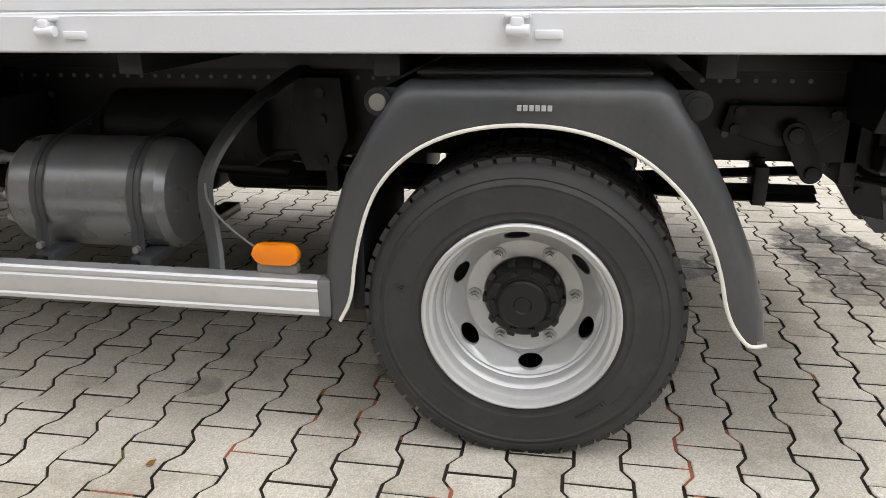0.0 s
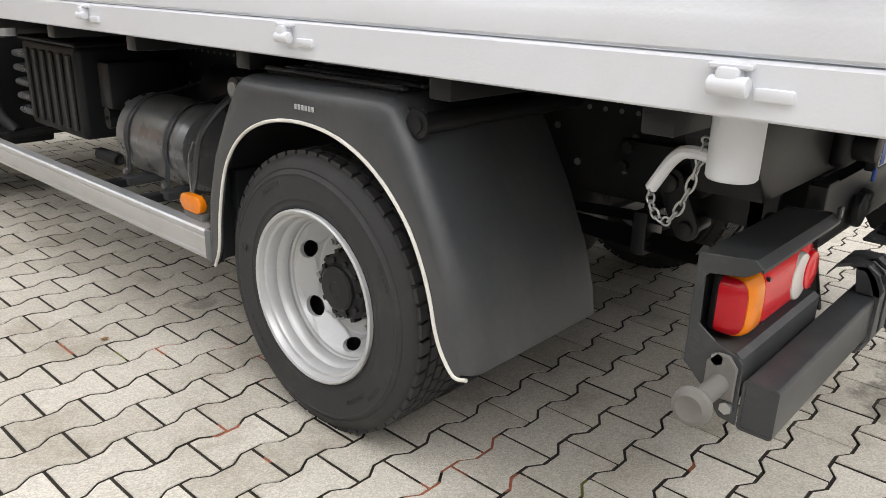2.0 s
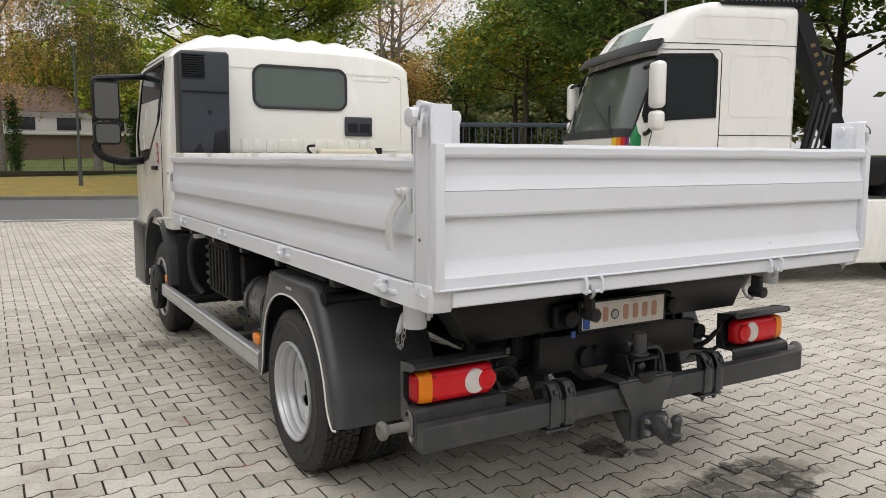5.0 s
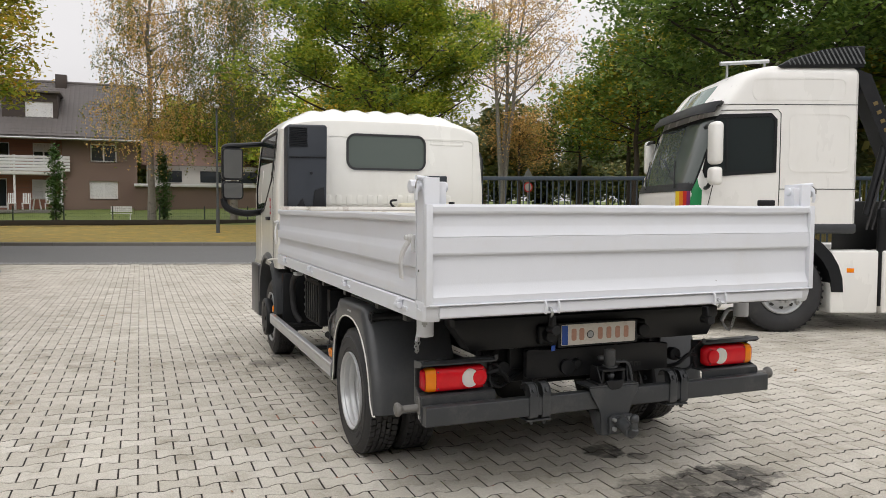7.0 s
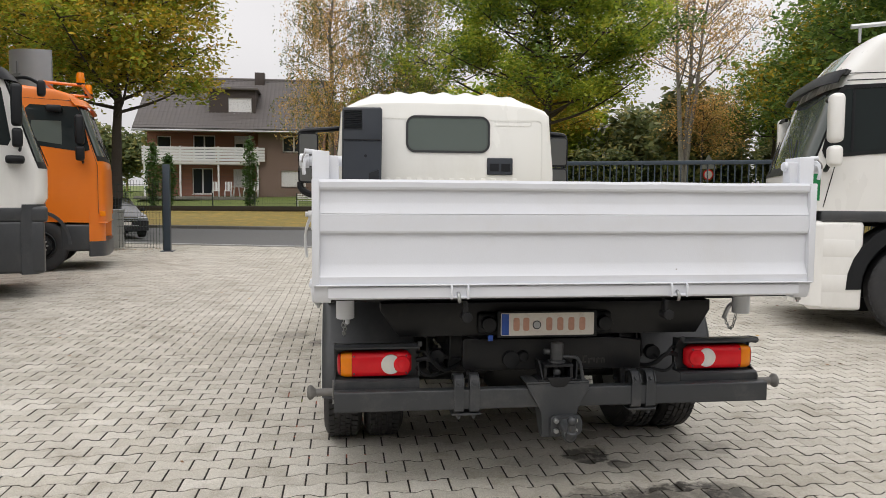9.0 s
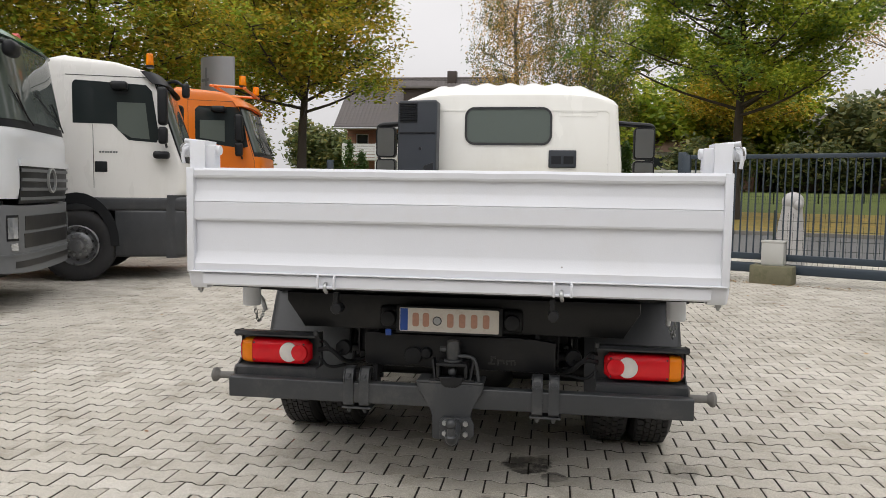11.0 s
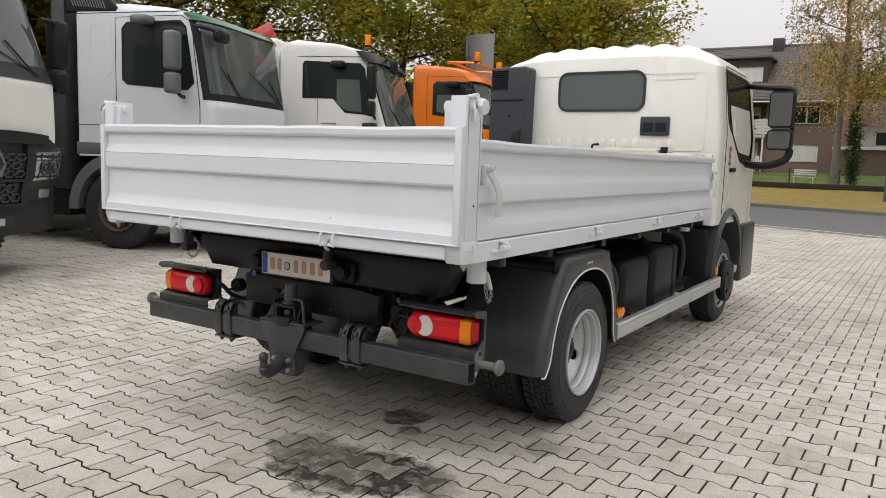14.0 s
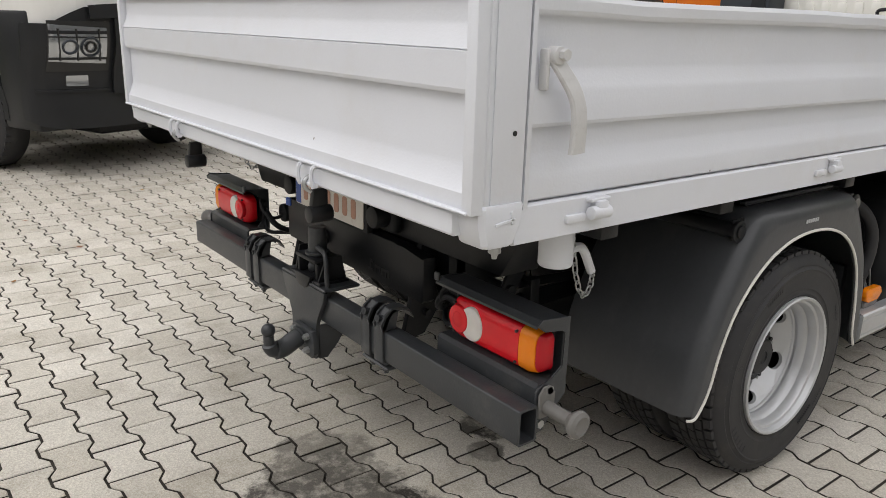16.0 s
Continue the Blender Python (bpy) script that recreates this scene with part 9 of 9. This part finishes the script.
OLIVE = leaf_material("autumn_oak_leaves", [(0.0, (0.20, 0.205, 0.030)), (0.45, (0.40, 0.36, 0.044)), (0.8, (0.60, 0.45, 0.052)), (1.0, (0.72, 0.40, 0.050))], 0.48)
GOLD = leaf_material("golden_birch_leaves", [(0.0, (0.46, 0.27, 0.10)), (0.5, (0.66, 0.42, 0.16)), (0.8, (0.78, 0.50, 0.16)), (1.0, (0.83, 0.65, 0.32))], 0.50)
BIRCHGREEN = leaf_material("birch_leaves", [(0.0, (0.085, 0.12, 0.036)), (0.6, (0.17, 0.20, 0.055)), (0.9, (0.34, 0.30, 0.07)), (1.0, (0.62, 0.40, 0.075))], 0.40)
CYPRESS = leaf_material("columnar_hedge_leaves", [(0.0, (0.040, 0.096, 0.022)), (1.0, (0.112, 0.200, 0.048))], 0.34)
FARWOOD = leaf_material("far_wood_leaves", [(0.0, (0.12, 0.16, 0.075)), (0.6, (0.22, 0.25, 0.11)), (1.0, (0.36, 0.31, 0.11))], 0.45)


def leaf_quads(rng, centres, spread, per, size, droop=0.0):
    """Leaves round clump centres: (n, 4, 3) corners of small folded-out rhombs."""
    c = np.repeat(np.asarray(centres), per, axis=0)
    n = len(c)
    off = rng.normal(size=(n, 3)) * spread
    c = c + off
    if droop:
        # leaves strung along hanging twigs: a few strands under each clump
        strand = rng.normal(size=(len(centres) * 6, 2)) * np.array(spread[:2]) * 1.2
        long = rng.uniform(0.5, 1.7, len(centres) * 6) * droop
        which = np.repeat(np.arange(len(centres)), per) * 6 + rng.integers(0, 6, n)
        c = np.repeat(np.asarray(centres), per, axis=0)
        u = rng.random(n)
        c[:, :2] += strand[which] * np.minimum(1, 0.35 + u * 1.6)[:, None] + rng.normal(size=(n, 2)) * 0.055
        c[:, 2] -= u * long[which] - 0.15
    a = rng.normal(size=(n, 3))
    a[:, 2] = a[:, 2] * (1.2 if droop else 0.45)
    a /= np.linalg.norm(a, axis=1)[:, None]
    tip = rng.normal(size=(n, 3)) * (1.0 if droop else 0.45) + (0, 0, 0 if droop else 1)
    b = np.cross(a, tip)
    b /= np.linalg.norm(b, axis=1)[:, None]
    s = (size * rng.uniform(0.6, 1.35, n))[:, None]
    return np.stack([c - a * s, c + b * s * 0.55, c + a * s, c - b * s * 0.55], axis=1)


def grow(seed, at, height, crown_r, crown_z, crown_h, trunk_r, leaf_mat, bark, label, leaves=9000, leaf=0.14, limbs=13, lean=0.0, clump=0.55, category="tree", group="", name="tree", up=0.55, droop=0.0, second=None, share=0.0, stems=1):
    """A tree: tapered trunk and limbs, twigs, and leaves in clumps at the ends of the limbs."""
    rng = np.random.default_rng(seed)
    T = thing(name, at, label, category, group)
    bm = B()
    ends = []
    for st in range(stems):
        ang0 = rng.uniform(0, 6.28)
        tilt = 0.0 if stems == 1 else rng.uniform(0.05, 0.10) * height
        pts = []
        for k in range(9):
            u = k / 8
            w = 0.25 * crown_r * 0.12
            pts.append(Vector((math.cos(ang0) * tilt * u + rng.normal() * w * u + lean * u * u * height, math.sin(ang0) * tilt * u + rng.normal() * w * u, height * 0.93 * u - 0.1)))
        rad = [trunk_r * (1.25 if k == 0 else 1.0) * (1 - 0.93 * (k / 8)) + 0.012 for k in range(9)]
        tube(bm, pts, rad, 10)
        along = lambda z: pts[min(8, max(0, int(z / (height * 0.93) * 8)))]
        for i in range(limbs):
            f = (i + rng.uniform(0.1, 0.9)) / limbs
            z0 = crown_z - crown_h * (0.62 - 0.02) + f * crown_h * 1.25
            z0 = min(max(z0, 0.12 * height), height * 0.88)
            base = along(z0).copy()
            base.z = z0
            a = i * 2.4 + rng.uniform(-0.5, 0.5)
            zt = z0 + up * crown_r * rng.uniform(0.3, 0.9)
            q = max(0.15, 1 - ((zt - crown_z) / (crown_h * 1.02)) ** 2)
            reach = crown_r * math.sqrt(q) * rng.uniform(0.72, 1.05)
            tip = Vector((base.x + math.cos(a) * reach, base.y + math.sin(a) * reach, min(zt, crown_z + crown_h)))
            mid = base.lerp(tip, 0.5) + Vector((0, 0, -0.06 * reach + rng.normal() * 0.1))
            r0 = trunk_r * 0.36 * (1 - 0.5 * f)
            tube(bm, bend([base, mid, tip])[::3] + [tip], [max(0.010, r0 * (1 - 0.92 * j / 8)) for j in range(12)], 6)
            ends += [tip, base.lerp(tip, 0.72)]
            for j in range(5):
                u = rng.uniform(0.35, 0.95)
                p0 = base.lerp(tip, u) + Vector((0, 0, -0.04 * reach * (1 - u)))
                d = Vector(rng.normal(size=3))
                d.z = abs(d.z) * 0.6 - 0.15
                p1 = p0 + d.normalized() * crown_r * rng.uniform(0.18, 0.36)
                tube(bm, [p0, p0.lerp(p1, 0.5) + Vector((0, 0, 0.05)), p1], [0.03 * trunk_r / 0.25 + 0.006, 0.012, 0.006], 5)
                ends += [p1, p0.lerp(p1, 0.6)]
        ends.append(pts[-1])
    lpart("trunk", bm, bark, T, "", 60)
    ends = np.array([list(e) for e in ends])
    per = max(4, leaves // len(ends))
    if second:
        pick = rng.random(len(ends)) < share
        low = ends[pick], ends[~pick]
    else:
        low = ends[:0], ends
    for cs, mt in ((low[1], leaf_mat), (low[0], second)):
        if len(cs):
            sp = np.array([clump, clump, clump * (0.75 if not droop else 0.9)])
            ob = new("crown", quads_mesh("crown", leaf_quads(rng, cs, sp, per, leaf, droop), mt))
            ob.parent = T
    return T


def land(x, y):
    return (x, y, bank(x, y) - 0.03)


grow(11, land(-35.0, 9.3), 15.5, 7.0, 8.6, 6.2, 0.27, GREEN, BARK, "large green maple on the verge", 86000, 0.10, 44, clump=0.36, second=DEEP, share=0.18)
grow(12, land(-48.3, 23.0), 21.0, 5.2, 12.5, 8.5, 0.20, GOLD, BIRCH_BARK, "tall sparse birch with golden autumn leaves", 24000, 0.070, 22, clump=0.6, up=1.0, droop=0.9, stems=3)
grow(13, land(-48.5, 24.5), 8.0, 2.4, 4.6, 3.0, 0.12, GOLD, BARK, "smaller tree with orange autumn leaves", 6000, 0.085, 12, clump=0.7)
grow(14, (-20.5, 20.6, 0), 15.0, 6.3, 9.0, 5.6, 0.30, DEEP, BARK, "dark green oak behind the parked lorry", 46000, 0.12, 30, clump=0.55)
grow(15, (-17.5, 29.0, 0), 16.0, 7.5, 9.0, 6.5, 0.32, DEEP, BARK, "broad dark green oak beyond the yard", 13000, 0.22, 16, clump=0.9, second=OLIVE, share=0.15)
grow(16, (-9.0, 26.0, 0), 15.0, 7.0, 8.0, 6.0, 0.30, DEEP, BARK, "dark green oak at the edge of the yard", 12000, 0.22, 16, clump=0.9, second=OLIVE, share=0.2)
grow(21, land(-45.0, -1.9), 19.0, 3.4, 9.8, 8.6, 0.21, BIRCHGREEN, BIRCH_BARK, "weeping birch with thin hanging twigs", 40000, 0.060, 28, clump=0.46, up=0.7, droop=2.0, second=GOLD, share=0.68)
grow(22, land(-43.6, 2.7), 18.0, 3.2, 9.4, 8.2, 0.19, BIRCHGREEN, BIRCH_BARK, "weeping birch with greenish leaves", 44000, 0.060, 28, clump=0.46, up=0.7, droop=2.0, second=GOLD, share=0.10)
grow(31, (-26.6, -9.7, 0), 11.5, 4.7, 6.9, 4.2, 0.24, OLIVE, BARK, "oak turning yellow beside the fence", 36000, 0.10, 28, clump=0.38, second=GREEN, share=0.35)
for i, (x, y, h, r) in enumerate(((-19.5, -21.5, 13.5, 6.3), (-12.0, -20.0, 14.0, 6.5), (-27.0, -19.0, 13.0, 6.0), (-5.5, -21.0, 14.0, 6.5), (1.5, -20.0, 13.0, 6.2), (-34.0, -16.5, 12.0, 5.0))):
    grow(40 + i, (x, y, 0), h, r, h * 0.60, h * 0.40, 0.27, OLIVE, BARK, "oak turning yellow-green behind the parked lorries", 26000, 0.125, 28, clump=0.50, group="oaks behind the lorries", second=GREEN, share=0.4)
for i, (x, y, h, r, m) in enumerate(((-58.0, 14.5, 10.0, 4.0, OLIVE), (-33.0, 24.0, 11.0, 4.5, DEEP), (-42.0, 30.0, 10.0, 4.5, DEEP), (-52.0, 32.0, 9.0, 4.5, DEEP))):
    grow(60 + i, land(x, y), h, r, h * 0.66, h * 0.36, 0.22, m, BARK, "tall tree in the roadside wood", 15000, 0.14, 18, clump=0.65, group="roadside wood", second=OLIVE, share=0.25)
for i, (x, y, h) in enumerate(((-47.0, -7.2, 4.4), (-46.5, -1.2, 4.0), (-46.8, 5.2, 3.6), (-48.5, -13.6, 4.2), (-46.5, -12.2, 3.4))):
    rng = np.random.default_rng(80 + i)
    S = thing("columnar_shrub", land(x, y), "slim columnar green shrub in the garden", "shrub", "garden shrubs")
    bm = B()
    cyl(bm, (0, 0, 0), (0, 0, h * 0.9), 0.05, 0.015, seg=8)
    lpart("trunk", bm, BARK, S)
    u = rng.random(300)
    rr = (0.50 * np.sin(np.pi * (0.10 + 0.86 * u)) ** 0.7) * np.sqrt(rng.random(300)) * rng.uniform(0.7, 1.1, 300)
    aa = rng.random(300) * 6.283
    cs = np.stack([rr * np.cos(aa), rr * np.sin(aa), 0.15 + u * (h - 0.2)], 1)
    o = new("crown", quads_mesh("crown", leaf_quads(rng, cs, np.array([0.10, 0.10, 0.16]), 9, 0.085), CYPRESS))
    o.parent = S

# low hedge by the house, and the woods that close the view
rng = np.random.default_rng(5)
hc = np.stack([rng.uniform(-45.6, -44.6, 700), rng.uniform(-26, -14.5, 700), rng.uniform(0.75, 2.3, 700)], 1)
tagged(new("hedge", quads_mesh("hedge", leaf_quads(rng, hc, np.array([0.2, 0.2, 0.2]), 8, 0.11), DEEP)), "clipped dark green hedge beside the garden", "hedge", kind="stuff")


def far_wood(seed, centres_xy, label, top, per=60, leaf=0.32, mat=None):
    """A far belt of trees: trunks and crowns in one piece."""
    rng = np.random.default_rng(seed)
    quads = []
    for x, y in centres_xy:
        h = top * rng.uniform(0.75, 1.12)
        r = h * rng.uniform(0.22, 0.34)
        z0 = bank(max(x, -80), max(-60, min(60, y)))
        n = 60
        d = rng.normal(size=(n, 3))
        d /= np.linalg.norm(d, axis=1)[:, None]
        c = d * (rng.random(n) ** 0.45)[:, None] * [r, r, h * 0.40] + [x, y, z0 + h * 0.58]
        quads.append(leaf_quads(rng, c, np.array([0.5, 0.5, 0.45]), per, leaf))
        tr = 0.16
        for a in (0, 1.57):
            e = np.array([math.cos(a) * tr, math.sin(a) * tr, 0])
            b = np.array([x, y, z0 - 0.2])
            t = b + [0, 0, h * 0.6]
            quads.append(np.array([[b - e, b + e, t + e * 0.5, t - e * 0.5]]))
    ob = new("far_wood", quads_mesh("far_wood", np.concatenate(quads), mat or FARWOOD))
    return tagged(ob, label, "wood", kind="stuff")


rg = np.random.default_rng(77)
belt = [(-74 + rg.normal() * 5 - 0.15 * abs(y), y + rg.normal() * 1.5) for y in np.linspace(-75, 8, 22)]
far_wood(1, belt, "belt of trees behind the houses", 7.5)
belt = [(-60 - 0.5 * max(0, 30 - y) + rg.normal() * 6, y + rg.normal() * 2) for y in np.linspace(10, 85, 26)] + [(-78 + rg.normal() * 5, y) for y in np.linspace(5, 70, 16)]
far_wood(2, belt, "dark wood beyond the road", 8.0)
belt = [(-63 + rg.normal() * 2, y) for y in np.linspace(1, 20, 9)]
far_wood(6, belt, "trees behind the low annex", 9.5, 34, 0.36, GREEN)
belt = [(-56 + rg.normal() * 2, y + rg.normal()) for y in np.linspace(9, 62, 24)]
far_wood(8, belt, "low bushes at the edge of the wood", 3.6, 30, 0.26)
belt = [(x + rg.normal() * 2, -29 + rg.normal() * 2.5) for x in np.linspace(-48, 14, 22)]
far_wood(3, belt, "belt of trees behind the lorry park", 8.5, 34, 0.42, OLIVE)
belt = [(x + rg.normal() * 2, 36 + rg.normal() * 3) for x in np.linspace(-42, 16, 18)]
far_wood(4, belt, "belt of trees along the side of the yard", 13, 30, 0.45)

# fallen leaves on the paving and along the gate
leafs = []
rl = np.random.default_rng(9)
spots = [(rl.uniform(-14, 4), rl.uniform(-5, 6)) for _ in range(150)]
g = math.radians(-27)
spots += [(-11.75 + 0.30 + rl.normal() * 0.14 - math.sin(g) * u, 3.1 + math.cos(g) * u) for u in rl.uniform(0.1, 7.0, 420)]
spots += [(-19.2 + rl.normal() * 0.5, -7.3 + rl.normal() * 0.6) for _ in range(180)]
for x, y in spots:
    if -4.8 < x < 0.2 and abs(y) < 1.4:
        continue
    a, s = rl.uniform(0, 6.28), rl.uniform(0.012, 0.034)
    c, d = np.array([math.cos(a), math.sin(a), 0.0]), np.array([-math.sin(a), math.cos(a), rl.normal() * 0.25])
    p = np.array([x, y, 0.009])
    leafs.append([p - c * s, p + d * s * 0.6, p + c * s + [0, 0, 0.004], p - d * s * 0.6])
lit = leaf_material("fallen_leaves", [(0.0, (0.16, 0.055, 0.018)), (0.5, (0.30, 0.14, 0.03)), (1.0, (0.42, 0.27, 0.06))], 0.1)
tagged(new("fallen_leaves", quads_mesh("fallen_leaves", np.array(leafs), lit)), "scattered brown and yellow fallen leaves on the paving", "leaves", kind="stuff")

# ---- the paving stones beside the lorry's rear, one by one ----
for i, (x, y) in enumerate(near_stones):
    o = new("paving_stone", stone_variants[(i * 7 + i // 5) % 6])
    o.matrix_basis = pose(x, y, random.uniform(-0.0018, 0.0012), 0, 0, 180 * (i % 2))
    o.parent = yard
